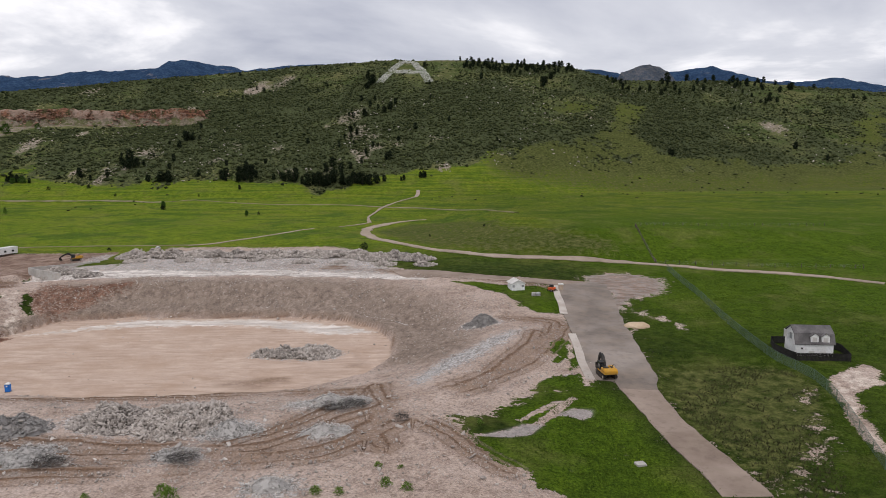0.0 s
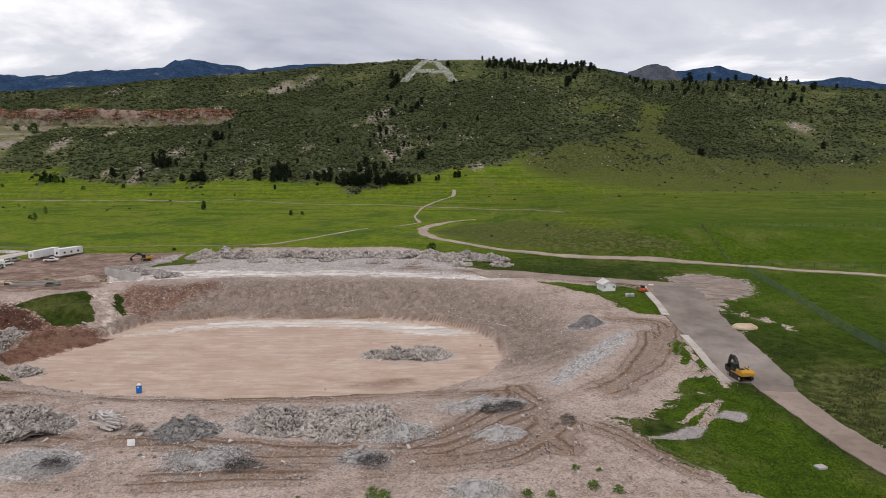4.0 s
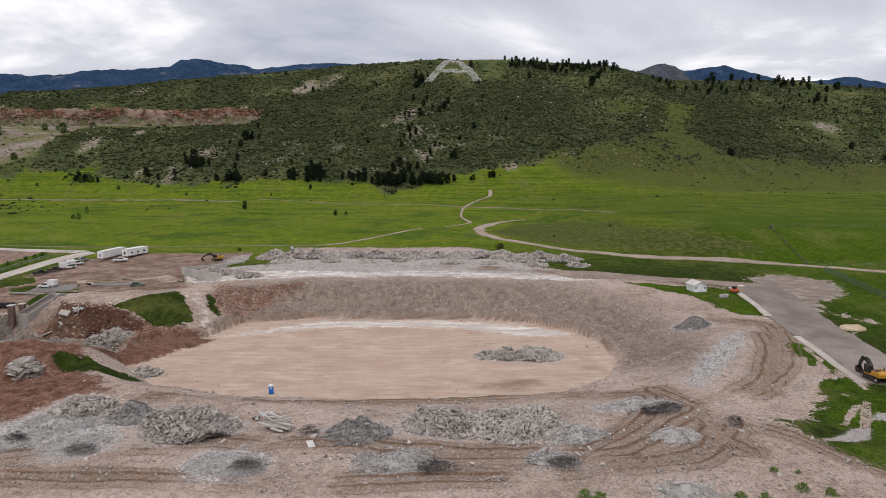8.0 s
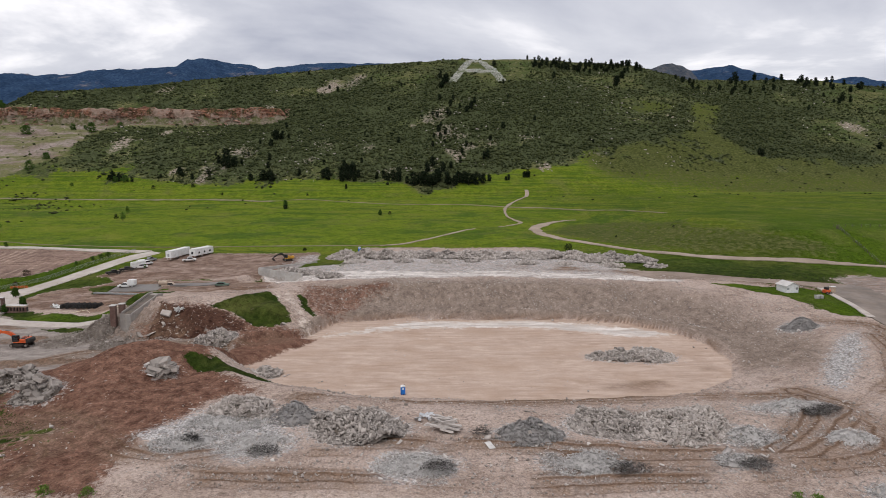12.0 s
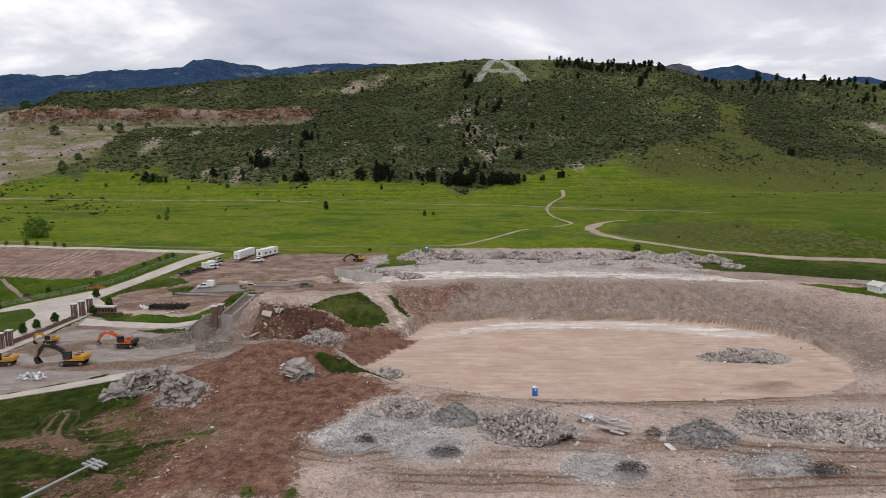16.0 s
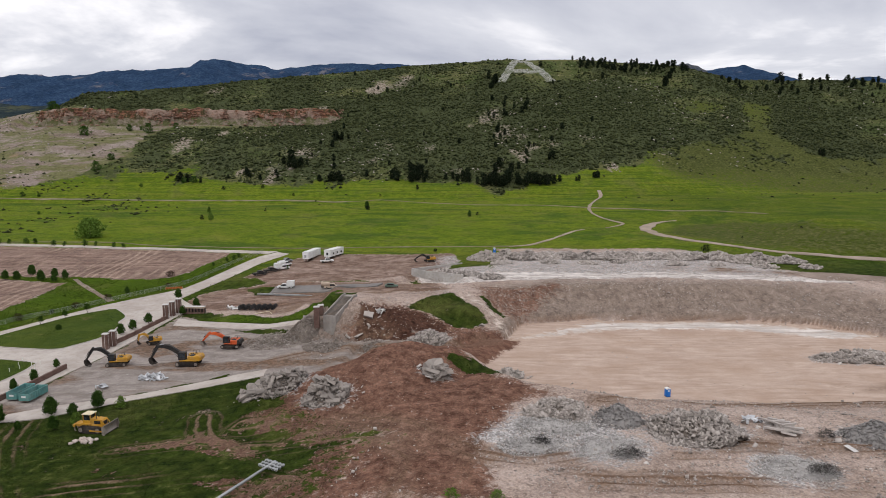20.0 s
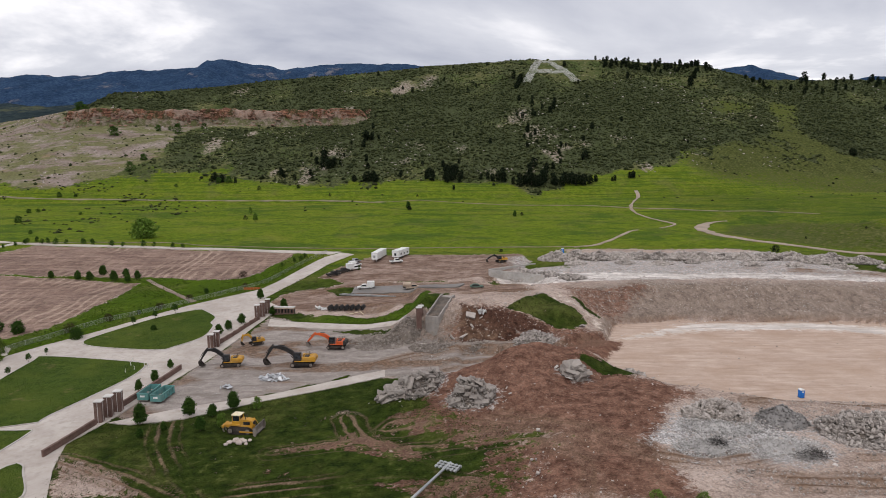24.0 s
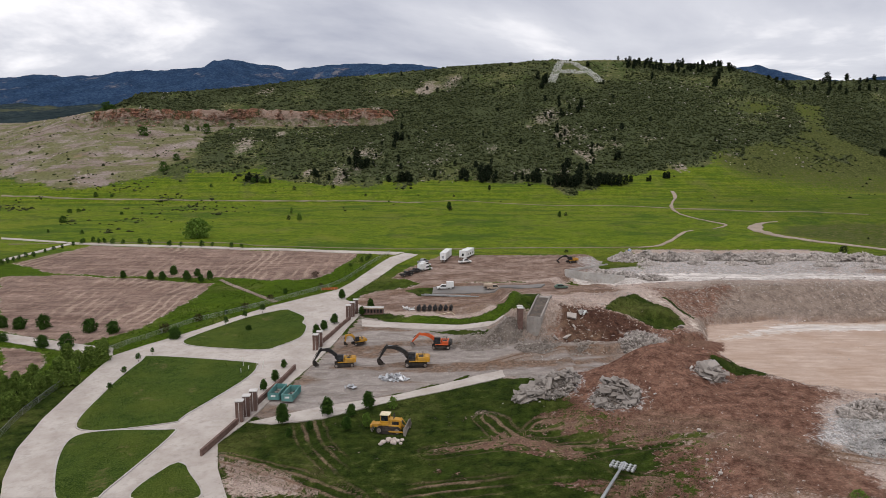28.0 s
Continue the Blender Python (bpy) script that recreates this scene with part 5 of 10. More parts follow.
    pale = np.maximum(inside(x, y, PIT_PALE, 4) * pit, 0.45 * inside(x, y, RAMP, 1.2))
    chalk = np.maximum(0.95 * inside(x, y, RIM_WHITE, 1.5), 0.7 * inside(wx, wy, PIT_PALE, 3) * pit)
    pale = np.maximum(pale, 0.55 * bare)
    scrub, thick, stony, cliff, letter, swath = hillside(x, y)
    dry = 0.85 * inside(wx, wy, SCRUB_FIELD, 6) + 0.22 * (x < -150) * (y < 155) * smooth(-0.1, 0.25, fbm(x, y, 16, 4, 47)) + 0.62 * inside(wx, wy, RISE, 7) + 0.62 * smooth(20, 60, x) * smooth(545, 600, y) + 0.2 * swath * (y > 560) * (1 - smooth(720, 800, y))
    wet = np.maximum(inside(wx * 0.3 + x * 0.7, wy * 0.3 + y * 0.7, PUDDLE, 0.5), inside(wx * 0.3 + x * 0.7, wy * 0.3 + y * 0.7, PUDDLE_B, 0.5))
    green = green * (1 - wet)
    edge_d = away(x, y, PIT)
    bank = smooth(0.5, 2.5, edge_d) * (1 - smooth(14, 30, edge_d)) * smooth(-135, -120, x) * smooth(165, 185, y + 0.5 * (x + 60))
    bank = np.maximum(bank, 0.85 * inside(x, y, PLAZA, 3))
    berm = smooth(0.0, 1.2, edge_d) * (1 - smooth(2.2, 4.0, edge_d)) * smooth(150, 190, y) * near
    # far grass mask; its brighter tone is partly the flatter viewing angle, painted in
    meadow = smooth(225, 310, y) * (1 - 0.4 * smooth(40, 70, x) * (1 - smooth(240, 300, y))) * (1 - 0.36 * smooth(-60, 60, x) * (1 - smooth(520, 600, y)))
    rut = np.maximum(rut, 0.9 * smooth(-0.1, 0.2, edge_d) * (1 - smooth(0.4, 0.9, edge_d)) * smooth(150, 165, y) * (x > -125) * smooth(-0.45, 0.05, fbm(x, y, 5, 3, 61)))
    rut = np.maximum(rut, 0.7 * inside(wx, wy, PIT_WASH, 3) * smooth(-0.2, 0.1, fbm(x * 0.4, y, 6, 3, 62)))
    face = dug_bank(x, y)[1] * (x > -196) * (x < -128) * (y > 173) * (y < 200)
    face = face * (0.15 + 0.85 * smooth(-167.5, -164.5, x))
    # small relief of worked soil
    clods = near * site * (1 - 0.75 * pit) * (1 - covered(x, y))
    z = z + clods * (0.45 * fbm(x, y, 5, 3, 51) + 0.5 * fbm(x, y, 17, 2, 53)) - 0.22 * lanes * near * np.cos(lane * 2 * math.pi / 2.6)
    z = z + (1 - site) * (y < 520) * 0.15 * fbm(x, y, 2.2, 2, 57)
    z = z + inside(x, y, RED_MOUND, 4) * (0.7 * fbm(x, y, 4, 3, 59) + 0.9 * fbm(x, y, 14, 2, 60))
    z = z + 1.6 * smooth(0.5, -3.0, away(x, y, RED_TOE)) * (1 + 0.6 * fbm(x, y, 5, 3, 58))
    z = np.where(wet > 0.4, np.minimum(z, height(x, y) - 0.1), z)
    z = z + 0.55 * berm + bank * (edge_d < 31) * (y > 120) * (x > -140) * 0.35 * fbm(x * 1.6, y * 0.5, 4, 3, 63)
    z = z - 0.35 * covered(x, y)
    ny, nx = x.shape
    mesh = bpy.data.meshes.new("ground")
    mesh.vertices.add(nx * ny)
    mesh.vertices.foreach_set("co", np.stack([x, y, z], -1).astype(np.float32).ravel())
    i = np.arange(nx * ny).reshape(ny, nx)
    quads = np.stack([i[:-1, :-1], i[:-1, 1:], i[1:, 1:], i[1:, :-1]], -1).reshape(-1, 4)
    mesh.loops.add(quads.size)
    mesh.loops.foreach_set("vertex_index", quads.ravel().astype(np.int32))
    mesh.polygons.add(len(quads))
    mesh.polygons.foreach_set("loop_start", (np.arange(len(quads)) * 4).astype(np.int32))
    mesh.update(calc_edges=True)
    mesh.shade_smooth()
    for name, values in (("grass", green), ("lush", lush), ("pit", pit), ("pale", pale), ("red", red), ("gravel", gravel), ("rut", rut), ("field", field),
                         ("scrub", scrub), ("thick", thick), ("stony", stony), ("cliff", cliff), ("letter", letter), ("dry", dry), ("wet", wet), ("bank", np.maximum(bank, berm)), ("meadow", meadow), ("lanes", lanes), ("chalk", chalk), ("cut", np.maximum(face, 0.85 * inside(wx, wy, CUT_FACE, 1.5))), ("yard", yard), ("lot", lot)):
        a = mesh.attributes.new(name, "FLOAT", "POINT")
        a.data.foreach_set("value", np.clip(values, -2, 1.6).astype(np.float32).ravel())
    mesh.attributes.new("lane", "FLOAT", "POINT").data.foreach_set("value", lane.astype(np.float32).ravel())
    mesh.materials.append(GROUND)
    ob = new("ground", mesh)
    return tagged(ob, "grassy meadow, graded dirt site and scrubby hillside", "ground", kind="structure")


ground = land()
# ---- tools for meshes ----
from mathutils.geometry import delaunay_2d_cdt


def ground_at(x, y):
    return float(height(np.array([x]), np.array([y]))[0])


def part(name, bm, material, parent=None, label=""):
    """Link a bmesh as one mesh object, under a thing or a part."""
    mesh = bpy.data.meshes.new(name)
    bm.to_mesh(mesh)
    bm.free()
    mesh.materials.append(material)
    ob = new(name, mesh)
    if parent is not None:
        ob.parent = parent
    if label:
        ob["label"] = label
    return ob


def again(ob, m, parent=None):
    """A further piece on the same mesh."""
    o = new(ob.name.split(".")[0], ob.data)
    o.parent = parent if parent is not None else ob.parent
    o.matrix_basis = m
    return o


def holder(name, label, category, x=0.0, y=0.0, z=0.0, turn=0.0, group="", kind=""):
    ob = new(name)
    ob.matrix_basis = pose(x, y, z, 0, 0, turn)
    return tagged(ob, label, category, group, kind)


def add_box(bm, x0, y0, z0, x1, y1, z1, bevel=0.0, m=None):
    """A box between two corners, with its edges broken by a bevel."""
    made = bmesh.ops.create_cube(bm, size=1.0)["verts"]
    bmesh.ops.transform(bm, matrix=Matrix.Translation(((x0 + x1) / 2, (y0 + y1) / 2, (z0 + z1) / 2)) @ Matrix.Diagonal((abs(x1 - x0), abs(y1 - y0), abs(z1 - z0), 1)), verts=made)
    if bevel:
        edges = {e for v in made for e in v.link_edges}
        made = bmesh.ops.bevel(bm, geom=list(edges), offset=bevel, segments=1, affect="EDGES", clamp_overlap=True)["verts"]
    if m is not None:
        bmesh.ops.transform(bm, matrix=m, verts=made)
    return made


def add_rod(bm, a, b, r0, r1=None, sides=10):
    """A round bar from a to b, tapering."""
    a, b = Vector(a), Vector(b)
    r1 = r0 if r1 is None else r1
    way = b - a
    m = Matrix.Translation((a + b) / 2) @ way.to_track_quat("Z", "Y").to_matrix().to_4x4()
    return bmesh.ops.create_cone(bm, cap_ends=True, segments=sides, radius1=r0, radius2=r1, depth=way.length, matrix=m)["verts"]


def add_prism(bm, profile, x0, x1, axis="y"):
    """An outline of (u, z) carried from x0 to x1 along an axis."""
    def at(u, z, w):
        return (u, w, z) if axis == "y" else (w, u, z)
    a = [bm.verts.new(at(u, z, x0)) for u, z in profile]
    b = [bm.verts.new(at(u, z, x1)) for u, z in profile]
    n = len(profile)
    bm.faces.new(a)
    bm.faces.new(b[::-1])
    for i in range(n):
        bm.faces.new((a[i], b[i], b[(i + 1) % n], a[(i + 1) % n]))
    bmesh.ops.recalc_face_normals(bm, faces=bm.faces[:])
    return a + b


def mesh_from(name, verts, faces, material, smooth_shade=False):
    """A mesh from arrays of places and of equal-sided faces."""
    verts, faces = np.asarray(verts, np.float32).reshape(-1, 3), np.asarray(faces, np.int32)
    mesh = bpy.data.meshes.new(name)
    mesh.vertices.add(len(verts))
    mesh.vertices.foreach_set("co", verts.ravel())
    mesh.loops.add(faces.size)
    mesh.loops.foreach_set("vertex_index", faces.ravel())
    mesh.polygons.add(len(faces))
    mesh.polygons.foreach_set("loop_start", (np.arange(len(faces)) * faces.shape[1]).astype(np.int32))
    mesh.update(calc_edges=True)
    if smooth_shade:
        mesh.shade_smooth()
    mesh.materials.append(material)
    return mesh


def dense(line, step, closed=False):
    """More points along a line, rounded at its corners."""
    pts = [Vector((*p, 0)) for p in line]
    n = len(pts)
    out = []
    for i in range(n if closed else n - 1):
        p1, p2 = pts[i], pts[(i + 1) % n]
        p0 = pts[i - 1] if closed or i > 0 else p1
        p3 = pts[(i + 2) % n] if closed or i + 2 < n else p2
        count = max(1, round((p2 - p1).length / step))
        for k in range(count):
            t = k / count
            q = 0.5 * (2 * p1 + (p2 - p0) * t + (2 * p0 - 5 * p1 + 4 * p2 - p3) * t * t + (3 * p1 - p0 - 3 * p2 + p3) * t ** 3)
            out.append((q.x, q.y))
    if not closed:
        out.append((pts[-1].x, pts[-1].y))
    return out


def drape(outline, lift, step=2.5, depth=0.5, rounded=False, ragged=0.0):
    """A bmesh laid over the land inside an outline, with a side all round."""
    if rounded:
        ring = dense(outline, step, True)
    else:
        ring = []
        for (ax, ay), (bx, by) in zip(outline, outline[1:] + outline[:1]):
            count = max(1, round(math.hypot(bx - ax, by - ay) / step))
            ring += [(ax + (bx - ax) * k / count, ay + (by - ay) * k / count) for k in range(count)]
    if ragged:
        ring = [(a + ragged * (2 * value_noise(a, b, 1.7, 5) - 1), b + ragged * (2 * value_noise(a, b, 1.7, 6) - 1)) for a, b in ring]
    gx, gy = np.meshgrid(np.arange(min(p[0] for p in ring), max(p[0] for p in ring), step), np.arange(min(p[1] for p in ring), max(p[1] for p in ring), step))
    keep = away(gx, gy, ring) < -0.5 * step
    points = [Vector(p) for p in ring] + [Vector((a, b)) for a, b in zip(gx[keep], gy[keep])]
    n = len(ring)
    co, _, faces, *_ = delaunay_2d_cdt(points, [(i, (i + 1) % n) for i in range(n)], [list(range(n))], 2, 1e-4)
    zs = height(np.array([c[0] for c in co]), np.array([c[1] for c in co])) + lift
    bm = bmesh.new()
    verts = [bm.verts.new((c[0], c[1], z)) for c, z in zip(co, zs)]
    for f in faces:
        if len(set(f)) >= 3:
            bm.faces.new([verts[i] for i in f])
    bmesh.ops.recalc_face_normals(bm, faces=bm.faces[:])
    if sum(f.normal.z for f in bm.faces) < 0:
        bmesh.ops.reverse_faces(bm, faces=bm.faces[:])
    rim = [e for e in bm.edges if e.is_boundary]
    made = bmesh.ops.extrude_edge_only(bm, edges=rim)["geom"]
    bmesh.ops.translate(bm, vec=(0, 0, -depth), verts=[v for v in made if isinstance(v, bmesh.types.BMVert)])
    return bm


def cut_y(outline, level, above=True):
    """The part of an outline beyond a line of y."""
    out = []
    for (ax, ay), (bx, by) in zip(outline, outline[1:] + outline[:1]):
        ina, inb = (ay > level) == above, (by > level) == above
        if ina:
            out.append((ax, ay))
        if ina != inb:
            u = (level - ay) / (by - ay)
            out.append((ax + u * (bx - ax), level))
    return out


def strip(line, width, lift, step=2.0, depth=0.3, vary=0.12, swell=()):
    """A ribbon along a line, laid over the land, uneven at its edges; swell: widths at even steps along it."""
    pts = dense(line, step)
    wide = np.interp(np.linspace(0, 1, len(pts)), np.linspace(0, 1, len(swell)), swell) if swell else np.full(len(pts), width)
    bm = bmesh.new()
    rows = []
    for i, (x, y) in enumerate(pts):
        ax, ay = pts[max(i - 1, 0)]
        bx, by = pts[min(i + 1, len(pts) - 1)]
        n = Vector((ay - by, bx - ax)).normalized()
        row = []
        for k in (-1, -0.5, 0, 0.5, 1):
            w = wide[i] / 2 * (1 + vary * (2 * value_noise(x, y, 5, 3 + int(k > 0)) - 1))
            px, py = x + n.x * w * k, y + n.y * w * k
            row.append((px, py, ground_at(px, py) + lift))
        row = [(row[0][0], row[0][1], row[0][2] - depth), *row, (row[-1][0], row[-1][1], row[-1][2] - depth)]
        rows.append([bm.verts.new(p) for p in row])
    for a, b in zip(rows, rows[1:]):
        for i in range(len(a) - 1):
            bm.faces.new((a[i], a[i + 1], b[i + 1], b[i]))
    bmesh.ops.recalc_face_normals(bm, faces=bm.faces[:])
    if sum(f.normal.z for f in bm.faces) < 0:
        bmesh.ops.reverse_faces(bm, faces=bm.faces[:])
    return bm


def surface(name, bm, material, label, category):
    return tagged(part(name, bm, material), label, category, kind="structure")


# ---- roads, paths, lawns ----
FAINT_TRAIL = plain("grassy_dirt_track", (0.130, 0.125, 0.060), (0.225, 0.195, 0.125), 3.0, 0.95, 0, 0.3, 0.05, dirt=0.3)
surface("road_1", drape(cut_y(ASPHALT_LOT, 131), 0.08, rounded=False, ragged=0.35), ASPHALT, "cracked grey asphalt lot beside the dirt bowl", "road")
surface("road_2", drape(cut_y(ASPHALT_LOT, 131.02, False), 0.06, ragged=0.3), DIRT_ROAD, "packed pinkish dirt road running down from the asphalt lot", "road")
surface("road_3", drape(ACCESS_ROAD, 0.05, ragged=0.5), DIRT_ROAD, "dusty gravel track along the bowl's rim", "road")
surface("road_4", drape(PAVING, 0.07), CONCRETE_ROAD, "pale concrete park drive with branching paths", "road")
surface("road_5", drape(FAR_ROAD, 0.16, 3.0), CONCRETE_ROAD, "pale perimeter road along the meadow", "road")
surface("road_7", drape(DIAG_ROAD, 0.16, 3.0), CONCRETE_ROAD, "narrow pale lane leaving the perimeter road", "road")
surface("road_8", drape(FAR_LANE, 0.16, 3.0), CONCRETE_ROAD, "thin pale lane through the far meadow", "road")
surface("road_6", drape(SERVICE_ROAD, 0.06), CONCRETE_ROAD, "pale service lane between hedges", "road")
surface("pavement_1", drape(PATH_SOUTH, 0.10), CONCRETE_ROAD, "pale concrete footpath beside the excavator yard", "path")
surface("pavement_2", drape(PATH_NORTH, 0.10), CONCRETE_ROAD, "pale concrete footpath below the concrete stairs", "path")
surface("pavement_3", strip([(36.2, 214), (35.2, 205), (34.2, 190), (33.6, 183)], 2.0, 0.2), CONCRETE_ROAD, "pale concrete walk along the asphalt lot", "path")
surface("pavement_4", strip([(32.6, 166), (31.9, 155), (31.0, 146), (30.6, 135)], 1.9, 0.2), CONCRETE_ROAD, "broken end of the concrete walk by the excavator", "path")
STRIP_LOT = [(-204.4, 231.9), (-204.2, 240), (-187.7, 238.6), (-164.2, 233.4), (-168, 226.5), (-186.2, 228.8)]
surface("road_9", drape(STRIP_LOT, 0.32, 2.0, 0.6, ragged=0.3), GREY_ASPHALT, "strip of grey asphalt below the brown lot", "road")
surface("trail_1", strip(TRAIL, 3.1, 0.25, 3, vary=0.4, swell=(2.6, 2.8, 3.0, 3.2, 3.4, 3.6, 5.0, 6.5, 1.5)), TRAIL_DIRT, "winding pale gravel trail across the meadow", "trail")
surface("trail_2", strip(TRAIL_B, 3.0, 0.35, 3, vary=0.5, swell=(3.4, 1.6, 1.8, 2.2, 1.6, 1.3, 1.1)), TRAIL_DIRT, "narrow dirt footpath climbing to the hill", "trail")
surface("trail_7", strip(TRAIL_G, 1.8, 0.3, 3, vary=0.6, swell=(1.6, 2.0, 2.6, 1.6, 0.8)), TRAIL_DIRT, "thin end of the footpath, lost in the meadow", "trail")
surface("trail_3", strip(TRAIL_C, 1.8, 0.3, 4, vary=0.7, swell=(3.6, 3.2, 2.0, 1.6, 1.8, 1.8)), FAINT_TRAIL, "faint two-wheel track across the meadow", "trail")
surface("trail_6", strip(TRAIL_F + TRAIL_C[-1:], 1.8, 0.3, 4, vary=0.7), FAINT_TRAIL, "faint far end of the meadow track", "trail")
surface("pavement_5", strip(PATH_FIELD, 1.7, 0.12, vary=0.3), DIRT_ROAD, "short worn path between the old lots", "path")
surface("trail_4", strip(TRAIL_D, 1.9, 0.25, 3, vary=0.5), TRAIL_DIRT, "thin worn path down to the site", "trail")
surface("trail_5", strip([(-430, 342), (-330, 347), (-280, 328), (-215, 310), (-150, 304), (-110, 298)], 1.3, 0.25, 3, vary=0.6), FAINT_TRAIL, "thin path along the meadow's edge", "trail")


def lawn_material():
    s = Surface("mown_lawn")
    v = s.place()
    c = s.mix(s.span(s.noise(2.5, 5, 0.65, v), 0.35, 0.65), (0.020, 0.042, 0.007), (0.055, 0.086, 0.014))
    c = s.mix(s.span(s.noise(0.5, 6, 0.75, v), 0.4, 0.7, 0, 0.7), c, (0.018, 0.036, 0.008))
    c = s.mix(s.span(s.noise(16, 5, 0.65, v), 0.46, 0.62, 0, 0.5), c, (0.080, 0.098, 0.016))
    c = s.mix(s.span(s.noise(7, 6, 0.7, v), 0.60, 0.68, 0, 0.7), c, (0.15, 0.12, 0.055))
    c = s.mix(s.span(s.noise(0.3, 4, 0.75, v), 0.48, 0.64, 0, 0.8), c, (0.105, 0.135, 0.028))
    s.bump(s.noise(0.4, 6, 0.8, v), 0.9, 0.25)
    return s.done(c, 0.95, 0, 0.03)


LAWN = lawn_material()
KERB = plain("kerb_concrete", (0.36, 0.33, 0.30), (0.45, 0.42, 0.39), 0.6, 0.9, dirt=0.3)


def kerb_along(outline, lift):
    """A raised stone edge all round an outline."""
    ring = dense(outline, 1.5, True)
    bm = bmesh.new()
    n = len(ring)
    rows = []
    for i in range(n):
        (ax, ay), (bx, by) = ring[i - 1], ring[(i + 1) % n]
        w = Vector((ay - by, bx - ax)).normalized() * 0.16
        x, y = ring[i]
        z = ground_at(x, y) + lift
        rows.append([bm.verts.new(p) for p in ((x - w.x, y - w.y, z - 0.3), (x - w.x, y - w.y, z), (x + w.x, y + w.y, z), (x + w.x, y + w.y, z - 0.3))])
    for i in range(n):
        a, b = rows[i], rows[(i + 1) % n]
        for k in range(3):
            bm.faces.new((a[k], a[k + 1], b[k + 1], b[k]))
    bmesh.ops.recalc_face_normals(bm, faces=bm.faces[:])
    return bm


for outline, label in ((LAWN_A, "dark green lawn island beside the brick gate wall"), (LAWN_B, "broad dark green lawn island with white stakes"),
                       (LAWN_C, "lawn island between two concrete paths"), (LAWN_D, "small lawn island at the path's fork")):
    isle = tagged(part("lawn", drape(outline, 0.17, 1.6, rounded=True, ragged=0.12), LAWN), label, "lawn", kind="structure")
    part("kerb", kerb_along(outline, 0.21), KERB, isle, "pale concrete kerb")
stake_mat = plain("white_stake", (0.6, 0.6, 0.55), (0.75, 0.75, 0.7), 0.2, 0.7)
bm = bmesh.new()
add_rod(bm, (0, 0, -0.1), (0, 0, 0.9), 0.07, 0.06, 6)
add_box(bm, -0.09, -0.09, 0.86, 0.09, 0.09, 0.94, 0.01)
stake = tagged(part("marker_stake", bm, stake_mat), "white marker stake standing in the lawn", "stake", "stakes in the lawn")
for k, (x, y) in enumerate([(-250.5, 164), (-249.5, 159), (-248.2, 161), (-246.8, 163.5), (-245.5, 165), (-244.8, 161.5), (-252, 168)]):
    m = pose(x, y, ground_at(x, y) + 0.15)
    if k == 0:
        stake.matrix_basis = m
    else:
        copy_thing(stake, m)


# ---- the red rock ledge on the hill ----
def ledge_material():
    s = Surface("red_rock_ledge")
    layer = s.attr("layer")
    v = s.stretch(s.at(), (0.10, 0.10, 0.9))
    rock = s.mix(s.span(s.noise(1.0, 5, 0.7, v), 0.40, 0.60), (0.075, 0.034, 0.024), (0.31, 0.155, 0.10))
    rock = s.mix(s.span(s.noise(7, 5, 0.7), 0.55, 0.66, 0, 0.5), rock, (0.36, 0.27, 0.22))
    rock = s.mix(s.span(s.noise(3.2, 6, 0.8), 0.53, 0.62, 0, 0.9), rock, (0.045, 0.028, 0.018))
    rock = s.mix(s.span(s.noise(8, 6, 0.8), 0.49, 0.56, 0, 0.9), rock, (0.052, 0.054, 0.024))
    rock = s.mix(s.span(s.noise(22, 6, 0.7), 0.50, 0.58, 0, 0.85), rock, (0.33, 0.245, 0.20))
    scree = s.mix(s.span(s.noise(3, 5, 0.7), 0.38, 0.62), (0.13, 0.108, 0.076), (0.25, 0.205, 0.165))
    scree = s.mix(s.span(s.noise(9, 6, 0.75), 0.46, 0.56, 0, 0.9), scree, (0.090, 0.098, 0.036))
    c = s.mix(edge(s, layer, s.noise(5, 5, 0.7), 5, 0.35), scree, rock)
    s.bump(s.noise(1.2, 5, 0.8), 1.0, 1.2)
    return s.done(c, 0.95, 0, 0.03)


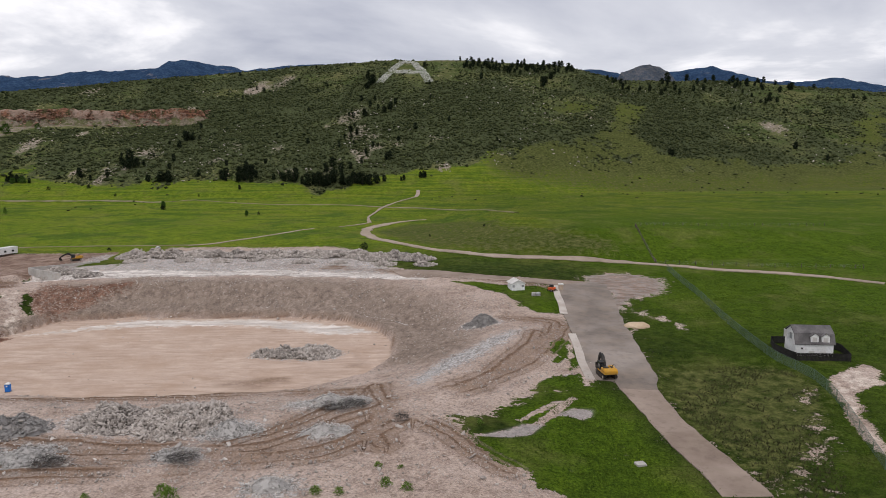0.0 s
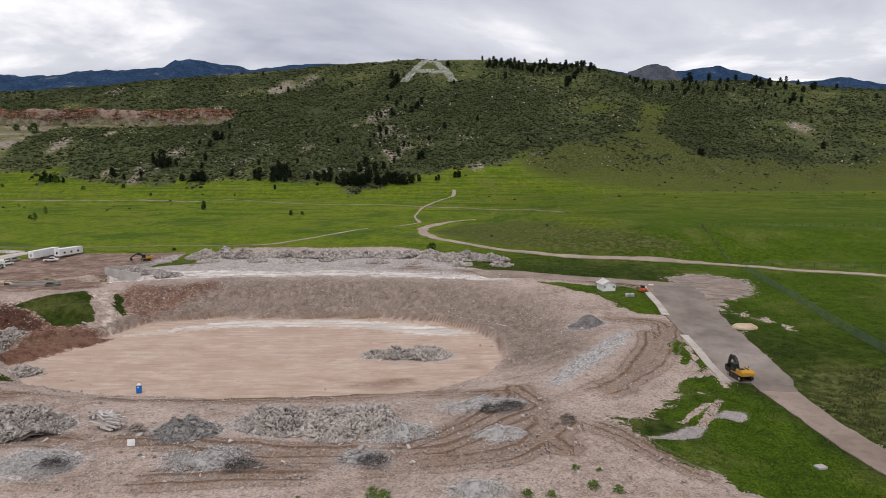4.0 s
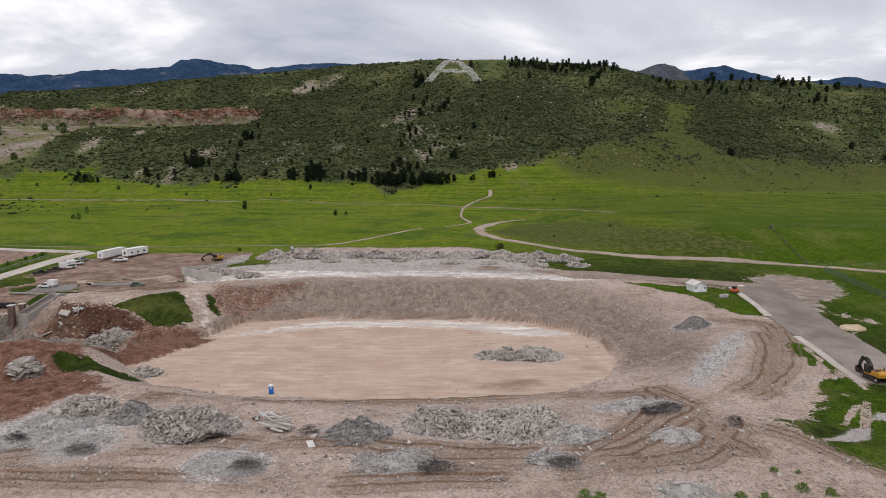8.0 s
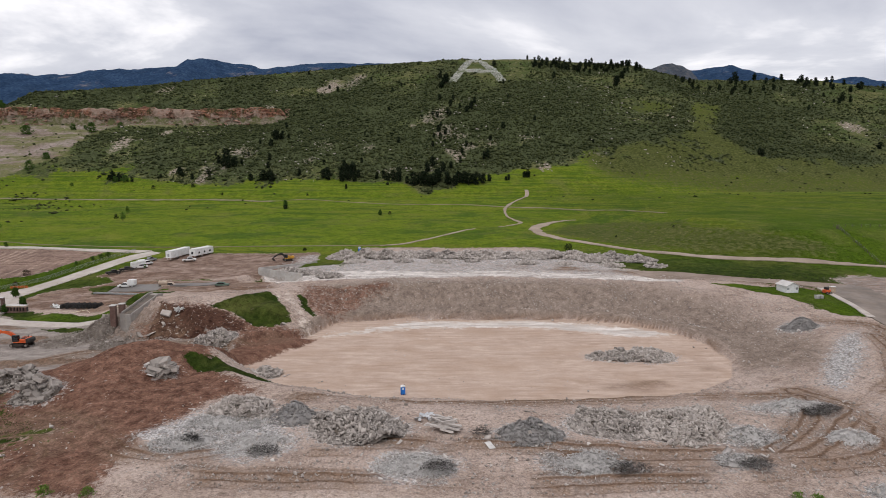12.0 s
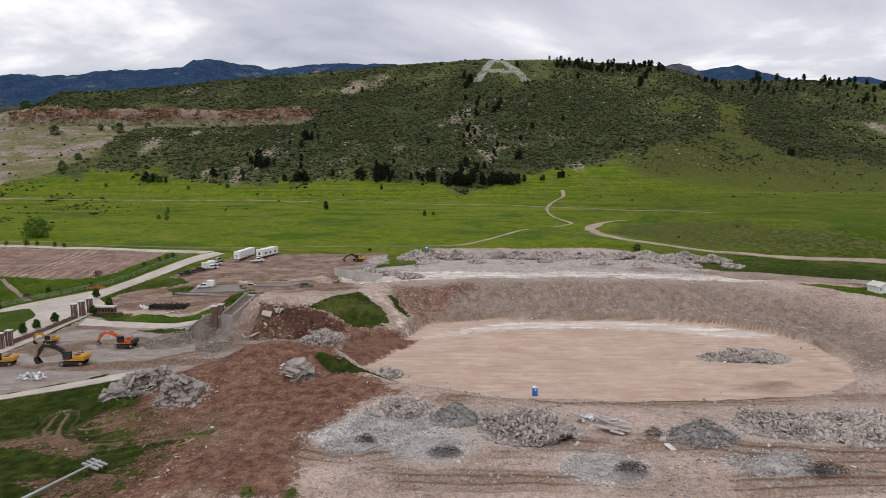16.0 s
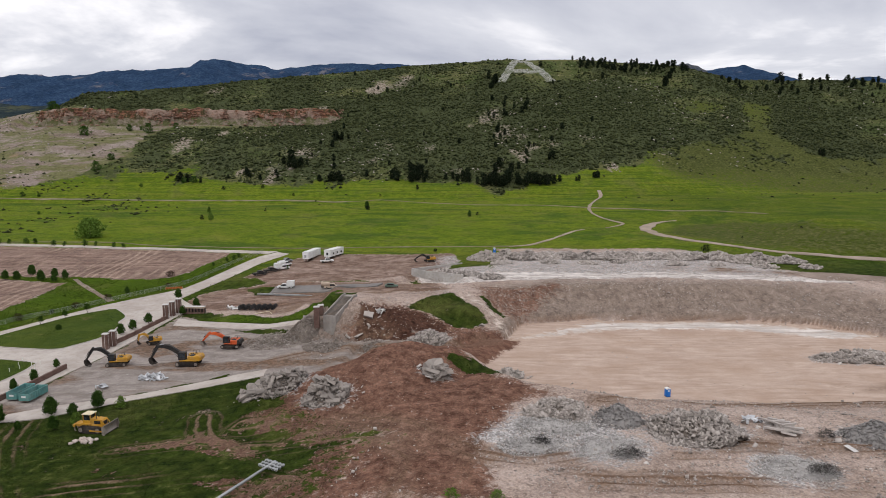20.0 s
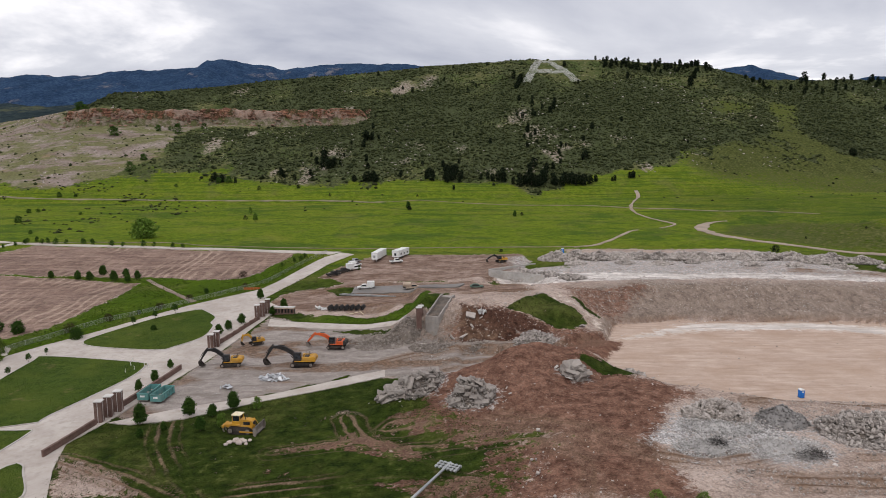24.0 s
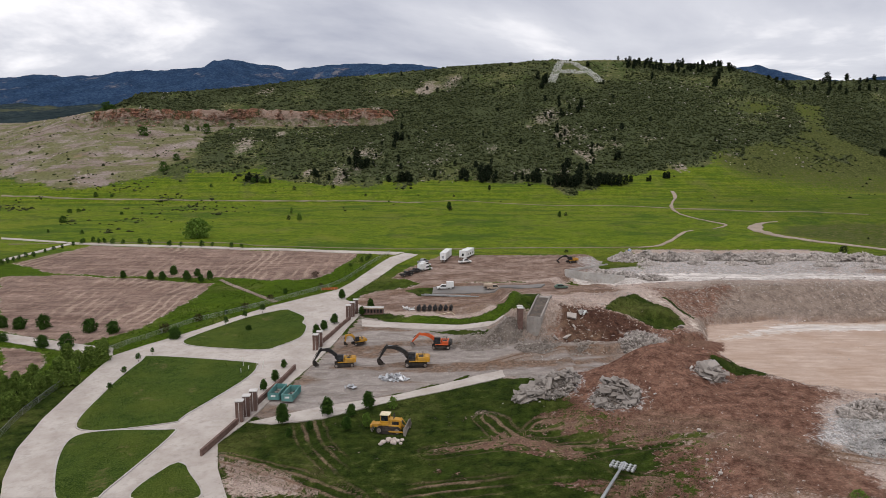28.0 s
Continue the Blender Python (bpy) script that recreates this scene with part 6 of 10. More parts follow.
def ledge():
    """A broken face of layered rock over a slope of pale scree."""
    x = np.arange(-616, -257, 0.9)
    lip = brow(x)
    low, high = height(x, lip - 7), np.maximum(height(x, lip + 9), height(x, lip - 7) + 3.6 + 4.5 * fbm(x, 0 * x, 34, 4, 8))
    fade = smooth(-618, -608, x) * (1 - smooth(-275, -258, x))
    rows, layer = [], []
    for k, (out, up) in enumerate(((-9, -0.2), (-6.5, 0.08), (-4.2, 0.22), (-2.6, 0.36), (-1.2, 0.44), (-0.9, 0.56), (-0.3, 0.62), (-0.4, 0.76), (0.5, 0.82), (0.4, 0.95), (1.6, 1.04), (5, 1.05), (11, 0.9))):
        jag = 2.6 * fbm(x, 0 * x + 13 * k, 9, 3, 300 + k) + 1.2 * fbm(x, 0 * x, 3, 2, 320)
        top = up + 0.22 * fbm(x, 0 * x + 5 * k, 12, 3, 340) * (0.2 < up)
        rows.append(np.stack([x, lip + out + jag * (k > 0), low + (high - low) * top * fade - 1.0 * (1 - fade)], -1))
        layer.append(np.full(len(x), 0.0 if up < 0.3 else min(1.1, (up - 0.35) * 3.4)))
    v = np.stack(rows)
    n, m = v.shape[:2]
    i = np.arange(n * m).reshape(n, m)
    quads = np.stack([i[:-1, :-1], i[:-1, 1:], i[1:, 1:], i[1:, :-1]], -1).reshape(-1, 4)
    mesh = mesh_from("rock_ledge", v, quads, ledge_material())
    mesh.attributes.new("layer", "FLOAT", "POINT").data.foreach_set("value", np.concatenate(layer).astype(np.float32))
    return tagged(new("rock_ledge", mesh), "red layered rock ledge above pale scree on the hillside", "cliff", kind="structure")


ledge()


# ---- mountains behind the hill, distance haze put into their blue tones ----
def hazed_mountain(name, low, high, bare):
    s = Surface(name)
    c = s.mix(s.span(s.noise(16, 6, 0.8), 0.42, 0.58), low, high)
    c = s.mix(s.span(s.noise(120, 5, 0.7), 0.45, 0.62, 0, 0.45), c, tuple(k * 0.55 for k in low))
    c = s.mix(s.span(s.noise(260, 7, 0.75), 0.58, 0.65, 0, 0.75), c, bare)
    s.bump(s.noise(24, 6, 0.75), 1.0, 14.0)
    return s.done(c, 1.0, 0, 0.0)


def mountains(name, skyline, y, front, rough, material, label, seed):
    """A ridge whose upper edge follows a skyline, falling away in front and behind."""
    px, pz = [p[0] for p in skyline], [p[1] for p in skyline]
    xs = np.linspace(px[0], px[-1], 420)
    vs = np.concatenate([np.linspace(0, 1, 26), [1.06, 1.15]])
    x, v = np.meshgrid(xs, vs)
    yy = y - front * (1 - v) + 0.12 * front * fbm(x, v * front, 700, 3, seed)
    top = np.interp(x, px, pz)
    top = top + rough * 0.25 * fbm(x, x * 0, 60, 3, seed + 3)
    down = np.clip(v, 0, 1) ** 0.85
    z = 20 + (top - 20) * down + rough * fbm(x, yy, 380, 4, seed + 5) * np.clip(1 - v, 0, 1) * 2.2
    z = np.where(v > 1, top - (v - 1) * 900, z)
    n, m = x.shape
    i = np.arange(n * m).reshape(n, m)
    quads = np.stack([i[:-1, :-1], i[:-1, 1:], i[1:, 1:], i[1:, :-1]], -1).reshape(-1, 4)
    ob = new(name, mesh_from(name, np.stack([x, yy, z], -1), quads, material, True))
    return tagged(ob, label, "mountain", kind="structure")


# the bluish base colours carry the haze of the distance
mountains("backdrop_1", RIDGE_WEST, 4500, 1500, 60, hazed_mountain("far_forest", (0.019, 0.040, 0.090), (0.046, 0.082, 0.140), (0.20, 0.180, 0.185)), "distant forested mountain range with a bald summit, blue with haze", 61)
mountains("backdrop_2", RIDGE_ROCK, 3450, 500, 40, hazed_mountain("rocky_knob", (0.055, 0.072, 0.098), (0.12, 0.12, 0.128), (0.22, 0.20, 0.18)), "grey rocky knob behind the ridge", 71)
mountains("backdrop_3", RIDGE_NEAR, 2100, 900, 30, hazed_mountain("near_forest", (0.024, 0.036, 0.044), (0.050, 0.068, 0.066), (0.10, 0.105, 0.06)), "dark wooded foothills beyond the dam", 81)
# ---- shrubs, tufts and stones: what nobody could count ----
def turned(rng, n, flat=0.0):
    """Random turns as n matrices; flat keeps things nearly level."""
    a, b, c = rng.uniform(0, 2 * math.pi, n), rng.normal(0, 1, n) * (1 - flat) * 1.5, rng.normal(0, 1, n) * (1 - flat) * 1.5
    ca, sa, cb, sb, cc, sc = np.cos(a), np.sin(a), np.cos(b), np.sin(b), np.cos(c), np.sin(c)
    o, i = np.zeros(n), np.ones(n)
    rz = np.stack([ca, -sa, o, sa, ca, o, o, o, i], -1).reshape(n, 3, 3)
    ry = np.stack([cb, o, sb, o, i, o, -sb, o, cb], -1).reshape(n, 3, 3)
    rx = np.stack([i, o, o, o, cc, -sc, o, sc, cc], -1).reshape(n, 3, 3)
    return rz @ ry @ rx


def sown(name, shapes, faces, rng, places, sizes, material, flat=0.0, squash=(1, 1, 1)):
    """One mesh of many copies of a few small shapes, each turned and scaled."""
    n = len(places)
    pick = rng.integers(0, len(shapes), n)
    base = np.array(shapes)[pick]
    stretchy = np.array(squash) * rng.uniform(0.75, 1.25, (n, 3))
    v = base * sizes[:, None, None] * stretchy[:, None, :]
    v = np.einsum("nij,nkj->nki", turned(rng, n, flat), v) + places[:, None, :]
    k = base.shape[1]
    f = np.array(faces)[None] + (np.arange(n) * k)[:, None, None]
    return mesh_from(name, v.reshape(-1, 3), f.reshape(-1, len(faces[0])), material)


def clump_shapes(rng, count, wobble):
    """Low, lumpy eight-sided clumps for things seen from far off."""
    v = np.array([(1, 0, 0), (-1, 0, 0), (0, 1, 0), (0, -1, 0), (0, 0, 1), (0, 0, -1)], float)
    f = [(0, 2, 4), (2, 1, 4), (1, 3, 4), (3, 0, 4), (2, 0, 5), (1, 2, 5), (3, 1, 5), (0, 3, 5)]
    return [v * (1.15 + wobble * rng.uniform(-1, 1, (6, 1))) + 0.15 * rng.uniform(-1, 1, (6, 3)) for _ in range(count)], f


def block_shapes(rng, count):
    """Broken, angular pieces: skewed boxes with chipped corners."""
    f = [(0, 1, 3, 2), (4, 6, 7, 5), (0, 4, 5, 1), (2, 3, 7, 6), (0, 2, 6, 4), (1, 5, 7, 3)]
    v = np.array([(a, b, c) for a in (-0.5, 0.5) for b in (-0.5, 0.5) for c in (-0.5, 0.5)], float)
    return [v * rng.uniform((0.8, 0.5, 0.16), (1.5, 1.0, 0.46)) + rng.uniform(-0.11, 0.11, (8, 3)) for _ in range(count)], f


def tuft_shapes(rng, count, blades=4):
    """A few pointed blades from one root."""
    out, f = [], []
    for _ in range(count):
        v = []
        for k in range(blades):
            a = rng.uniform(0, 2 * math.pi)
            d = np.array([math.cos(a), math.sin(a), 0])
            s = np.array([-d[1], d[0], 0]) * 0.14
            r = d * rng.uniform(0, 0.2)
            v += [r - s, r + s, r + d * rng.uniform(0.15, 0.6) + np.array([0, 0, rng.uniform(0.6, 1.1)])]
        out.append(np.array(v))
    f = [(3 * k, 3 * k + 1, 3 * k + 2) for k in range(blades)]
    return out, f


def leafy(name, low, high, rough=0.9, relief=True):
    s = Surface(name)
    c = s.mix(s.island(), low, high)
    if relief:
        c = s.mix(s.span(s.noise(0.7, 4, 0.7, s.place()), 0.4, 0.7, 0, 0.6), c, tuple(k * 0.45 for k in low))
        s.bump(s.noise(0.35, 4, 0.8, s.place()), 1.0, 0.3)
    return s.done(c, rough, 0, 0.04)


DARK_TUFT = leafy("dark_grass_tuft", (0.014, 0.026, 0.005), (0.050, 0.070, 0.013), relief=False)
SHRUB = leafy("hill_shrub", (0.019, 0.026, 0.011), (0.076, 0.087, 0.035))
TUFT = leafy("grass_tuft", (0.028, 0.056, 0.008), (0.084, 0.122, 0.018), relief=False)
WEED = leafy("dry_weed", (0.030, 0.038, 0.014), (0.095, 0.090, 0.045), relief=False)
STONE = plain("scattered_stone", (0.18, 0.15, 0.13), (0.38, 0.34, 0.31), 0.4, 0.92, 0, 0.4, 0.03, vary=0.7)


def hill_shrubs():
    rng = np.random.default_rng(11)
    x, y = rng.uniform(-780, 640, 330000), rng.uniform(535, 950, 330000)
    scrub, thick, stony, cliff, letter, swath = hillside(x, y)
    chance = scrub * np.clip(thick * 0.62 + 0.45 * fbm(x, y, 22, 3, 91) + 0.12, 0.012, 0.95) * (1 - 0.92 * letter)
    # only where the walk looks: the view opens with distance
    seen = (x > -205 - 0.69 * y) & (x < 8 + 0.67 * y)
    keep = (rng.uniform(0, 1, len(x)) < chance) & seen
    x, y = x[keep][:66000], y[keep][:66000]
    size = rng.uniform(0.3, 0.85, len(x)) * rng.choice([1, 1, 1, 1, 1, 1, 1, 1, 1.7, 2.3], len(x))
    shapes, f = clump_shapes(rng, 8, 0.3)
    p = np.stack([x, y, height(x, y) + 0.25 * size], -1)
    return tagged(new("hillside_shrubs", sown("hillside_shrubs", shapes, f, rng, p, size, SHRUB, 0.9, (1.15, 1.15, 0.8))), "dark sage and mahogany shrubs covering the hillside", "shrubs", kind="stuff")


hill_shrubs()


def stony_patches():
    rng = np.random.default_rng(12)
    x, y = rng.uniform(-700, 560, 60000), rng.uniform(545, 930, 60000)
    scrub, thick, stony, cliff, letter, swath = hillside(x, y)
    chance = 0.035 * scrub * smooth(0.02, 0.25, fbm(x, y, 60, 3, 95)) * 3 + 0.34 * np.clip(stony, 0, 1) + 0.05 * cliff
    chance = chance * (fbm(x, y, 18, 3, 97) > -0.05) * (1 - letter)
    keep = rng.uniform(0, 1, len(x)) < chance
    x, y = x[keep][:9000], y[keep][:9000]
    shapes, f = block_shapes(rng, 6)
    size = rng.uniform(0.6, 2.3, len(x)) * rng.uniform(0.6, 1, len(x))
    p = np.stack([x, y, height(x, y) + 0.1 * size], -1)
    return tagged(new("hillside_rocks", sown("hillside_rocks", shapes, f, rng, p, size, STONE, 0.7)), "pale rocks strewn over the hillside", "rocks", kind="stuff")


stony_patches()
WHITEWASH = plain("whitewashed_rock", (0.30, 0.30, 0.275), (0.46, 0.46, 0.42), 0.9, 0.95, 0, 0.4, 0.05, vary=0.5)


def hill_letter():
    """The big letter laid out in whitewashed rocks."""
    rng = np.random.default_rng(14)
    x, y = rng.uniform(-90, -4, 9000), rng.uniform(845, 940, 9000)
    keep = (hillside(x, y)[4] > 0.5) & (rng.uniform(0, 1, 9000) < np.clip(0.5 + 1.4 * fbm(x, y, 7, 3, 98), 0.05, 1))
    x, y = x[keep], y[keep]
    shapes, f = block_shapes(rng, 6)
    size = rng.uniform(0.7, 1.7, len(x))
    p = np.stack([x, y, height(x, y) + 0.2 * size], -1)
    return tagged(new("hillside_letter", sown("hillside_letter", shapes, f, rng, p, size, WHITEWASH, 0.7)), "big letter A laid out in whitewashed rocks on the hillside", "rocks", kind="stuff")


hill_letter()
RED_ROCK = plain("red_sandstone", (0.17, 0.082, 0.054), (0.34, 0.215, 0.165), 1.5, 0.95, 0, 0.6, 0.2, vary=0.7)


def ledge_blocks():
    """Broken blocks of red rock along the ledge and below it."""
    rng = np.random.default_rng(15)
    n = 1500
    x = rng.uniform(-614, -262, n)
    d = rng.normal(-1.0, 2.2, n) - 6 * (rng.uniform(0, 1, n) < 0.12)
    y = brow(x) + d
    keep = fbm(x, 0 * x, 26, 3, 99) > -0.18
    x, y, d = x[keep], y[keep], d[keep]
    low, high = height(x, brow(x) - 7), height(x, brow(x) + 9)
    z = low + np.clip((d + 6) / 8, 0, 1) * np.maximum(high - low, 4.0)
    shapes, f = block_shapes(rng, 8)
    size = 0.6 + rng.exponential(0.6, len(x))
    return tagged(new("ledge_blocks", sown("ledge_blocks", shapes, f, rng, np.stack([x, y, z], -1), np.minimum(size, 3.6), RED_ROCK, 0.85, (1.3, 1, 1.2))), "broken red sandstone blocks along the hillside ledge", "rocks", kind="stuff")


ledge_blocks()


def site_stones():
    rng = np.random.default_rng(13)
    n = 120000
    x, y = rng.uniform(-180, 34, n), rng.uniform(80, 235, n)
    far = np.clip((150 - y) / 70, 0.4, 1)
    bare = np.maximum(inside(x, y, SITE_RIGHT), inside(x, y, SITE_LEFT)) * (1 - 0.985 * inside(x, y, PIT, 2)) * (1 - 0.965 * inside(x, y, RED_MOUND, 5))
    for o in (GRASS_BANK, GRASS_BANK_S, GRASS_RAMP, GRASS_STAIR, GRASS_EAST, GRASS_EAST_B, GRASS_EAST_C, GRASS_EAST_F, GRASS_SHED):
        bare = bare * (1 - inside(x, y, o, 1))
    keep = rng.uniform(0, 1, n) < bare * far * (0.35 + 0.9 * (fbm(x, y, 9, 3, 101) > 0.05))
    x, y = x[keep][:46000], y[keep][:46000]
    size = 0.10 + 0.12 * rng.exponential(0.7, len(x))
    shapes, f = block_shapes(rng, 6)
    p = np.stack([x, y, height(x, y) + 0.12 * size], -1)
    p[:, 2] += 0.45 * fbm(x, y, 5, 3, 51) + 0.5 * fbm(x, y, 17, 2, 53)
    return tagged(new("site_stones", sown("site_stones", shapes, f, rng, p, np.minimum(size, 0.9), STONE, 0.5, (1, 1, 1.4))), "small pale stones and concrete crumbs over the dirt", "stones", kind="stuff")


site_stones()


def tufts(name, box, n, outlines, material, low, high, label, seed, avoid=(), gap=0.0):
    rng = np.random.default_rng(seed)
    x, y = rng.uniform(box[0], box[1], n), rng.uniform(box[2], box[3], n)
    m = np.ones(n) if outlines is None else np.zeros(n)
    for o in outlines or ():
        m = np.maximum(m, inside(x, y, o, 0.8))
    for o in avoid:
        m = m * (1 - inside(x, y, o, 0.6))
    m = m * (fbm(x, y, 7, 3, seed + 1) > gap)
    keep = rng.uniform(0, 1, n) < m
    x, y = x[keep], y[keep]
    shapes, f = tuft_shapes(rng, 6)
    size = rng.uniform(low, high, len(x))
    p = np.stack([x, y, height(x, y) - 0.05], -1)
    return tagged(new(name, sown(name, shapes, f, rng, p, size, material, 0.85)), label, "grass", kind="stuff")


NO_GRASS = (SITE_RIGHT, ASPHALT_LOT, BARE_PATH, ACCESS_ROAD, DIRT_APRON, PUDDLE, PUDDLE_B)
tufts("grass_tufts_east", (20, 112, 82, 235), 60000, None, TUFT, 0.12, 0.34, "rough green grass beside the asphalt lot", 21, NO_GRASS + (SCRUB_FIELD, BARE_B), -0.6)
tufts("grass_tufts_bank", (0, 46, 82, 160), 26000, (GRASS_EAST, GRASS_EAST_B, GRASS_EAST_C, GRASS_EAST_F), TUFT, 0.12, 0.34, "bright grass growing over the site's edge", 23, (ASPHALT_LOT, PUDDLE, PUDDLE_B), -0.15)
tufts("dry_weeds", (40, 84, 84, 150), 16000, (SCRUB_FIELD, BARE_B), WEED, 0.2, 0.55, "dry brown weeds in the fenced field", 25, (ASPHALT_LOT,), -0.1)
tufts("grass_tufts_west", (-240, -158, 82, 152), 45000, None, DARK_TUFT, 0.12, 0.3, "churned grass beside the excavator yard", 27, (SITE_LEFT, PATH_SOUTH, PAVING, FOREDIRT, PLAZA), -0.35)
tufts("grass_tufts_banks", (-175, -110, 125, 225), 20000, (GRASS_BANK, GRASS_BANK_S, GRASS_RAMP), DARK_TUFT, 0.2, 0.4, "bright grass on the remaining bank", 29, (), -0.3)


def meadow_shrubs():
    """Low dark shrubs along the foot of the hill, in its grassy swathes and over the left meadow."""
    rng = np.random.default_rng(33)
    n = 60000
    x, y = rng.uniform(-640, 470, n), rng.uniform(330, 860, n)
    scrub, thick, stony, cliff, letter, swath = hillside(x, y)
    low = smooth(-0.12, 0.2, fbm(x, y, 34, 3, 92))
    west = smooth(-330, -440, x) * smooth(350, 420, y) * (1 - smooth(560, 590, y))
    chance = low * (0.03 * (1 - scrub) * smooth(470, 540, y) + 0.7 * west * smooth(-0.05, 0.2, fbm(x, y, 22, 3, 94)) + 0.22 * swath + 0.10 * cliff * smooth(0.0, 0.2, fbm(x, y, 24, 3, 96)))
    seen = (x > -205 - 0.69 * y) & (x < 8 + 0.67 * y)
    keep = (rng.uniform(0, 1, n) < chance) & seen
    x, y = x[keep][:9000], y[keep][:9000]
    size = rng.uniform(0.35, 1.1, len(x)) * (1 + 0.5 * (rng.uniform(0, 1, len(x)) < 0.12))
    shapes, f = clump_shapes(rng, 8, 0.3)
    p = np.stack([x, y, height(x, y) + 0.2 * size], -1)
    return tagged(new("meadow_shrubs", sown("meadow_shrubs", shapes, f, rng, p, size, SHRUB, 0.9, (1.3, 1.3, 0.7))), "low dark shrubs scattered over meadow and quarry slope", "shrubs", kind="stuff")


meadow_shrubs()


def lawn_grass():
    """Uneven tufts over the mown islands and their edges."""
    rng = np.random.default_rng(35)
    n = 80000
    x, y = rng.uniform(-330, -225, n), rng.uniform(80, 225, n)
    m = np.zeros(n)
    for o in (LAWN_A, LAWN_B, LAWN_C, LAWN_D):
        m = np.maximum(m, away(x, y, o) < -0.1)
    keep = rng.uniform(0, 1, n) < m * np.clip(0.55 + 1.6 * fbm(x, y, 6, 4, 36), 0, 1)
    x, y = x[keep], y[keep]
    shapes, f = tuft_shapes(rng, 6)
    p = np.stack([x, y, height(x, y) + 0.14], -1)
    return tagged(new("lawn_grass", sown("lawn_grass", shapes, f, rng, p, rng.uniform(0.14, 0.30, len(x)), TUFT, 0.85)), "uneven green grass on the lawn islands", "grass", kind="stuff")


lawn_grass()

tufts("verge_weeds", (-330, -225, 150, 300), 26000, None, TUFT, 0.25, 0.6, "rough bright weeds in the verge beside the old lots", 37, (FIELD_A, FIELD_B, FIELD_C, PAVING, LAWN_A, LAWN_B, LAWN_C, SERVICE_ROAD, BROWN_LOT, PLAZA, STAGING, FAR_ROAD), -0.1)
# ---- rubble piles ----
# dust of the mounds, darkened for the shade in gaps between pieces
GAP_DUST = plain("rubble_dust", (0.12, 0.10, 0.085), (0.24, 0.21, 0.185), 0.7, 0.95, 0, 0.7, 0.12, dirt=0.4)
PALE_CRUSH = plain("pale_crushed_concrete", (0.28, 0.265, 0.252), (0.46, 0.44, 0.42), 0.4, 0.92, 0, 0.5, 0.05, vary=0.6)
DIRTY_CRUSH = plain("dirty_crushed_concrete", (0.145, 0.118, 0.098), (0.30, 0.262, 0.23), 0.4, 0.92, 0, 0.5, 0.05, vary=0.6)
chunk_rng = np.random.default_rng(41)


def chunk_meshes(name, count, material, flat):
    """Single broken pieces of concrete with chipped, bevelled edges, about one metre across."""
    made = []
    for k in range(count):
        bm = bmesh.new()
        bmesh.ops.create_cube(bm, size=1.0)
        size = chunk_rng.uniform((0.8, 0.55, flat * 0.7), (1.25, 1.0, flat * 1.3))
        for v in bm.verts:
            v.co = Vector([c * s for c, s in zip(v.co, size)]) + Vector(chunk_rng.uniform(-0.1, 0.1, 3))
        bmesh.ops.bevel(bm, geom=bm.edges[:], offset=0.025, segments=1, affect="EDGES", clamp_overlap=True)
        mesh = bpy.data.meshes.new(name)
        bm.to_mesh(mesh)
        bm.free()
        mesh.materials.append(material)
        made.append(mesh)
    return made


SLAB_CONCRETE = plain("dusty_slab_concrete", (0.115, 0.098, 0.088), (0.33, 0.298, 0.270), 0.5, 0.92, 0, 0.6, 0.05, vary=0.7, dirt=0.6)
DUSTY_CONCRETE = plain("dusty_broken_concrete", (0.215, 0.188, 0.168), (0.42, 0.380, 0.348), 0.4, 0.92, 0, 0.6, 0.05, vary=0.7, dirt=0.6)
CHUNKS = chunk_meshes("concrete_chunk", 10, DUSTY_CONCRETE, 0.20)
SLABS = chunk_meshes("concrete_slab", 6, SLAB_CONCRETE, 0.26)
PILE_KINDS = {
    "coarse": (CHUNKS, (0.6, 1.6), 40, DUSTY_CONCRETE, (0.14, 0.74), 150, "heap of broken grey concrete chunks on the dirt", 1.7),
    "dark": (CHUNKS, (0.5, 0.8), 3, DARK_RUBBLE, (0.10, 0.32), 130, "heap of dark crushed rubble on the dirt", 1.7),
    "fine": (CHUNKS, (0.4, 0.7), 4, PALE_CRUSH, (0.07, 0.24), 150, "low spread of pale crushed concrete on the dirt", 0.8),
    "dirty": (CHUNKS, (0.5, 1.0), 6, DIRTY_CRUSH, (0.08, 0.36), 95, "dirty spread of broken concrete below the stairs", 0.8),
    "slab": (SLABS, (0.6, 2.3), 84, SLAB_CONCRETE, (0.15, 0.7), 80, "heap of large tilted concrete slabs and beams", 1.8),
    "rim": (CHUNKS, (0.7, 1.7), 14, DUSTY_CONCRETE, (0.2, 0.9), 60, "ridge of broken concrete along the stadium rim", 1.0),
}


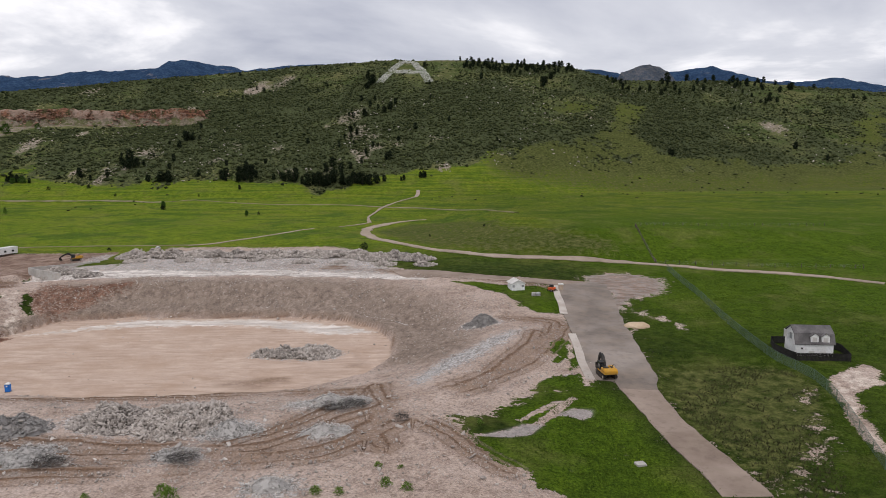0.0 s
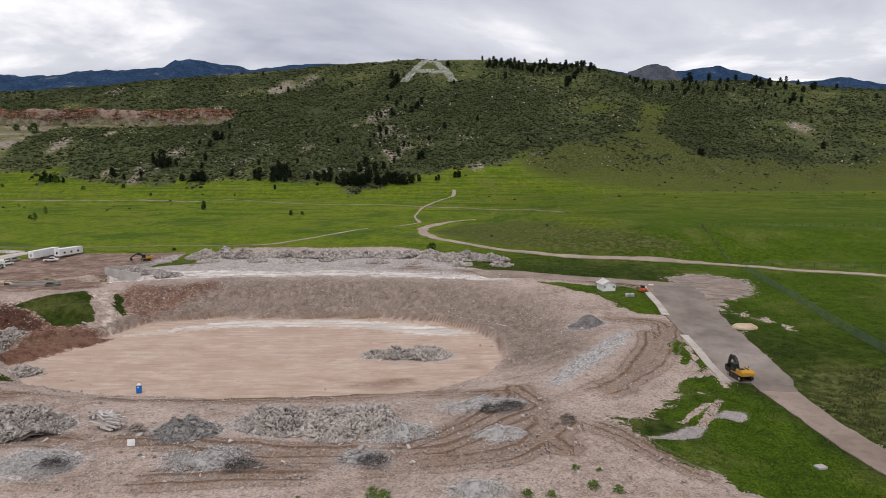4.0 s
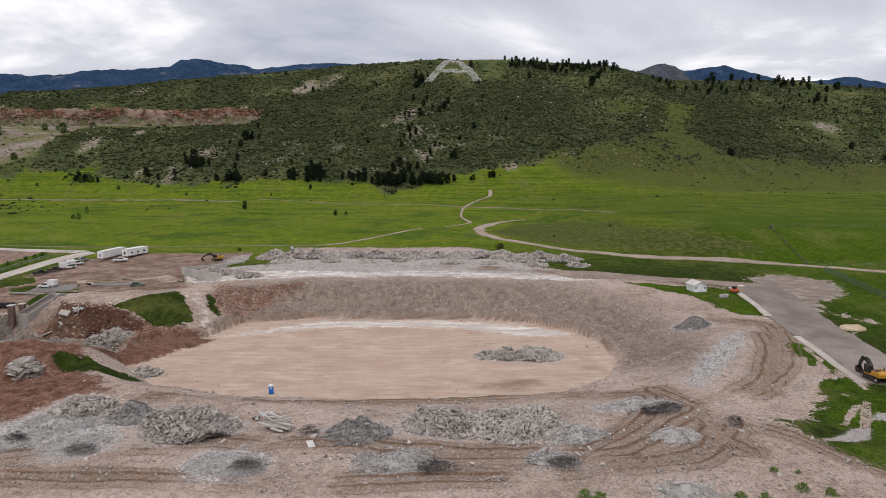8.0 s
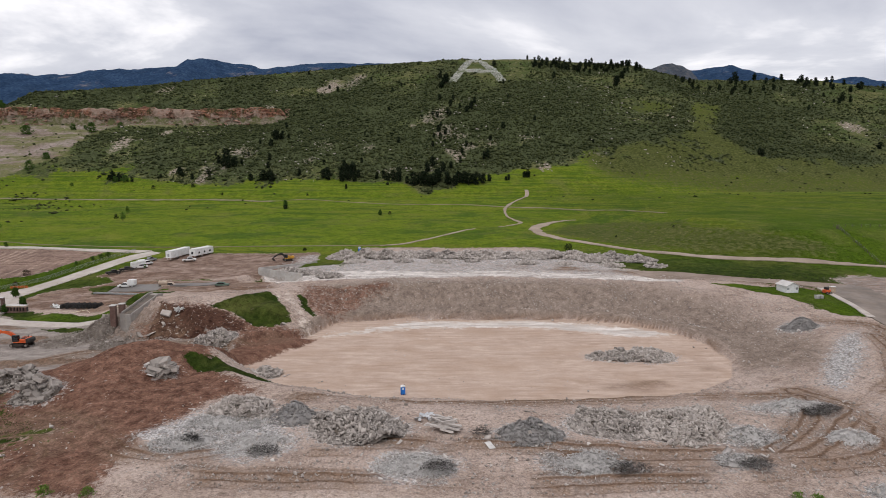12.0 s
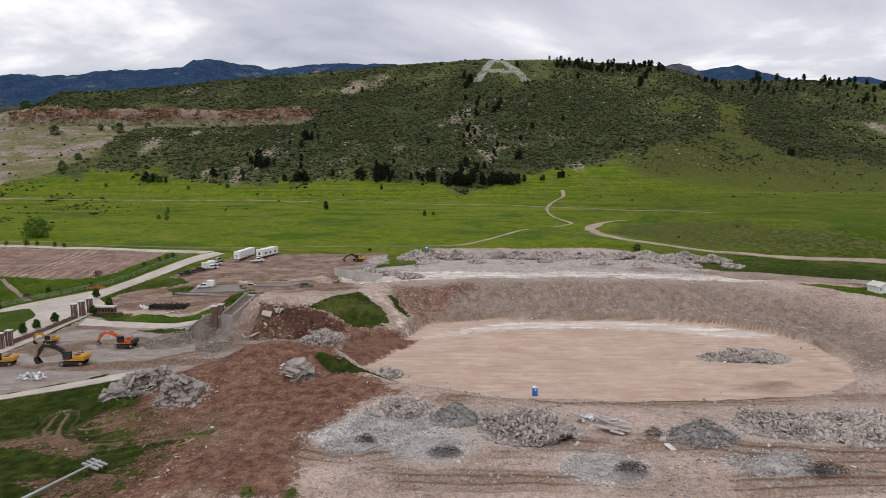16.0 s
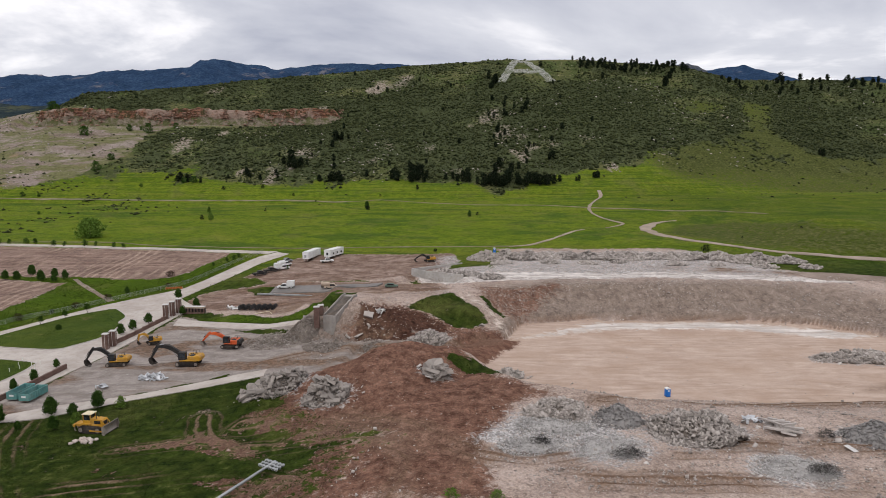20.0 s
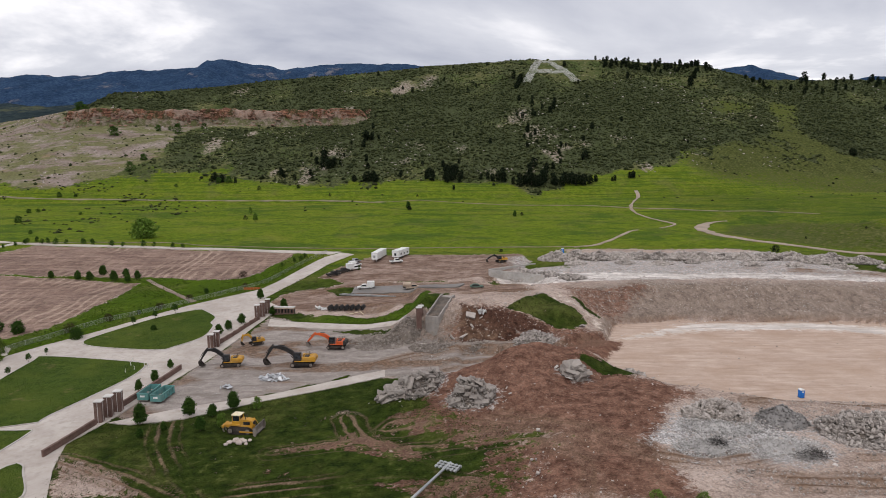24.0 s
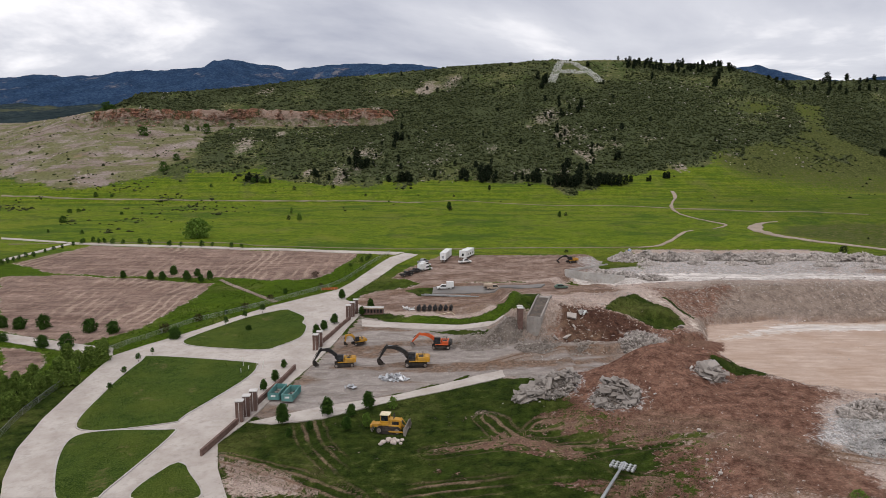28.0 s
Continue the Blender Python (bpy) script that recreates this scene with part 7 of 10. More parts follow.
def rubble_pile(kind, cx, cy, r, h, seed):
    meshes, big, n_big, fine_mat, small, per_m2, label, peak = PILE_KINDS[kind]
    rng = np.random.default_rng(seed)
    ry = r * (0.8 if kind != "fine" else 0.62)
    thing = holder("rubble_pile", label, "rubble", cx, cy, ground_at(cx, cy), group="rubble piles on the site" if kind != "rim" else "rubble along the rim")

    h = h * (0.75 if kind in ("coarse", "slab", "dark") else 1)

    def surface_z(u, v):
        d = np.sqrt((u / r) ** 2 + (v / ry) ** 2) * (1 + 0.8 * fbm(u + cx, v + cy, r * 0.9, 3, seed))
        lump = 1 + np.clip(1.0 * fbm(u + cx, v + cy, r * 0.45, 3, seed + 3), -0.45, 0.28)
        return h * np.clip(1 - d ** peak, 0, 1) * lump

    def land_z(u, v):
        x, y = u + cx, v + cy
        return height(x, y) + 0.45 * fbm(x, y, 5, 3, 51) + 0.5 * fbm(x, y, 17, 2, 53) - ground_at(cx, cy)
    ring, turns = np.linspace(0, 1.12, 18), np.linspace(0, 2 * np.pi, 41)[:-1]
    d, a = np.meshgrid(ring, turns)
    u, v = d * r * np.cos(a), d * ry * np.sin(a)
    z = surface_z(u, v) + land_z(u, v) - 0.22 - 0.5 * (d > 1.05)
    n, m = u.shape
    i = np.arange(n * m).reshape(n, m)
    nxt = np.roll(i, -1, 0)
    quads = np.stack([i[:, :-1], i[:, 1:], nxt[:, 1:], nxt[:, :-1]], -1).reshape(-1, 4)
    mound = new("mound", mesh_from("mound", np.stack([u, v, z], -1), quads, {"dark": DARK_RUBBLE, "fine": PALE_CRUSH}.get(kind, GAP_DUST), True))
    mound.parent = thing

    def on_pile(count, reach):
        a, d = rng.uniform(0, 2 * np.pi, count), np.sqrt(rng.uniform(0, 1, count)) * reach
        u, v = d * r * np.cos(a), d * ry * np.sin(a)
        return u, v, surface_z(u, v) + land_z(u, v)
    u, v, z = on_pile(int(per_m2 * r * ry * 0.55), 1.12)
    size = small[0] + (1.2 * small[1] - small[0]) * rng.uniform(0, 1, len(u)) ** 1.6
    shapes, f = block_shapes(rng, 8)
    bits = new("crushed_rubble", sown("crushed_rubble", shapes, f, rng, np.stack([u, v, z + 0.1 * size], -1), size, fine_mat, 0.55, (1.1, 1.0, 0.8)))
    bits.parent = thing
    tagged(bits, kind="stuff")
    u, v, z = on_pile(n_big, 0.95)
    for k in range(n_big):
        s = (big[0] + (big[1] - big[0]) * rng.uniform() ** 1.8) * (0.75 if kind == "coarse" else 1)
        piece = new(meshes[0].name.split(".")[0], meshes[rng.integers(len(meshes))])
        piece.parent = thing
        tip = 24 if kind == "slab" else 38
        piece.matrix_basis = pose(u[k], v[k], z[k] + 0.12 * s, *rng.normal(0, tip, 2), rng.uniform(0, 360)) @ Matrix.Diagonal((s, s, s, 1))
    return thing


for k, (kind, x, y, r, h) in enumerate(PILES):
    rubble_pile(kind, x, y, r, h, 500 + k)


def debris():
    """Loose broken concrete strewn between and around the heaps."""
    rng = np.random.default_rng(44)
    px, py, ps = [], [], []
    for kind, cx, cy, r, h in PILES:
        n = int(9 * r * {"coarse": 2, "slab": 0.7}.get(kind, 1))
        a, d = rng.uniform(0, 2 * np.pi, n), r * (0.8 + np.abs(rng.normal(0, 0.75, n)))
        px.append(cx + d * np.cos(a))
        py.append(cy + 0.6 * d * np.sin(a))
        ps.append(0.16 + 0.22 * rng.exponential(0.8, n))
    x, y, s = np.concatenate(px), np.concatenate(py), np.minimum(np.concatenate(ps), 1.1)
    turn = rng.uniform(0, 2 * np.pi, 700)
    ex, ey = -66 + 62 * np.cos(turn), 170 + 39 * np.sin(turn)
    near = (np.abs(away(ex, ey, PIT) - 1.5) < 6) & (ey > 165)
    x, y, s = np.concatenate([x, ex[near]]), np.concatenate([y, ey[near]]), np.concatenate([s, rng.uniform(0.2, 0.7, near.sum())])
    shapes, f = block_shapes(rng, 8)
    z = height(x, y) + 0.45 * fbm(x, y, 5, 3, 51) + 0.5 * fbm(x, y, 17, 2, 53) - 0.02 * s
    return tagged(new("concrete_debris", sown("concrete_debris", shapes, f, rng, np.stack([x, y, z], -1), s, CONCRETE, 0.7, (1.1, 1, 0.7))), "loose broken concrete strewn between the heaps", "debris", kind="stuff")


debris()
rim_rng = random.Random(5)
for k in range(15):
    x = -126 + 8.3 * k
    rubble_pile("rim", x, 271 - 0.19 * max(0, x + 70) + rim_rng.uniform(-2, 2), rim_rng.uniform(6, 7.5), rim_rng.uniform(1.8, 3.0), 600 + k)
for k in range(8):
    x = -118 + 15.5 * k + rim_rng.uniform(-3, 3)
    rubble_pile("rim", x, 260 - 0.19 * max(0, x + 70) + rim_rng.uniform(-2, 2), rim_rng.uniform(3, 4.5), rim_rng.uniform(0.5, 1.0), 640 + k)
for k, (x, y) in enumerate([(-143, 243), (-135, 240), (-126, 234)]):
    rubble_pile("rim", x, y, 4.5, 1.1, 660 + k)
rubble_pile("dirty", -189, 181, 8.5, 0.8, 671)
rubble_pile("dirty", -173, 174.5, 6.5, 0.9, 672)
rubble_pile("dirty", -161, 173.5, 5, 0.7, 673)
rubble_pile("dirty", -181.5, 182.5, 5.5, 3.0, 674)


def beam_stack(x, y, seed):
    """Long precast beams tipped off in a crossed, sliding stack."""
    rng = random.Random(seed)
    thing = holder("beam_stack", "sliding stack of long broken concrete beams on the dirt", "rubble", x, y, ground_at(x, y))
    for k in range(22):
        bm = bmesh.new()
        long, wide = rng.uniform(2.2, 4.2), rng.uniform(0.28, 0.5)
        add_box(bm, -long / 2, -wide / 2, -0.16, long / 2, wide / 2, 0.16, 0.03)
        for v in bm.verts:
            v.co += Vector((rng.uniform(-0.12, 0.12), rng.uniform(-0.05, 0.05), rng.uniform(-0.04, 0.04)))
        row = k // 6
        part("beam", bm, CONCRETE, thing).matrix_basis = pose(rng.uniform(-1.6, 1.6), -1.6 + 0.62 * (k % 6) + 0.3 * row, 0.3 + 0.42 * row + 0.1 * rng.random(), rng.uniform(-8, 8), rng.uniform(-9, 9), -24 + rng.gauss(0, 16))
    return thing


beam_stack(-84.6, 108.2, 31)


# ---- tangles of reinforcing wire ----
WIRE = plain("rusty_wire", (0.060, 0.055, 0.052), (0.14, 0.128, 0.118), 0.3, 0.7, 0.4)


def wire_tangle(x, y, r, seed):
    rng = np.random.default_rng(seed)
    verts, faces = [], []
    for _ in range(330):
        a, d = rng.uniform(0, 2 * np.pi), r * math.sqrt(rng.uniform(0, 1))
        p = np.array([d * math.cos(a), 0.55 * d * math.sin(a), rng.uniform(0.02, 0.15 + 1.2 * (1 - (d / r) ** 2))])
        w = rng.normal(0, 1, 3) * (1, 1, 0.35)
        base = len(verts)
        for s in range(6):
            w = w + rng.normal(0, 0.6, 3) * (1, 1, 0.5)
            w /= np.linalg.norm(w) + 1e-6
            p = p + w * (1, 0.7, 0.35) * r * 0.09
            p[2] = max(p[2], 0.03)
            t = 0.026
            verts += [p + (t, 0, 0), p + (-t, t, 0), p + (0, -t, t)]
            if s:
                j = base + 3 * s
                faces += [(j - 3, j - 2, j + 1, j), (j - 2, j - 1, j + 2, j + 1), (j - 1, j - 3, j, j + 2)]
    ob = new("wire_tangle", mesh_from("wire_tangle", verts, faces, WIRE))
    ob.matrix_basis = pose(x, y, ground_at(x, y) + 0.5)
    return tagged(ob, "dark tangle of bent reinforcing wire on the dirt", "wire tangle", "wire tangles")


for k, (x, y, r) in enumerate(BRUSH):
    wire_tangle(x, y, max(r, 1.3), 700 + k)


# ---- trees and bushes ----
BARK = plain("bark", (0.045, 0.035, 0.027), (0.10, 0.078, 0.06), 0.3, 0.95, 0, 0.8, 0.05)
PINE_LEAF = leafy("pine_needles", (0.008, 0.014, 0.008), (0.026, 0.036, 0.018))
TREE_LEAF = leafy("tree_leaf", (0.022, 0.056, 0.011), (0.084, 0.150, 0.028))
LIGHT_LEAF = leafy("light_leaf", (0.075, 0.140, 0.018), (0.200, 0.310, 0.060))
HEDGE_LEAF = leafy("hedge_leaf", (0.070, 0.122, 0.022), (0.220, 0.300, 0.062))
RED_LEAF = leafy("reddish_leaf", (0.030, 0.024, 0.014), (0.080, 0.055, 0.032))


def leaf_shapes(rng, count):
    """Small bunches of leaf blades, turned every way."""
    out = []
    for _ in range(count):
        v = []
        for k in range(4):
            c, a, b = rng.normal(0, 0.45, 3), rng.normal(0, 1, 3), rng.normal(0, 1, 3)
            a /= np.linalg.norm(a)
            b -= a * (a @ b)
            b /= np.linalg.norm(b)
            v += [c - a * 0.55, c - b * 0.3, c + a * 0.55, c + b * 0.3]
        out.append(np.array(v))
    return out, [(4 * k, 4 * k + 1, 4 * k + 2, 4 * k + 3) for k in range(4)]


def trunk_mesh(h, r, limbs, rng, start=0.35):
    """A tapered trunk with limbs that rise outwards."""
    bm = bmesh.new()
    pts = [Vector((0.03 * h * rng.normal(), 0.03 * h * rng.normal(), h * k / 4)) for k in range(5)]
    pts[0] = Vector((0, 0, -0.3))
    for k in range(4):
        add_rod(bm, pts[k], pts[k + 1], r * (1 - 0.2 * k), r * (0.8 - 0.2 * k) + 0.01, 7)
    for k in range(limbs):
        z = h * rng.uniform(start, 0.9)
        a = rng.uniform(0, 2 * math.pi)
        reach = h * rng.uniform(0.14, 0.28)
        add_rod(bm, (0, 0, z), (reach * math.cos(a), reach * math.sin(a), z + reach * rng.uniform(0.3, 1)), r * 0.35, r * 0.12, 5)
    return bm


def tree(name, label, category, h, r, radius_at, clumps, clump, leaf, seed, limbs=7, base=0.2, group=""):
    """A tree or bush: trunk and a crown of leaf bunches, with an uneven outline and gaps."""
    rng = np.random.default_rng(seed)
    thing = holder(name, label, category, group=group)
    part("trunk", trunk_mesh(h * 0.92, r, limbs, rng), BARK, thing)
    z = rng.uniform(base, 1.0, clumps)
    a = rng.uniform(0, 2 * math.pi, clumps)
    d = np.sqrt(rng.uniform(0.15, 1, clumps)) * np.array([radius_at(q) for q in z])
    d = d * (1 + 0.5 * np.sin(3 * a + 9 * z + seed) * 0.5)
    gap = np.sin(5 * a + 3 * seed) * np.sin(14 * z + seed) > -0.7
    p = np.stack([d * np.cos(a), d * np.sin(a), z * h + 0.03 * h * np.sin(4 * a)], -1)[gap]
    shapes, f = leaf_shapes(rng, 8)
    crown = new("crown", sown("crown", shapes, f, rng, p, clump * rng.uniform(0.6, 1.3, len(p)), leaf))
    crown.parent = thing
    return thing


def plant(models, spots, height_of, lift=0.0, seed=0):
    """Set copies of a few tree models at (x, y, height) spots; the models themselves take the first spots."""
    rng = random.Random(seed)
    for k, (x, y, h) in enumerate(spots):
        model = models[k % len(models)]
        s = h / height_of * rng.uniform(0.92, 1.12)
        m = pose(x, y, ground_at(x, y) + lift - 0.05, 0, 0, rng.uniform(0, 360)) @ Matrix.Diagonal((s * rng.uniform(0.85, 1.2), s * rng.uniform(0.85, 1.2), s, 1))
        if k < len(models):
            model.matrix_basis = m
        else:
            copy_thing(model, m @ Matrix.Diagonal((*(1 / c for c in model.scale), 1)))


def cone(q):
    return 2.9 * math.sqrt(max(0.04, 1 - ((q - 0.5) / 0.54) ** 2)) * (0.82 + 0.18 * math.sin(17 * q))


pines = [tree("pine_tree", "dark green ponderosa pine on the hillside", "tree", 9.0, 0.2, cone, 210, 0.9, PINE_LEAF, 50 + k, 9, 0.12, "pines on the hill") for k in range(4)]
pine_rng = random.Random(8)
crest_spots = []
for k in range(64):
    x = 25 + 150 * (k / 63) + pine_rng.uniform(-2, 2)
    crest_spots.append((x, pine_rng.uniform(900, 938), pine_rng.uniform(5, 8.5)))
for k in range(34):
    x = 205 + 250 * pine_rng.random()
    crest_spots.append((x, pine_rng.uniform(890, 938), pine_rng.uniform(4.5, 8.5)))
plant(pines, [(x, y, 0.8 * h) for x, y, h in PINES_FOOT] + PINES_LOW + PINES_MID + PINES_HIGH + PINES_SLOPE + crest_spots, 9.0, seed=1)


def egg(q):
    return 1.22 * math.sqrt(max(0.02, 1 - ((q - 0.52) / 0.52) ** 2)) * (1.12 - 0.35 * q)


def ball(q):
    return 1.7 * math.sqrt(max(0.03, 1 - ((q - 0.45) / 0.58) ** 2))


broad = [tree("park_tree", "rounded green broadleaf tree beside the paths", "tree", 4.0, 0.11, egg, 640, 0.35, TREE_LEAF, 70 + k, 8, 0.2, "park trees") for k in range(3)]
plant(broad, [(x, y, 1.05 * h) for x, y, h in BROADLEAF[3:]] + LOT_ROW, 4.0, 0.05, 2)
willow = [tree("meadow_willow", "broad bright green willow standing in the meadow", "tree", 8.0, 0.3, lambda q: 4.6 * math.sqrt(max(0.03, 1 - ((q - 0.42) / 0.6) ** 2)), 900, 0.7, LIGHT_LEAF, 76, 9, 0.05)]
plant(willow, BROADLEAF[:1], 8.0, 0, 12)
pale_tree = [tree("young_willow", "pale green young tree in the meadow", "tree", 4.0, 0.08, egg, 420, 0.28, LIGHT_LEAF, 77, 7, 0.2, "pale young trees")]
plant(pale_tree, BROADLEAF[1:3] + [(-213.5, 124.5, 3.0), (-209.3, 133.8, 2.6)], 4.0, 0.0, 3)
young = [tree("sapling", "thin staked sapling along the park drive", "tree", 2.4, 0.05, lambda q: 0.62 * math.sqrt(max(0.03, 1 - ((q - 0.6) / 0.45) ** 2)), 220, 0.2, TREE_LEAF, 80 + k, 4, 0.45, "saplings by the drive") for k in range(2)]
plant(young, [(x, y, 1.3 * h) for x, y, h in YOUNG], 2.4, 0.1, 4)
juniper = [tree("juniper_bush", "broad dark juniper beside the old lots", "bush", 4.0, 0.12, ball, 480, 0.45, TREE_LEAF, 90 + k, 8, 0.05, "junipers by the lots") for k in range(2)]
plant(juniper, JUNIPER, 4.0, 0.0, 5)
hedge = [tree("hedge_bush", "dense green bush in the roadside thicket", "bush", 4.5, 0.1, lambda q: 1.7 * (1.08 - q) ** 0.6, 560, 0.42, HEDGE_LEAF, 95 + k, 8, 0.03, "thicket bushes") for k in range(2)]
plant(hedge, [(x, y, 1.5 * h) for x, y, h in HEDGE], 4.5, 0.0, 6)
row = [tree("roadside_tree", "small dark tree in the row along the far road", "tree", 3.4, 0.08, egg, 110, 0.42, TREE_LEAF, 99 + k, 5, 0.12, "trees along the far road") for k in range(2)]
plant(row, ROADSIDE, 3.4, 0.0, 7)
bush = [tree("meadow_bush", "lone dark bush standing in the meadow", "bush", 3.0, 0.08, ball, 160, 0.34, PINE_LEAF, 104 + k, 5, 0.05, "lone bushes in the meadow") for k in range(2)]
plant(bush, MEADOW_BUSH, 3.0, 0.0, 8)
quarry_bush = [tree("hillside_bush", "rounded green bush on the pale quarry slope", "bush", 5.0, 0.12, lambda q: 2.6 * math.sqrt(max(0.03, 1 - ((q - 0.42) / 0.6) ** 2)), 260, 0.55, TREE_LEAF, 121 + k, 6, 0.03, "bushes on the quarry slope") for k in range(2)]
plant(quarry_bush, QUARRY_SHRUB, 5.0, 0.0, 11)
weeds = [tree("green_weed_clump", "bright green weed clump on the bare dirt", "weeds", 1.4, 0.03, lambda q: 1.1 * (1.1 - q) ** 0.5, 260, 0.16, LIGHT_LEAF, 107 + k, 6, 0.0, "weed clumps on the dirt") for k in range(2)]
plant(weeds, [(x, y, 1.25 * h) for x, y, h in FORE_BUSH + FORE_BUSH_B + FORE_BUSH_C], 1.4, 0.1, 9)
red_bush = [tree("reddish_bush", "reddish brown bush in the grass verge", "bush", 2.5, 0.06, ball, 220, 0.24, RED_LEAF, 111, 6, 0.05, "reddish bushes in the verge")]
plant(red_bush, [(-285, 197, 2.6), (-279, 208, 2.2), (-268, 222, 1.8), (-262, 232, 1.6), (-252, 262, 2.4), (-247, 247, 1.5)], 2.5, 0, 10)


# ---- fences ----
STEEL = plain("galvanised_steel", (0.30, 0.31, 0.31), (0.42, 0.43, 0.43), 0.4, 0.5, 0.7)
GREEN_MESH = plain("green_fence_mesh", (0.075, 0.115, 0.090), (0.12, 0.17, 0.135), 0.6, 0.8)
DARK_WOOD = plain("weathered_fence_wood", (0.06, 0.05, 0.042), (0.13, 0.11, 0.09), 0.4, 0.95)


def mesh_fence(line, tall, step, label, wire_mat, cell=0.35, post_mat=None):
    """Posts, a top rail and woven wire along a line."""
    pts = dense(line, step)
    thing = holder("chain_link_fence", label, "fence")
    bm = bmesh.new()
    add_rod(bm, (0, 0, -0.3), (0, 0, tall + 0.1), 0.05, 0.045, 6)
    first = None
    for k, (x, y) in enumerate(pts):
        m = pose(x, y, ground_at(x, y))
        if first is None:
            first = part("post", bm, post_mat or STEEL, thing)
            first.matrix_basis = m
        else:
            again(first, m)
    for k, ((ax, ay), (bx, by)) in enumerate(zip(pts, pts[1:])):
        a, b = Vector((ax, ay, ground_at(ax, ay))), Vector((bx, by, ground_at(bx, by)))
        up = Vector((0, 0, tall))
        bm = bmesh.new()
        add_rod(bm, a + up, b + up, 0.035, 0.035, 5)
        part("rail", bm, post_mat or STEEL, thing)
        verts, faces = [], []
        length = (b - a).length
        side = Vector((ay - by, bx - ax, 0)).normalized() * 0.012
        for way in (1, -1):
            for s in np.arange(-tall, length, cell):
                lo, hi = (s, 0.05), (s + tall, tall)
                u0, u1 = max(lo[0], 0), min(hi[0], length)
                if u1 <= u0:
                    continue
                z0, z1 = u0 - s, u1 - s
                if way < 0:
                    u0, u1 = length - u0, length - u1
                p, q = a + (b - a) * (u0 / length) + Vector((0, 0, z0)), a + (b - a) * (u1 / length) + Vector((0, 0, z1))
                j, t = len(verts), Vector((0, 0, 0.035 if cell < 0.33 else 0.022))
                verts += [p - t, q - t, q + t, p + t]
                faces.append((j, j + 1, j + 2, j + 3))
        o = new("wire_mesh", mesh_from("wire_mesh", verts, faces, wire_mat))
        o.parent = thing
    return thing


mesh_fence(EAST_FENCE, 2.2, 6.0, "tall chain-link fence crossing the grass to the white barn", GREEN_MESH, 0.3, GREEN_MESH)
mesh_fence(PARK_FENCE, 1.5, 6.0, "chain-link fence along the outside of the park drive", STEEL)


def post_fence(line, step, label):
    pts = dense(line, step)
    thing = holder("wire_fence", label, "fence")
    bm = bmesh.new()
    add_rod(bm, (0, 0, -0.4), (0, 0, 1.5), 0.13, 0.11, 6)
    first = part("post", bm, DARK_WOOD, thing)
    for k, (x, y) in enumerate(pts):
        m = pose(x, y, ground_at(x, y))
        if k == 0:
            first.matrix_basis = m
        else:
            again(first, m)
    for (ax, ay), (bx, by) in zip(pts, pts[1:]):
        bm = bmesh.new()
        for z in (0.5, 0.95, 1.35):
            add_rod(bm, (ax, ay, ground_at(ax, ay) + z), (bx, by, ground_at(bx, by) + z), 0.006, 0.006, 4)
        part("wire", bm, STEEL, thing)
    return thing


post_fence(FAR_FENCE, 1.3, "old wooden post and wire fence on the meadow rise")
post_fence([(84, 292), (110, 296), (140, 300), (175, 306)], 4.0, "sparse post and wire fence across the bright meadow")
post_fence([(81, 252), (100, 246), (125, 240), (150, 236)], 4.5, "low post fence beside the gravel trail")
# ---- machines, vehicles and buildings ----
def paint(name, low, high, rough=0.45, dirt=0.35):
    return plain(name, low, high, 0.5, rough, 0, 0.1, 0.01, dirt=dirt)


YELLOW = paint("machine_yellow", (0.40, 0.20, 0.016), (0.54, 0.29, 0.035), 0.5, 0.5)
ORANGE = paint("machine_orange", (0.50, 0.075, 0.02), (0.60, 0.11, 0.03))
BLACK = paint("machine_black", (0.012, 0.012, 0.013), (0.03, 0.03, 0.03), 0.55, 0.2)
TRACK = plain("track_steel", (0.018, 0.016, 0.015), (0.055, 0.046, 0.040), 0.3, 0.8, 0.2, 0.6, 0.03, dirt=0.22)
WORN_STEEL = plain("worn_steel", (0.20, 0.17, 0.15), (0.36, 0.32, 0.29), 0.4, 0.5, 0.5, dirt=0.5)
CREAM = paint("cream_roof", (0.60, 0.52, 0.34), (0.70, 0.62, 0.44), 0.6)
CHROME = plain("cylinder_chrome", (0.5, 0.5, 0.5), (0.65, 0.65, 0.65), 0.3, 0.2, 1.0)
WHITE = paint("vehicle_white", (0.62, 0.62, 0.60), (0.74, 0.74, 0.73), 0.4, 0.15)
GREY_PAINT = paint("grey_paint", (0.22, 0.23, 0.24), (0.32, 0.33, 0.34), 0.5, 0.2)
TAN_PAINT = paint("tan_paint", (0.36, 0.28, 0.21), (0.46, 0.37, 0.29), 0.6, 0.3)
TEAL = paint("dumpster_teal", (0.075, 0.215, 0.205), (0.13, 0.30, 0.285), 0.6, 0.3)
BLUE = paint("toilet_blue", (0.012, 0.11, 0.44), (0.02, 0.16, 0.54), 0.5, 0.1)
RUBBER = plain("rubber", (0.012, 0.012, 0.012), (0.03, 0.03, 0.03), 0.3, 0.85, dirt=0.3)


def glass_material():
    s = Surface("dark_window_glass")
    c = s.mix(s.span(s.noise(0.6, 3, 0.5, s.place()), 0.3, 0.7), (0.010, 0.013, 0.016), (0.028, 0.033, 0.038))
    return s.done(c, 0.08, 0, 0.7)


GLASS = glass_material()


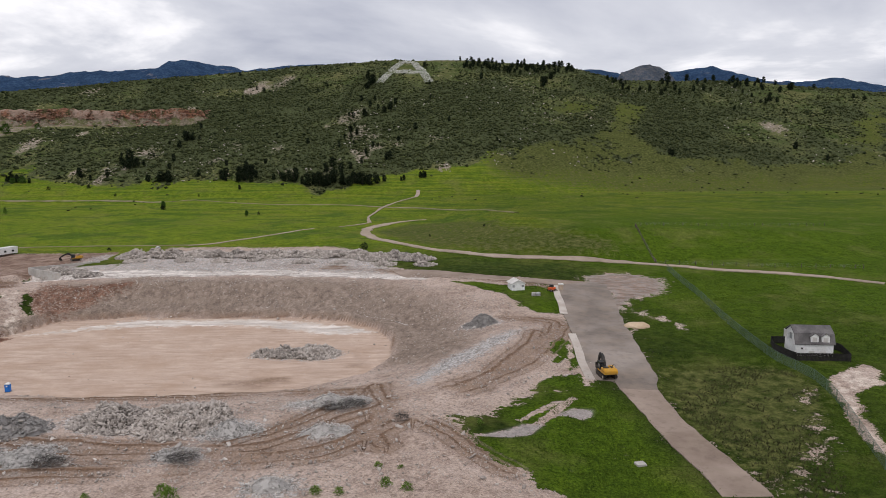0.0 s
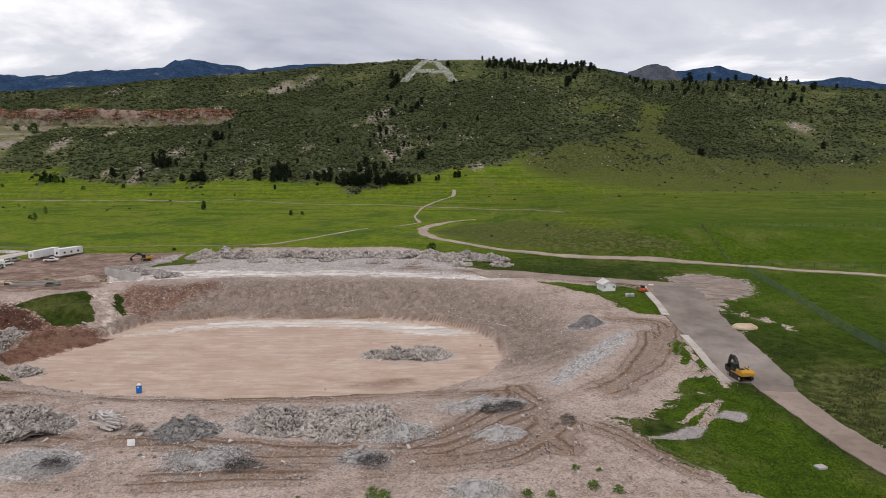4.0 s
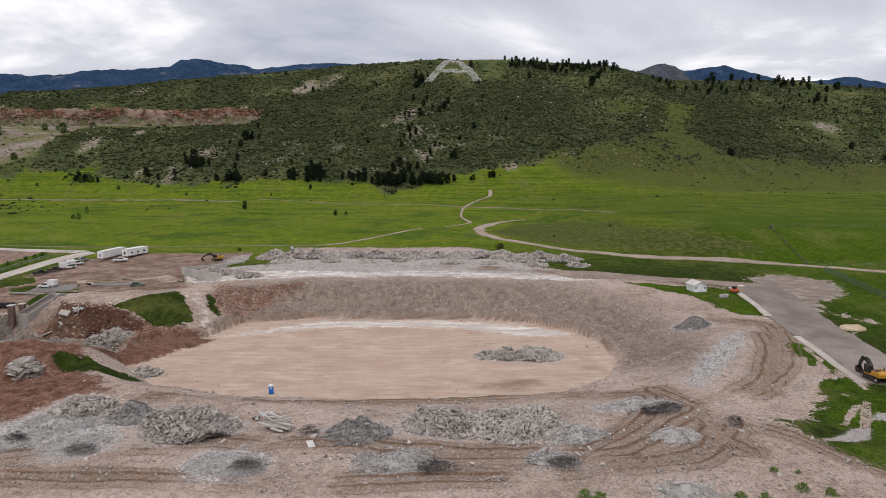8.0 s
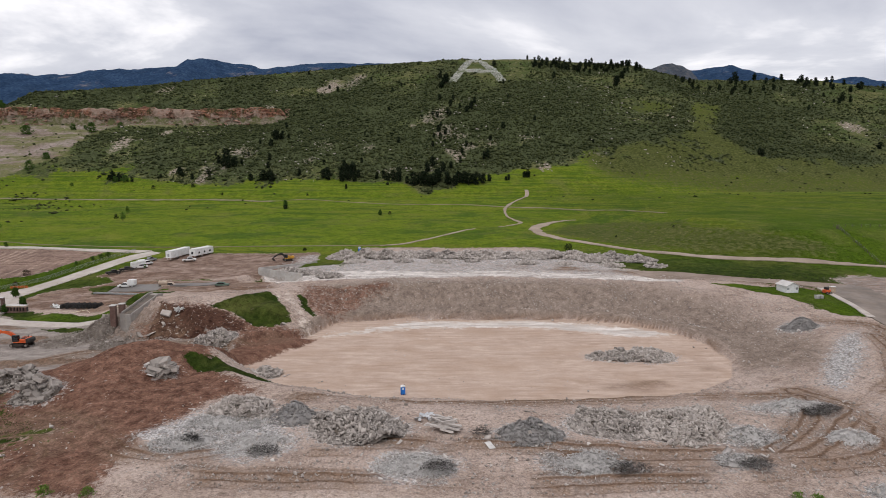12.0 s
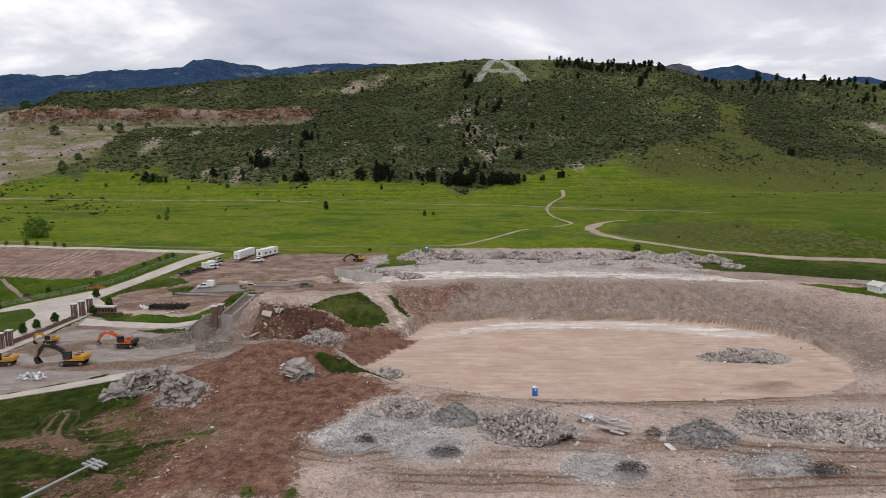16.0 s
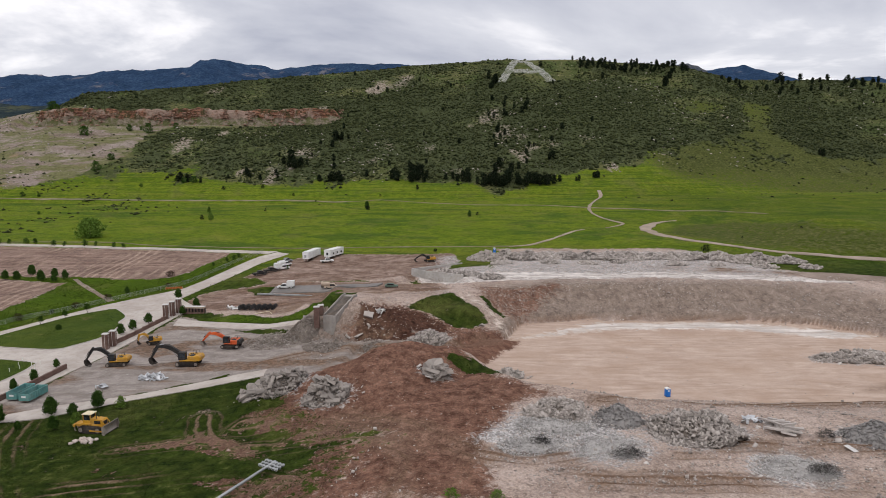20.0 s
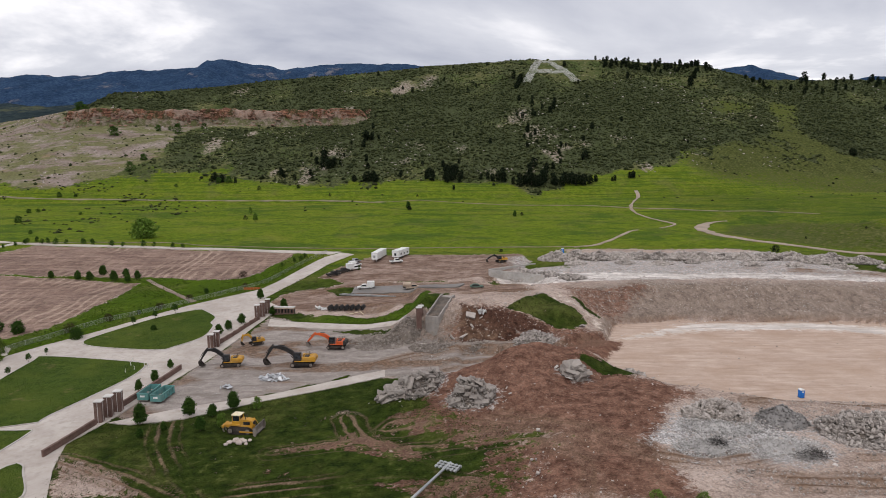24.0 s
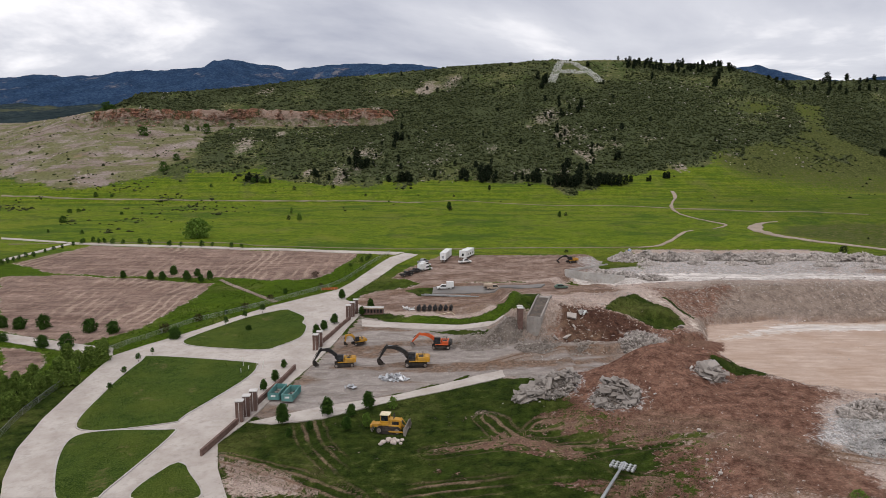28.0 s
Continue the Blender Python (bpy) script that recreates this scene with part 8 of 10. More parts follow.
def arm(points, width):
    """A machine arm: a tapered box girder along points of (x, z, depth)."""
    bm = bmesh.new()
    n = len(points)
    upper, lower = [], []
    for i, (x, z, d) in enumerate(points):
        ax, az, _ = points[max(i - 1, 0)]
        bx, bz, _ = points[min(i + 1, n - 1)]
        t = Vector((bx - ax, bz - az)).normalized()
        nx, nz = -t.y, t.x
        upper.append((x + nx * d / 2, z + nz * d / 2))
        lower.append((x - nx * d / 2, z - nz * d / 2))
    add_prism(bm, upper + lower[::-1], -width / 2, width / 2)
    bmesh.ops.bevel(bm, geom=[e for e in bm.edges], offset=0.03, segments=1, affect="EDGES", clamp_overlap=True)
    return bm


def track_profile(length, tall, n=7):
    r = tall / 2
    pts = []
    for s in (1, -1):
        for k in range(n):
            a = math.radians(90 - 180 * k / (n - 1)) if s > 0 else math.radians(270 - 180 * k / (n - 1))
            pts.append((s * (length / 2 - r) + r * math.cos(a), r + r * math.sin(a)))
    return pts


def add_track(thing, length, tall, wide, offset, shoes=26):
    """A crawler track: belt with raised shoes, frame, drive wheel and rollers."""
    bm = bmesh.new()
    prof = track_profile(length, tall)
    add_prism(bm, prof, offset - wide / 2, offset + wide / 2)
    for k in range(shoes):
        x = -length / 2 + tall / 2 + (length - tall) * (k % (shoes // 2)) / (shoes // 2 - 1)
        z = tall + 0.02 if k < shoes // 2 else 0.0
        add_box(bm, x - 0.03, offset - wide / 2 - 0.01, z - 0.03, x + 0.03, offset + wide / 2 + 0.01, z + 0.03)
    belt = part("track", bm, TRACK, thing)
    side = 1 if offset > 0 else -1
    bm = bmesh.new()
    add_box(bm, -length * 0.36, offset + side * (wide / 2 - 0.02), tall * 0.28, length * 0.36, offset + side * (wide / 2 + 0.06), tall * 0.72, 0.04)
    for k in range(6):
        x = -length * 0.32 + length * 0.64 * k / 5
        add_rod(bm, (x, offset + side * wide / 2, tall * 0.2), (x, offset + side * (wide / 2 + 0.08), tall * 0.2), 0.12, 0.12, 8)
    part("track_frame", bm, TRACK, belt)
    for end in (-1, 1):
        bm = bmesh.new()
        x = end * (length / 2 - tall / 2)
        add_rod(bm, (x, offset + side * (wide / 2 - 0.02), tall / 2), (x, offset + side * (wide / 2 + 0.07), tall / 2), tall * 0.36, tall * 0.33, 12)
        part("drive_wheel", bm, WORN_STEEL, belt)
    return belt


def excavator(label, x, y, turn, scale, body, boom_mat, swing=0.0, boom=None, group="excavators"):
    """A crawler excavator; turn: the way its arm points, swing: how far the tracks lie off it."""
    thing = holder("excavator", label, "excavator", x, y, ground_at(x, y) + 0.12, turn, group)
    thing.scale = (scale,) * 3
    for side in (-1, 1):
        belt = add_track(thing, 5.0, 1.0, 0.62, side * 1.3)
        belt.matrix_basis = pose(0, 0, 0, 0, 0, swing)
    bm = bmesh.new()
    add_box(bm, -1.3, -1.0, 0.45, 1.3, 1.0, 0.95, 0.08)
    add_rod(bm, (0, 0, 0.9), (0, 0, 1.2), 0.85, 0.85, 16)
    part("undercarriage", bm, TRACK, thing).matrix_basis = pose(0, 0, 0, 0, 0, swing)
    bm = bmesh.new()
    add_box(bm, -2.2, -1.5, 1.2, 1.5, 1.5, 1.5, 0.05)
    add_box(bm, -2.3, -1.48, 1.5, 0.1, -0.35, 2.45, 0.12)
    add_box(bm, -2.3, -0.35, 1.5, -0.4, 1.48, 2.35, 0.12)
    house = part("engine_house", bm, body, thing)
    bm = bmesh.new()
    for k in range(4):
        add_box(bm, -1.9 + 0.42 * k, -0.9, 2.45, -1.6 + 0.42 * k, -0.45, 2.5, 0.01)
    add_box(bm, -1.7, 0.0, 2.35, -0.7, 1.2, 2.47, 0.03)
    part("engine_grille", bm, BLACK, house)
    bm = bmesh.new()
    add_prism(bm, [(-3.1, 1.25), (-2.2, 1.2), (-2.2, 2.4), (-2.75, 2.4), (-3.15, 2.0)], -1.5, 1.5)
    bmesh.ops.bevel(bm, geom=bm.edges[:], offset=0.09, segments=2, affect="EDGES", clamp_overlap=True)
    part("counterweight", bm, body if body is not ORANGE else BLACK, thing)
    bm = bmesh.new()
    add_rod(bm, (-1.5, -0.8, 2.4), (-1.5, -0.8, 3.0), 0.09, 0.08, 8)
    part("exhaust", bm, BLACK, thing)
    # cab with glazed sides
    bm = bmesh.new()
    for cx, cy in ((0.15, 0.55), (1.65, 0.55), (0.15, 1.45), (1.65, 1.45)):
        add_box(bm, cx - 0.05, cy - 0.05, 1.5, cx + 0.05, cy + 0.05, 3.15, 0.015)
    add_box(bm, 0.1, 0.5, 1.5, 1.7, 1.5, 1.95, 0.04)
    cab = part("cab", bm, BLACK, thing)
    bm = bmesh.new()
    add_box(bm, 0.05, 0.45, 3.12, 1.72, 1.55, 3.27, 0.06)
    part("cab_roof", bm, BLACK, cab)
    bm = bmesh.new()
    add_box(bm, 0.16, 0.56, 1.95, 1.64, 1.44, 3.1, 0.02)
    part("cab_window", bm, GLASS, cab)
    bm = bmesh.new()
    for side in (-1.42, 1.42):
        add_rod(bm, (-2.0, side, 2.4), (-2.0, side, 2.95), 0.025, 0.025, 5)
        add_rod(bm, (-0.6, side, 2.4), (-0.6, side, 2.95), 0.025, 0.025, 5)
        add_rod(bm, (-2.0, side, 2.95), (-0.6, side, 2.95), 0.025, 0.025, 5)
    part("handrail", bm, BLACK, thing)
    kx, kz, ex, ez, sx, sz = boom or (3.6, 5.4, 6.7, 5.2, 8.0, 1.9)
    part("boom", arm([(1.1, 1.7, 0.6), ((1.1 + kx) / 2 - 0.1, (1.7 + kz) / 2 + 0.2, 0.85), (kx, kz, 0.95), ((kx + ex) / 2, (kz + ez) / 2 + 0.25, 0.75), (ex, ez, 0.45)], 0.62), boom_mat, thing)
    t = Vector((sx - ex, 0, sz - ez)).normalized()
    part("stick", arm([(ex - 0.7 * t.x, ez - 0.7 * t.z, 0.35), (ex + 0.3 * t.x, ez + 0.3 * t.z, 0.72), (sx, sz, 0.34)], 0.45), boom_mat, thing)
    for name, a, b, r in (("boom_cylinder", (1.6, 1.5), (kx - 0.5, kz - 0.9), 0.11), ("stick_cylinder", (kx + 0.1, kz + 0.7), (ex - 0.5 * t.x, ez + 0.45), 0.1), ("bucket_cylinder", (ex + 0.7 * t.x + 0.4, ez + 0.7 * t.z + 0.25), (sx + 0.4, sz + 0.25), 0.08)):
        for w in ((-0.42, 0.42) if name == "boom_cylinder" else (0.0,)):
            bm = bmesh.new()
            m = ((a[0] + b[0]) / 2, w, (a[1] + b[1]) / 2)
            add_rod(bm, (a[0], w, a[1]), m, r, r, 8)
            cyl = part(name, bm, BLACK, thing)
            bm = bmesh.new()
            add_rod(bm, m, (b[0], w, b[1]), r * 0.55, r * 0.55, 8)
            part("piston_rod", bm, CHROME, cyl)
    bm = bmesh.new()
    add_prism(bm, [(0, 0.15), (0.35, 0.1), (0.45, -0.5), (0.2, -1.2), (-0.35, -1.45), (-0.95, -1.25), (-0.9, -1.15), (-0.4, -1.25), (0.0, -0.9), (0.1, -0.4)], -0.6, 0.6)
    for w in (-0.6, 0.57):
        add_prism(bm, [(0, 0.1), (0.4, 0), (0.42, -0.5), (0.2, -1.15), (-0.35, -1.4), (-0.95, -1.22)], w, w + 0.04)
    for k in range(5):
        add_box(bm, -1.2, -0.55 + 0.25 * k, -1.26, -0.92, -0.45 + 0.25 * k, -1.17, 0.02)
    part("bucket", bm, TRACK if boom_mat is not ORANGE else WORN_STEEL, thing).matrix_basis = pose(sx, 0, sz)
    return thing


excavator("large yellow excavator with a raised black arm in the dirt yard", -206.0, 161.9, 180, 1.12, YELLOW, BLACK, 3, (3.8, 3.9, 6.8, 4.2, 8.3, 1.6))
excavator("yellow excavator with a black arm reaching down to the dirt", -224.3, 162.6, 186, 0.98, YELLOW, BLACK, 4, (3.5, 4.1, 6.0, 4.3, 7.6, 1.6))
excavator("orange-red excavator with its arm stretched over rubble", -200.1, 176.6, 176, 0.98, ORANGE, ORANGE, 4, (3.1, 3.5, 6.2, 3.8, 8.1, 1.6))
excavator("small yellow excavator parked by the brick wall", -223.3, 181.0, 205, 0.72, YELLOW, YELLOW, 12, (2.8, 4.0, 5.0, 3.8, 5.4, 1.6))
excavator("yellow excavator with a black arm parked on worn asphalt", 34.4, 137.3, 97, 0.95, YELLOW, BLACK, 2, (2.4, 3.7, 4.2, 3.6, 5.0, 1.6))
excavator("dirty yellow excavator with lowered arm on the brown lot", -149.0, 268.5, 190, 0.8, YELLOW, BLACK, 20, (3.0, 3.4, 5.4, 2.9, 7.4, 1.5))


def bulldozer(x, y, turn):
    thing = holder("bulldozer", "yellow bulldozer with rear ripper standing on churned grass", "bulldozer", x, y, ground_at(x, y) + 0.05, turn)
    for side in (-1, 1):
        add_track(thing, 4.6, 1.25, 0.65, side * 1.15, 22)
    bm = bmesh.new()
    add_box(bm, -1.6, -0.8, 0.6, 2.3, 0.8, 1.5, 0.08)
    add_prism(bm, [(0.0, 1.4), (2.4, 1.4), (2.4, 2.2), (2.2, 2.45), (0.0, 2.6)], -0.7, 0.7)
    add_box(bm, -1.9, -0.95, 1.35, 0.1, 0.95, 1.75, 0.06)
    body = part("engine_hood", bm, YELLOW, thing)
    bm = bmesh.new()
    add_box(bm, 2.38, -0.55, 1.5, 2.44, 0.55, 2.2, 0.02)
    for side in (-0.72, 0.68):
        add_box(bm, 0.6, side, 1.6, 1.9, side + 0.04, 2.2, 0.01)
    part("radiator_grille", bm, BLACK, body)
    bm = bmesh.new()
    for cx, cy in ((-1.5, -0.75), (-1.5, 0.75), (-0.05, -0.75), (-0.05, 0.75)):
        add_box(bm, cx - 0.07, cy - 0.07, 1.7, cx + 0.07, cy + 0.07, 3.3, 0.02)
    add_box(bm, -1.55, -0.8, 1.7, 0.0, 0.8, 2.2, 0.05)
    cab = part("cab", bm, YELLOW, thing)
    bm = bmesh.new()
    add_box(bm, -1.7, -0.95, 3.28, 0.15, 0.95, 3.45, 0.06)
    part("cab_roof", bm, CREAM, cab)
    bm = bmesh.new()
    add_box(bm, -1.45, -0.7, 2.2, -0.1, 0.7, 3.27, 0.02)
    part("cab_window", bm, GLASS, cab)
    for side in (-0.35, 0.35):
        bm = bmesh.new()
        add_rod(bm, (0.9, side, 2.5), (0.9, side, 3.5), 0.08, 0.07, 8)
        part("exhaust", bm, BLACK, thing)
    bm = bmesh.new()
    prof = [(3.35, 0.05), (3.15, 0.5), (3.12, 1.0), (3.25, 1.5), (3.5, 1.85), (3.42, 1.9), (3.12, 1.55), (3.0, 1.0), (3.03, 0.45), (3.25, 0.0)]
    add_prism(bm, prof, -2.0, 2.0)
    for side in (-2.05, 2.0):
        add_prism(bm, [(3.5, 0.0), (3.0, 0.2), (3.0, 1.6), (3.5, 1.9), (3.75, 1.0)], side, side + 0.06)
    blade = part("blade", bm, WORN_STEEL, thing)
    bm = bmesh.new()
    add_box(bm, 3.28, -2.0, -0.05, 3.42, 2.0, 0.14, 0.02)
    part("cutting_edge", bm, TRACK, blade)
    for side in (-1.62, 1.5):
        bm = bmesh.new()
        add_box(bm, 0.2, side, 0.45, 3.1, side + 0.14, 0.72, 0.03)
        part("push_arm", bm, YELLOW, thing)
    for side in (-0.75, 0.75):
        bm = bmesh.new()
        add_rod(bm, (2.1, side, 2.5), (3.15, side, 1.0), 0.08, 0.06, 8)
        part("lift_cylinder", bm, YELLOW, thing)
    bm = bmesh.new()
    add_prism(bm, [(-1.9, 0.9), (-1.9, 1.5), (-3.2, 1.45), (-3.4, 1.2), (-3.1, 1.0)], -0.7, 0.7)
    add_box(bm, -3.5, -1.1, 0.95, -3.1, 1.1, 1.45, 0.05)
    ripper = part("ripper", bm, YELLOW, thing)
    for w in (-0.8, 0.0, 0.8):
        bm = bmesh.new()
        add_prism(bm, [(-3.45, 1.4), (-3.15, 1.4), (-3.2, 0.5), (-3.05, 0.1), (-3.2, 0.05), (-3.45, 0.45)], w - 0.07, w + 0.07)
        part("shank", bm, WORN_STEEL, ripper)
    return thing


bulldozer(-208.8, 122.3, -8).scale = (1.04, 1.04, 1.04)


def wheel(thing, x, y, r, w):
    bm = bmesh.new()
    add_rod(bm, (x, y - w / 2, r), (x, y + w / 2, r), r, r, 14)
    bmesh.ops.bevel(bm, geom=[e for e in bm.edges if e.calc_face_angle(0) > 1], offset=0.05, segments=1, affect="EDGES")
    tyre = part("tyre", bm, RUBBER, thing)
    bm = bmesh.new()
    add_rod(bm, (x, y - w / 2 - 0.01, r), (x, y + w / 2 + 0.01, r), r * 0.55, r * 0.55, 10)
    part("rim", bm, WORN_STEEL, tyre)


def pickup(label, x, y, turn, colour, kind="pickup"):
    """A pickup, flat-bed, tanker or box truck."""
    thing = holder("truck" if kind != "car" else "car", label, "truck" if kind != "car" else "car", x, y, ground_at(x, y) + 0.08, turn, "parked vehicles")
    bm = bmesh.new()
    if kind == "car":
        add_prism(bm, [(-2.2, 0.35), (2.2, 0.35), (2.25, 0.75), (1.1, 0.92), (0.5, 1.4), (-1.2, 1.42), (-1.9, 0.95), (-2.25, 0.9)], -0.88, 0.88)
    else:
        add_prism(bm, [(-2.7, 0.5), (2.7, 0.5), (2.75, 1.05), (1.5, 1.2), (0.95, 1.85), (-0.55, 1.88), (-0.75, 1.15), (-2.7, 1.12)], -0.95, 0.95)
    bmesh.ops.bevel(bm, geom=bm.edges[:], offset=0.06, segments=2, affect="EDGES", clamp_overlap=True)
    body = part("body", bm, colour, thing)
    bm = bmesh.new()
    if kind == "car":
        add_prism(bm, [(1.0, 0.95), (0.47, 1.36), (-1.15, 1.38), (-1.75, 0.98)], -0.9, 0.9)
    else:
        add_prism(bm, [(1.42, 1.22), (0.92, 1.78), (-0.5, 1.8), (-0.66, 1.22)], -0.97, 0.97)
    part("window", bm, GLASS, body)
    for side in (-0.75, 0.75):
        bm = bmesh.new()
        front = 2.27 if kind == "car" else 2.76
        add_box(bm, front - 0.06, side - 0.18, 0.68, front + 0.02, side + 0.18, 0.86, 0.02)
        part("headlight", bm, CHROME, body)
    if kind == "pickup":
        bm = bmesh.new()
        add_box(bm, -2.6, -0.8, 1.1, -0.85, 0.8, 1.16, 0.01)
        part("bed_floor", bm, BLACK, thing)
    if kind == "box":
        bm = bmesh.new()
        add_box(bm, -3.4, -1.1, 1.0, -0.8, 1.1, 2.9, 0.05)
        part("cargo_box", bm, colour, thing)
    if kind == "tank":
        bm = bmesh.new()
        add_rod(bm, (-3.6, 0, 1.75), (-0.7, 0, 1.75), 0.85, 0.85, 16)
        part("tank", bm, colour, thing)
        bm = bmesh.new()
        add_box(bm, -3.7, -0.9, 0.7, -0.6, 0.9, 0.9, 0.03)
        part("chassis", bm, BLACK, thing)
    for wx in (-1.75, 1.75):
        for wy in (-0.88, 0.88):
            wheel(thing, wx, wy, 0.4 if kind != "car" else 0.33, 0.26)
    return thing


pickup("white pickup parked below the office trailer", -192.2, 276.0, 20, WHITE)
pickup("black pickup on the edge of the brown lot", -212.3, 262.9, 40, BLACK)
pickup("white pickup in the row of parked trucks", -208.2, 266.0, 40, WHITE, "box")
pickup("white tank truck in the row of parked trucks", -208.6, 272.0, 55, WHITE, "tank")
pickup("grey pickup behind the parked tank truck", -210.0, 279.0, 50, GREY_PAINT)
pickup("dark flat-bed truck near the gravel edge", -215.5, 258.5, 40, BLACK)
pickup("white service truck with a box on worn asphalt", -200.2, 237.0, 183, WHITE, "box")
pickup("pale tank truck on worn asphalt", -182.5, 232.5, 8, TAN_PAINT, "tank")
pickup("small dark green car at the top of the dirt bank", -160.4, 222.3, 5, GREEN_MESH, "car")


def trailer(label, x, y, turn, length, tall, wide, windows):
    thing = holder("office_trailer" if windows else "box_trailer", label, "trailer", x, y, ground_at(x, y) + 0.05, turn, "site trailers")
    bm = bmesh.new()
    add_box(bm, -length / 2, -wide / 2, 0.75, length / 2, wide / 2, 0.75 + tall, 0.05)
    body = part("body", bm, WHITE, thing)
    bm = bmesh.new()
    for k in range(int(length / 1.2)):
        u = -length / 2 + 0.6 + 1.2 * k
        for side in (-1, 1):
            add_box(bm, u - 0.03, side * (wide / 2 + 0.005) - 0.015, 0.8, u + 0.03, side * (wide / 2 + 0.005) + 0.015, 0.7 + tall, 0.005)
    part("side_rib", bm, WHITE, body)
    bm = bmesh.new()
    add_box(bm, -length / 2 - 0.06, -wide / 2 - 0.06, 0.75 + tall, length / 2 + 0.06, wide / 2 + 0.06, 0.83 + tall, 0.02)
    part("roof", bm, WHITE, thing, "pale flat roof")
    for k in range(windows):
        u = -length / 2 + length * (k + 0.7) / (windows + 0.4)
        for side in (-1, 1):
            bm = bmesh.new()
            add_box(bm, u - 0.5, side * (wide / 2 + 0.02) - 0.03, 1.6, u + 0.5, side * (wide / 2 + 0.02) + 0.03, 2.35, 0.01)
            pane = part("window", bm, GLASS, body)
            bm = bmesh.new()
            add_box(bm, u - 0.56, side * (wide / 2 + 0.02) - 0.02, 1.5, u + 0.56, side * (wide / 2 + 0.02) + 0.05, 1.58, 0.01)
            part("window_sill", bm, GREY_PAINT, pane)
    bm = bmesh.new()
    add_box(bm, -length / 2 - 0.03, -0.45, 1.4, -length / 2 + 0.02, 0.45, 2.5, 0.01)
    part("end_window" if windows else "rear_door", bm, GLASS if windows else GREY_PAINT, body)
    for wx in (-0.5, 0.5):
        for wy in (-wide / 2 + 0.2, wide / 2 - 0.2):
            wheel(thing, wx - length * 0.15, wy, 0.42, 0.28)
    for wx in (-length / 2 + 0.4, length / 2 - 0.4):
        for wy in (-0.7, 0.7):
            bm = bmesh.new()
            add_box(bm, wx - 0.12, wy - 0.12, 0, wx + 0.12, wy + 0.12, 0.76, 0.02)
            part("support_block", bm, WALL_CONCRETE, thing)
    bm = bmesh.new()
    add_rod(bm, (length / 2, 0.5, 0.8), (length / 2 + 1.4, 0, 0.6), 0.06, 0.06, 6)
    add_rod(bm, (length / 2, -0.5, 0.8), (length / 2 + 1.4, 0, 0.6), 0.06, 0.06, 6)
    part("hitch", bm, BLACK, thing)
    return thing


trailer("long white box trailer on the far brown lot", -200.3, 285.0, 81, 15.0, 2.9, 2.6, 0)
trailer("white office trailer with dark windows on the brown lot", -191.2, 287.6, 72, 12.0, 2.8, 3.2, 3)


def toilet(label, x, y, turn, lift=0.0):
    thing = holder("portable_toilet", label, "toilet", x, y, ground_at(x, y) + lift, turn, "portable toilets")
    bm = bmesh.new()
    add_box(bm, -0.56, -0.56, 0.12, 0.56, 0.56, 2.05, 0.05)
    body = part("cabin", bm, BLUE, thing)
    bm = bmesh.new()
    add_box(bm, -0.62, -0.62, 0.0, 0.62, 0.62, 0.13, 0.03)
    part("skid_base", bm, BLACK, thing)
    bm = bmesh.new()
    add_prism(bm, [(-0.6, 2.05), (0.6, 2.05), (0.45, 2.25), (0.0, 2.32), (-0.45, 2.25)], -0.6, 0.6)
    part("roof", bm, WHITE, thing, "white translucent roof")
    bm = bmesh.new()
    add_box(bm, -0.42, -0.6, 0.2, 0.42, -0.55, 1.95, 0.015)
    door = part("door", bm, BLUE, body)
    bm = bmesh.new()
    add_box(bm, -0.2, -0.625, 1.45, 0.2, -0.6, 1.8, 0.005)
    part("notice", bm, WHITE, door)
    bm = bmesh.new()
    add_rod(bm, (0.4, 0.4, 2.1), (0.4, 0.4, 2.5), 0.06, 0.06, 8)
    part("vent_pipe", bm, BLACK, thing)
    return thing


toilet("blue portable toilet on the floor of the bowl", -93.9, 138.9, 10).scale = (0.85, 0.85, 0.85)
toilet("blue portable toilet on the far rim", -121.9, 283.0, 0)


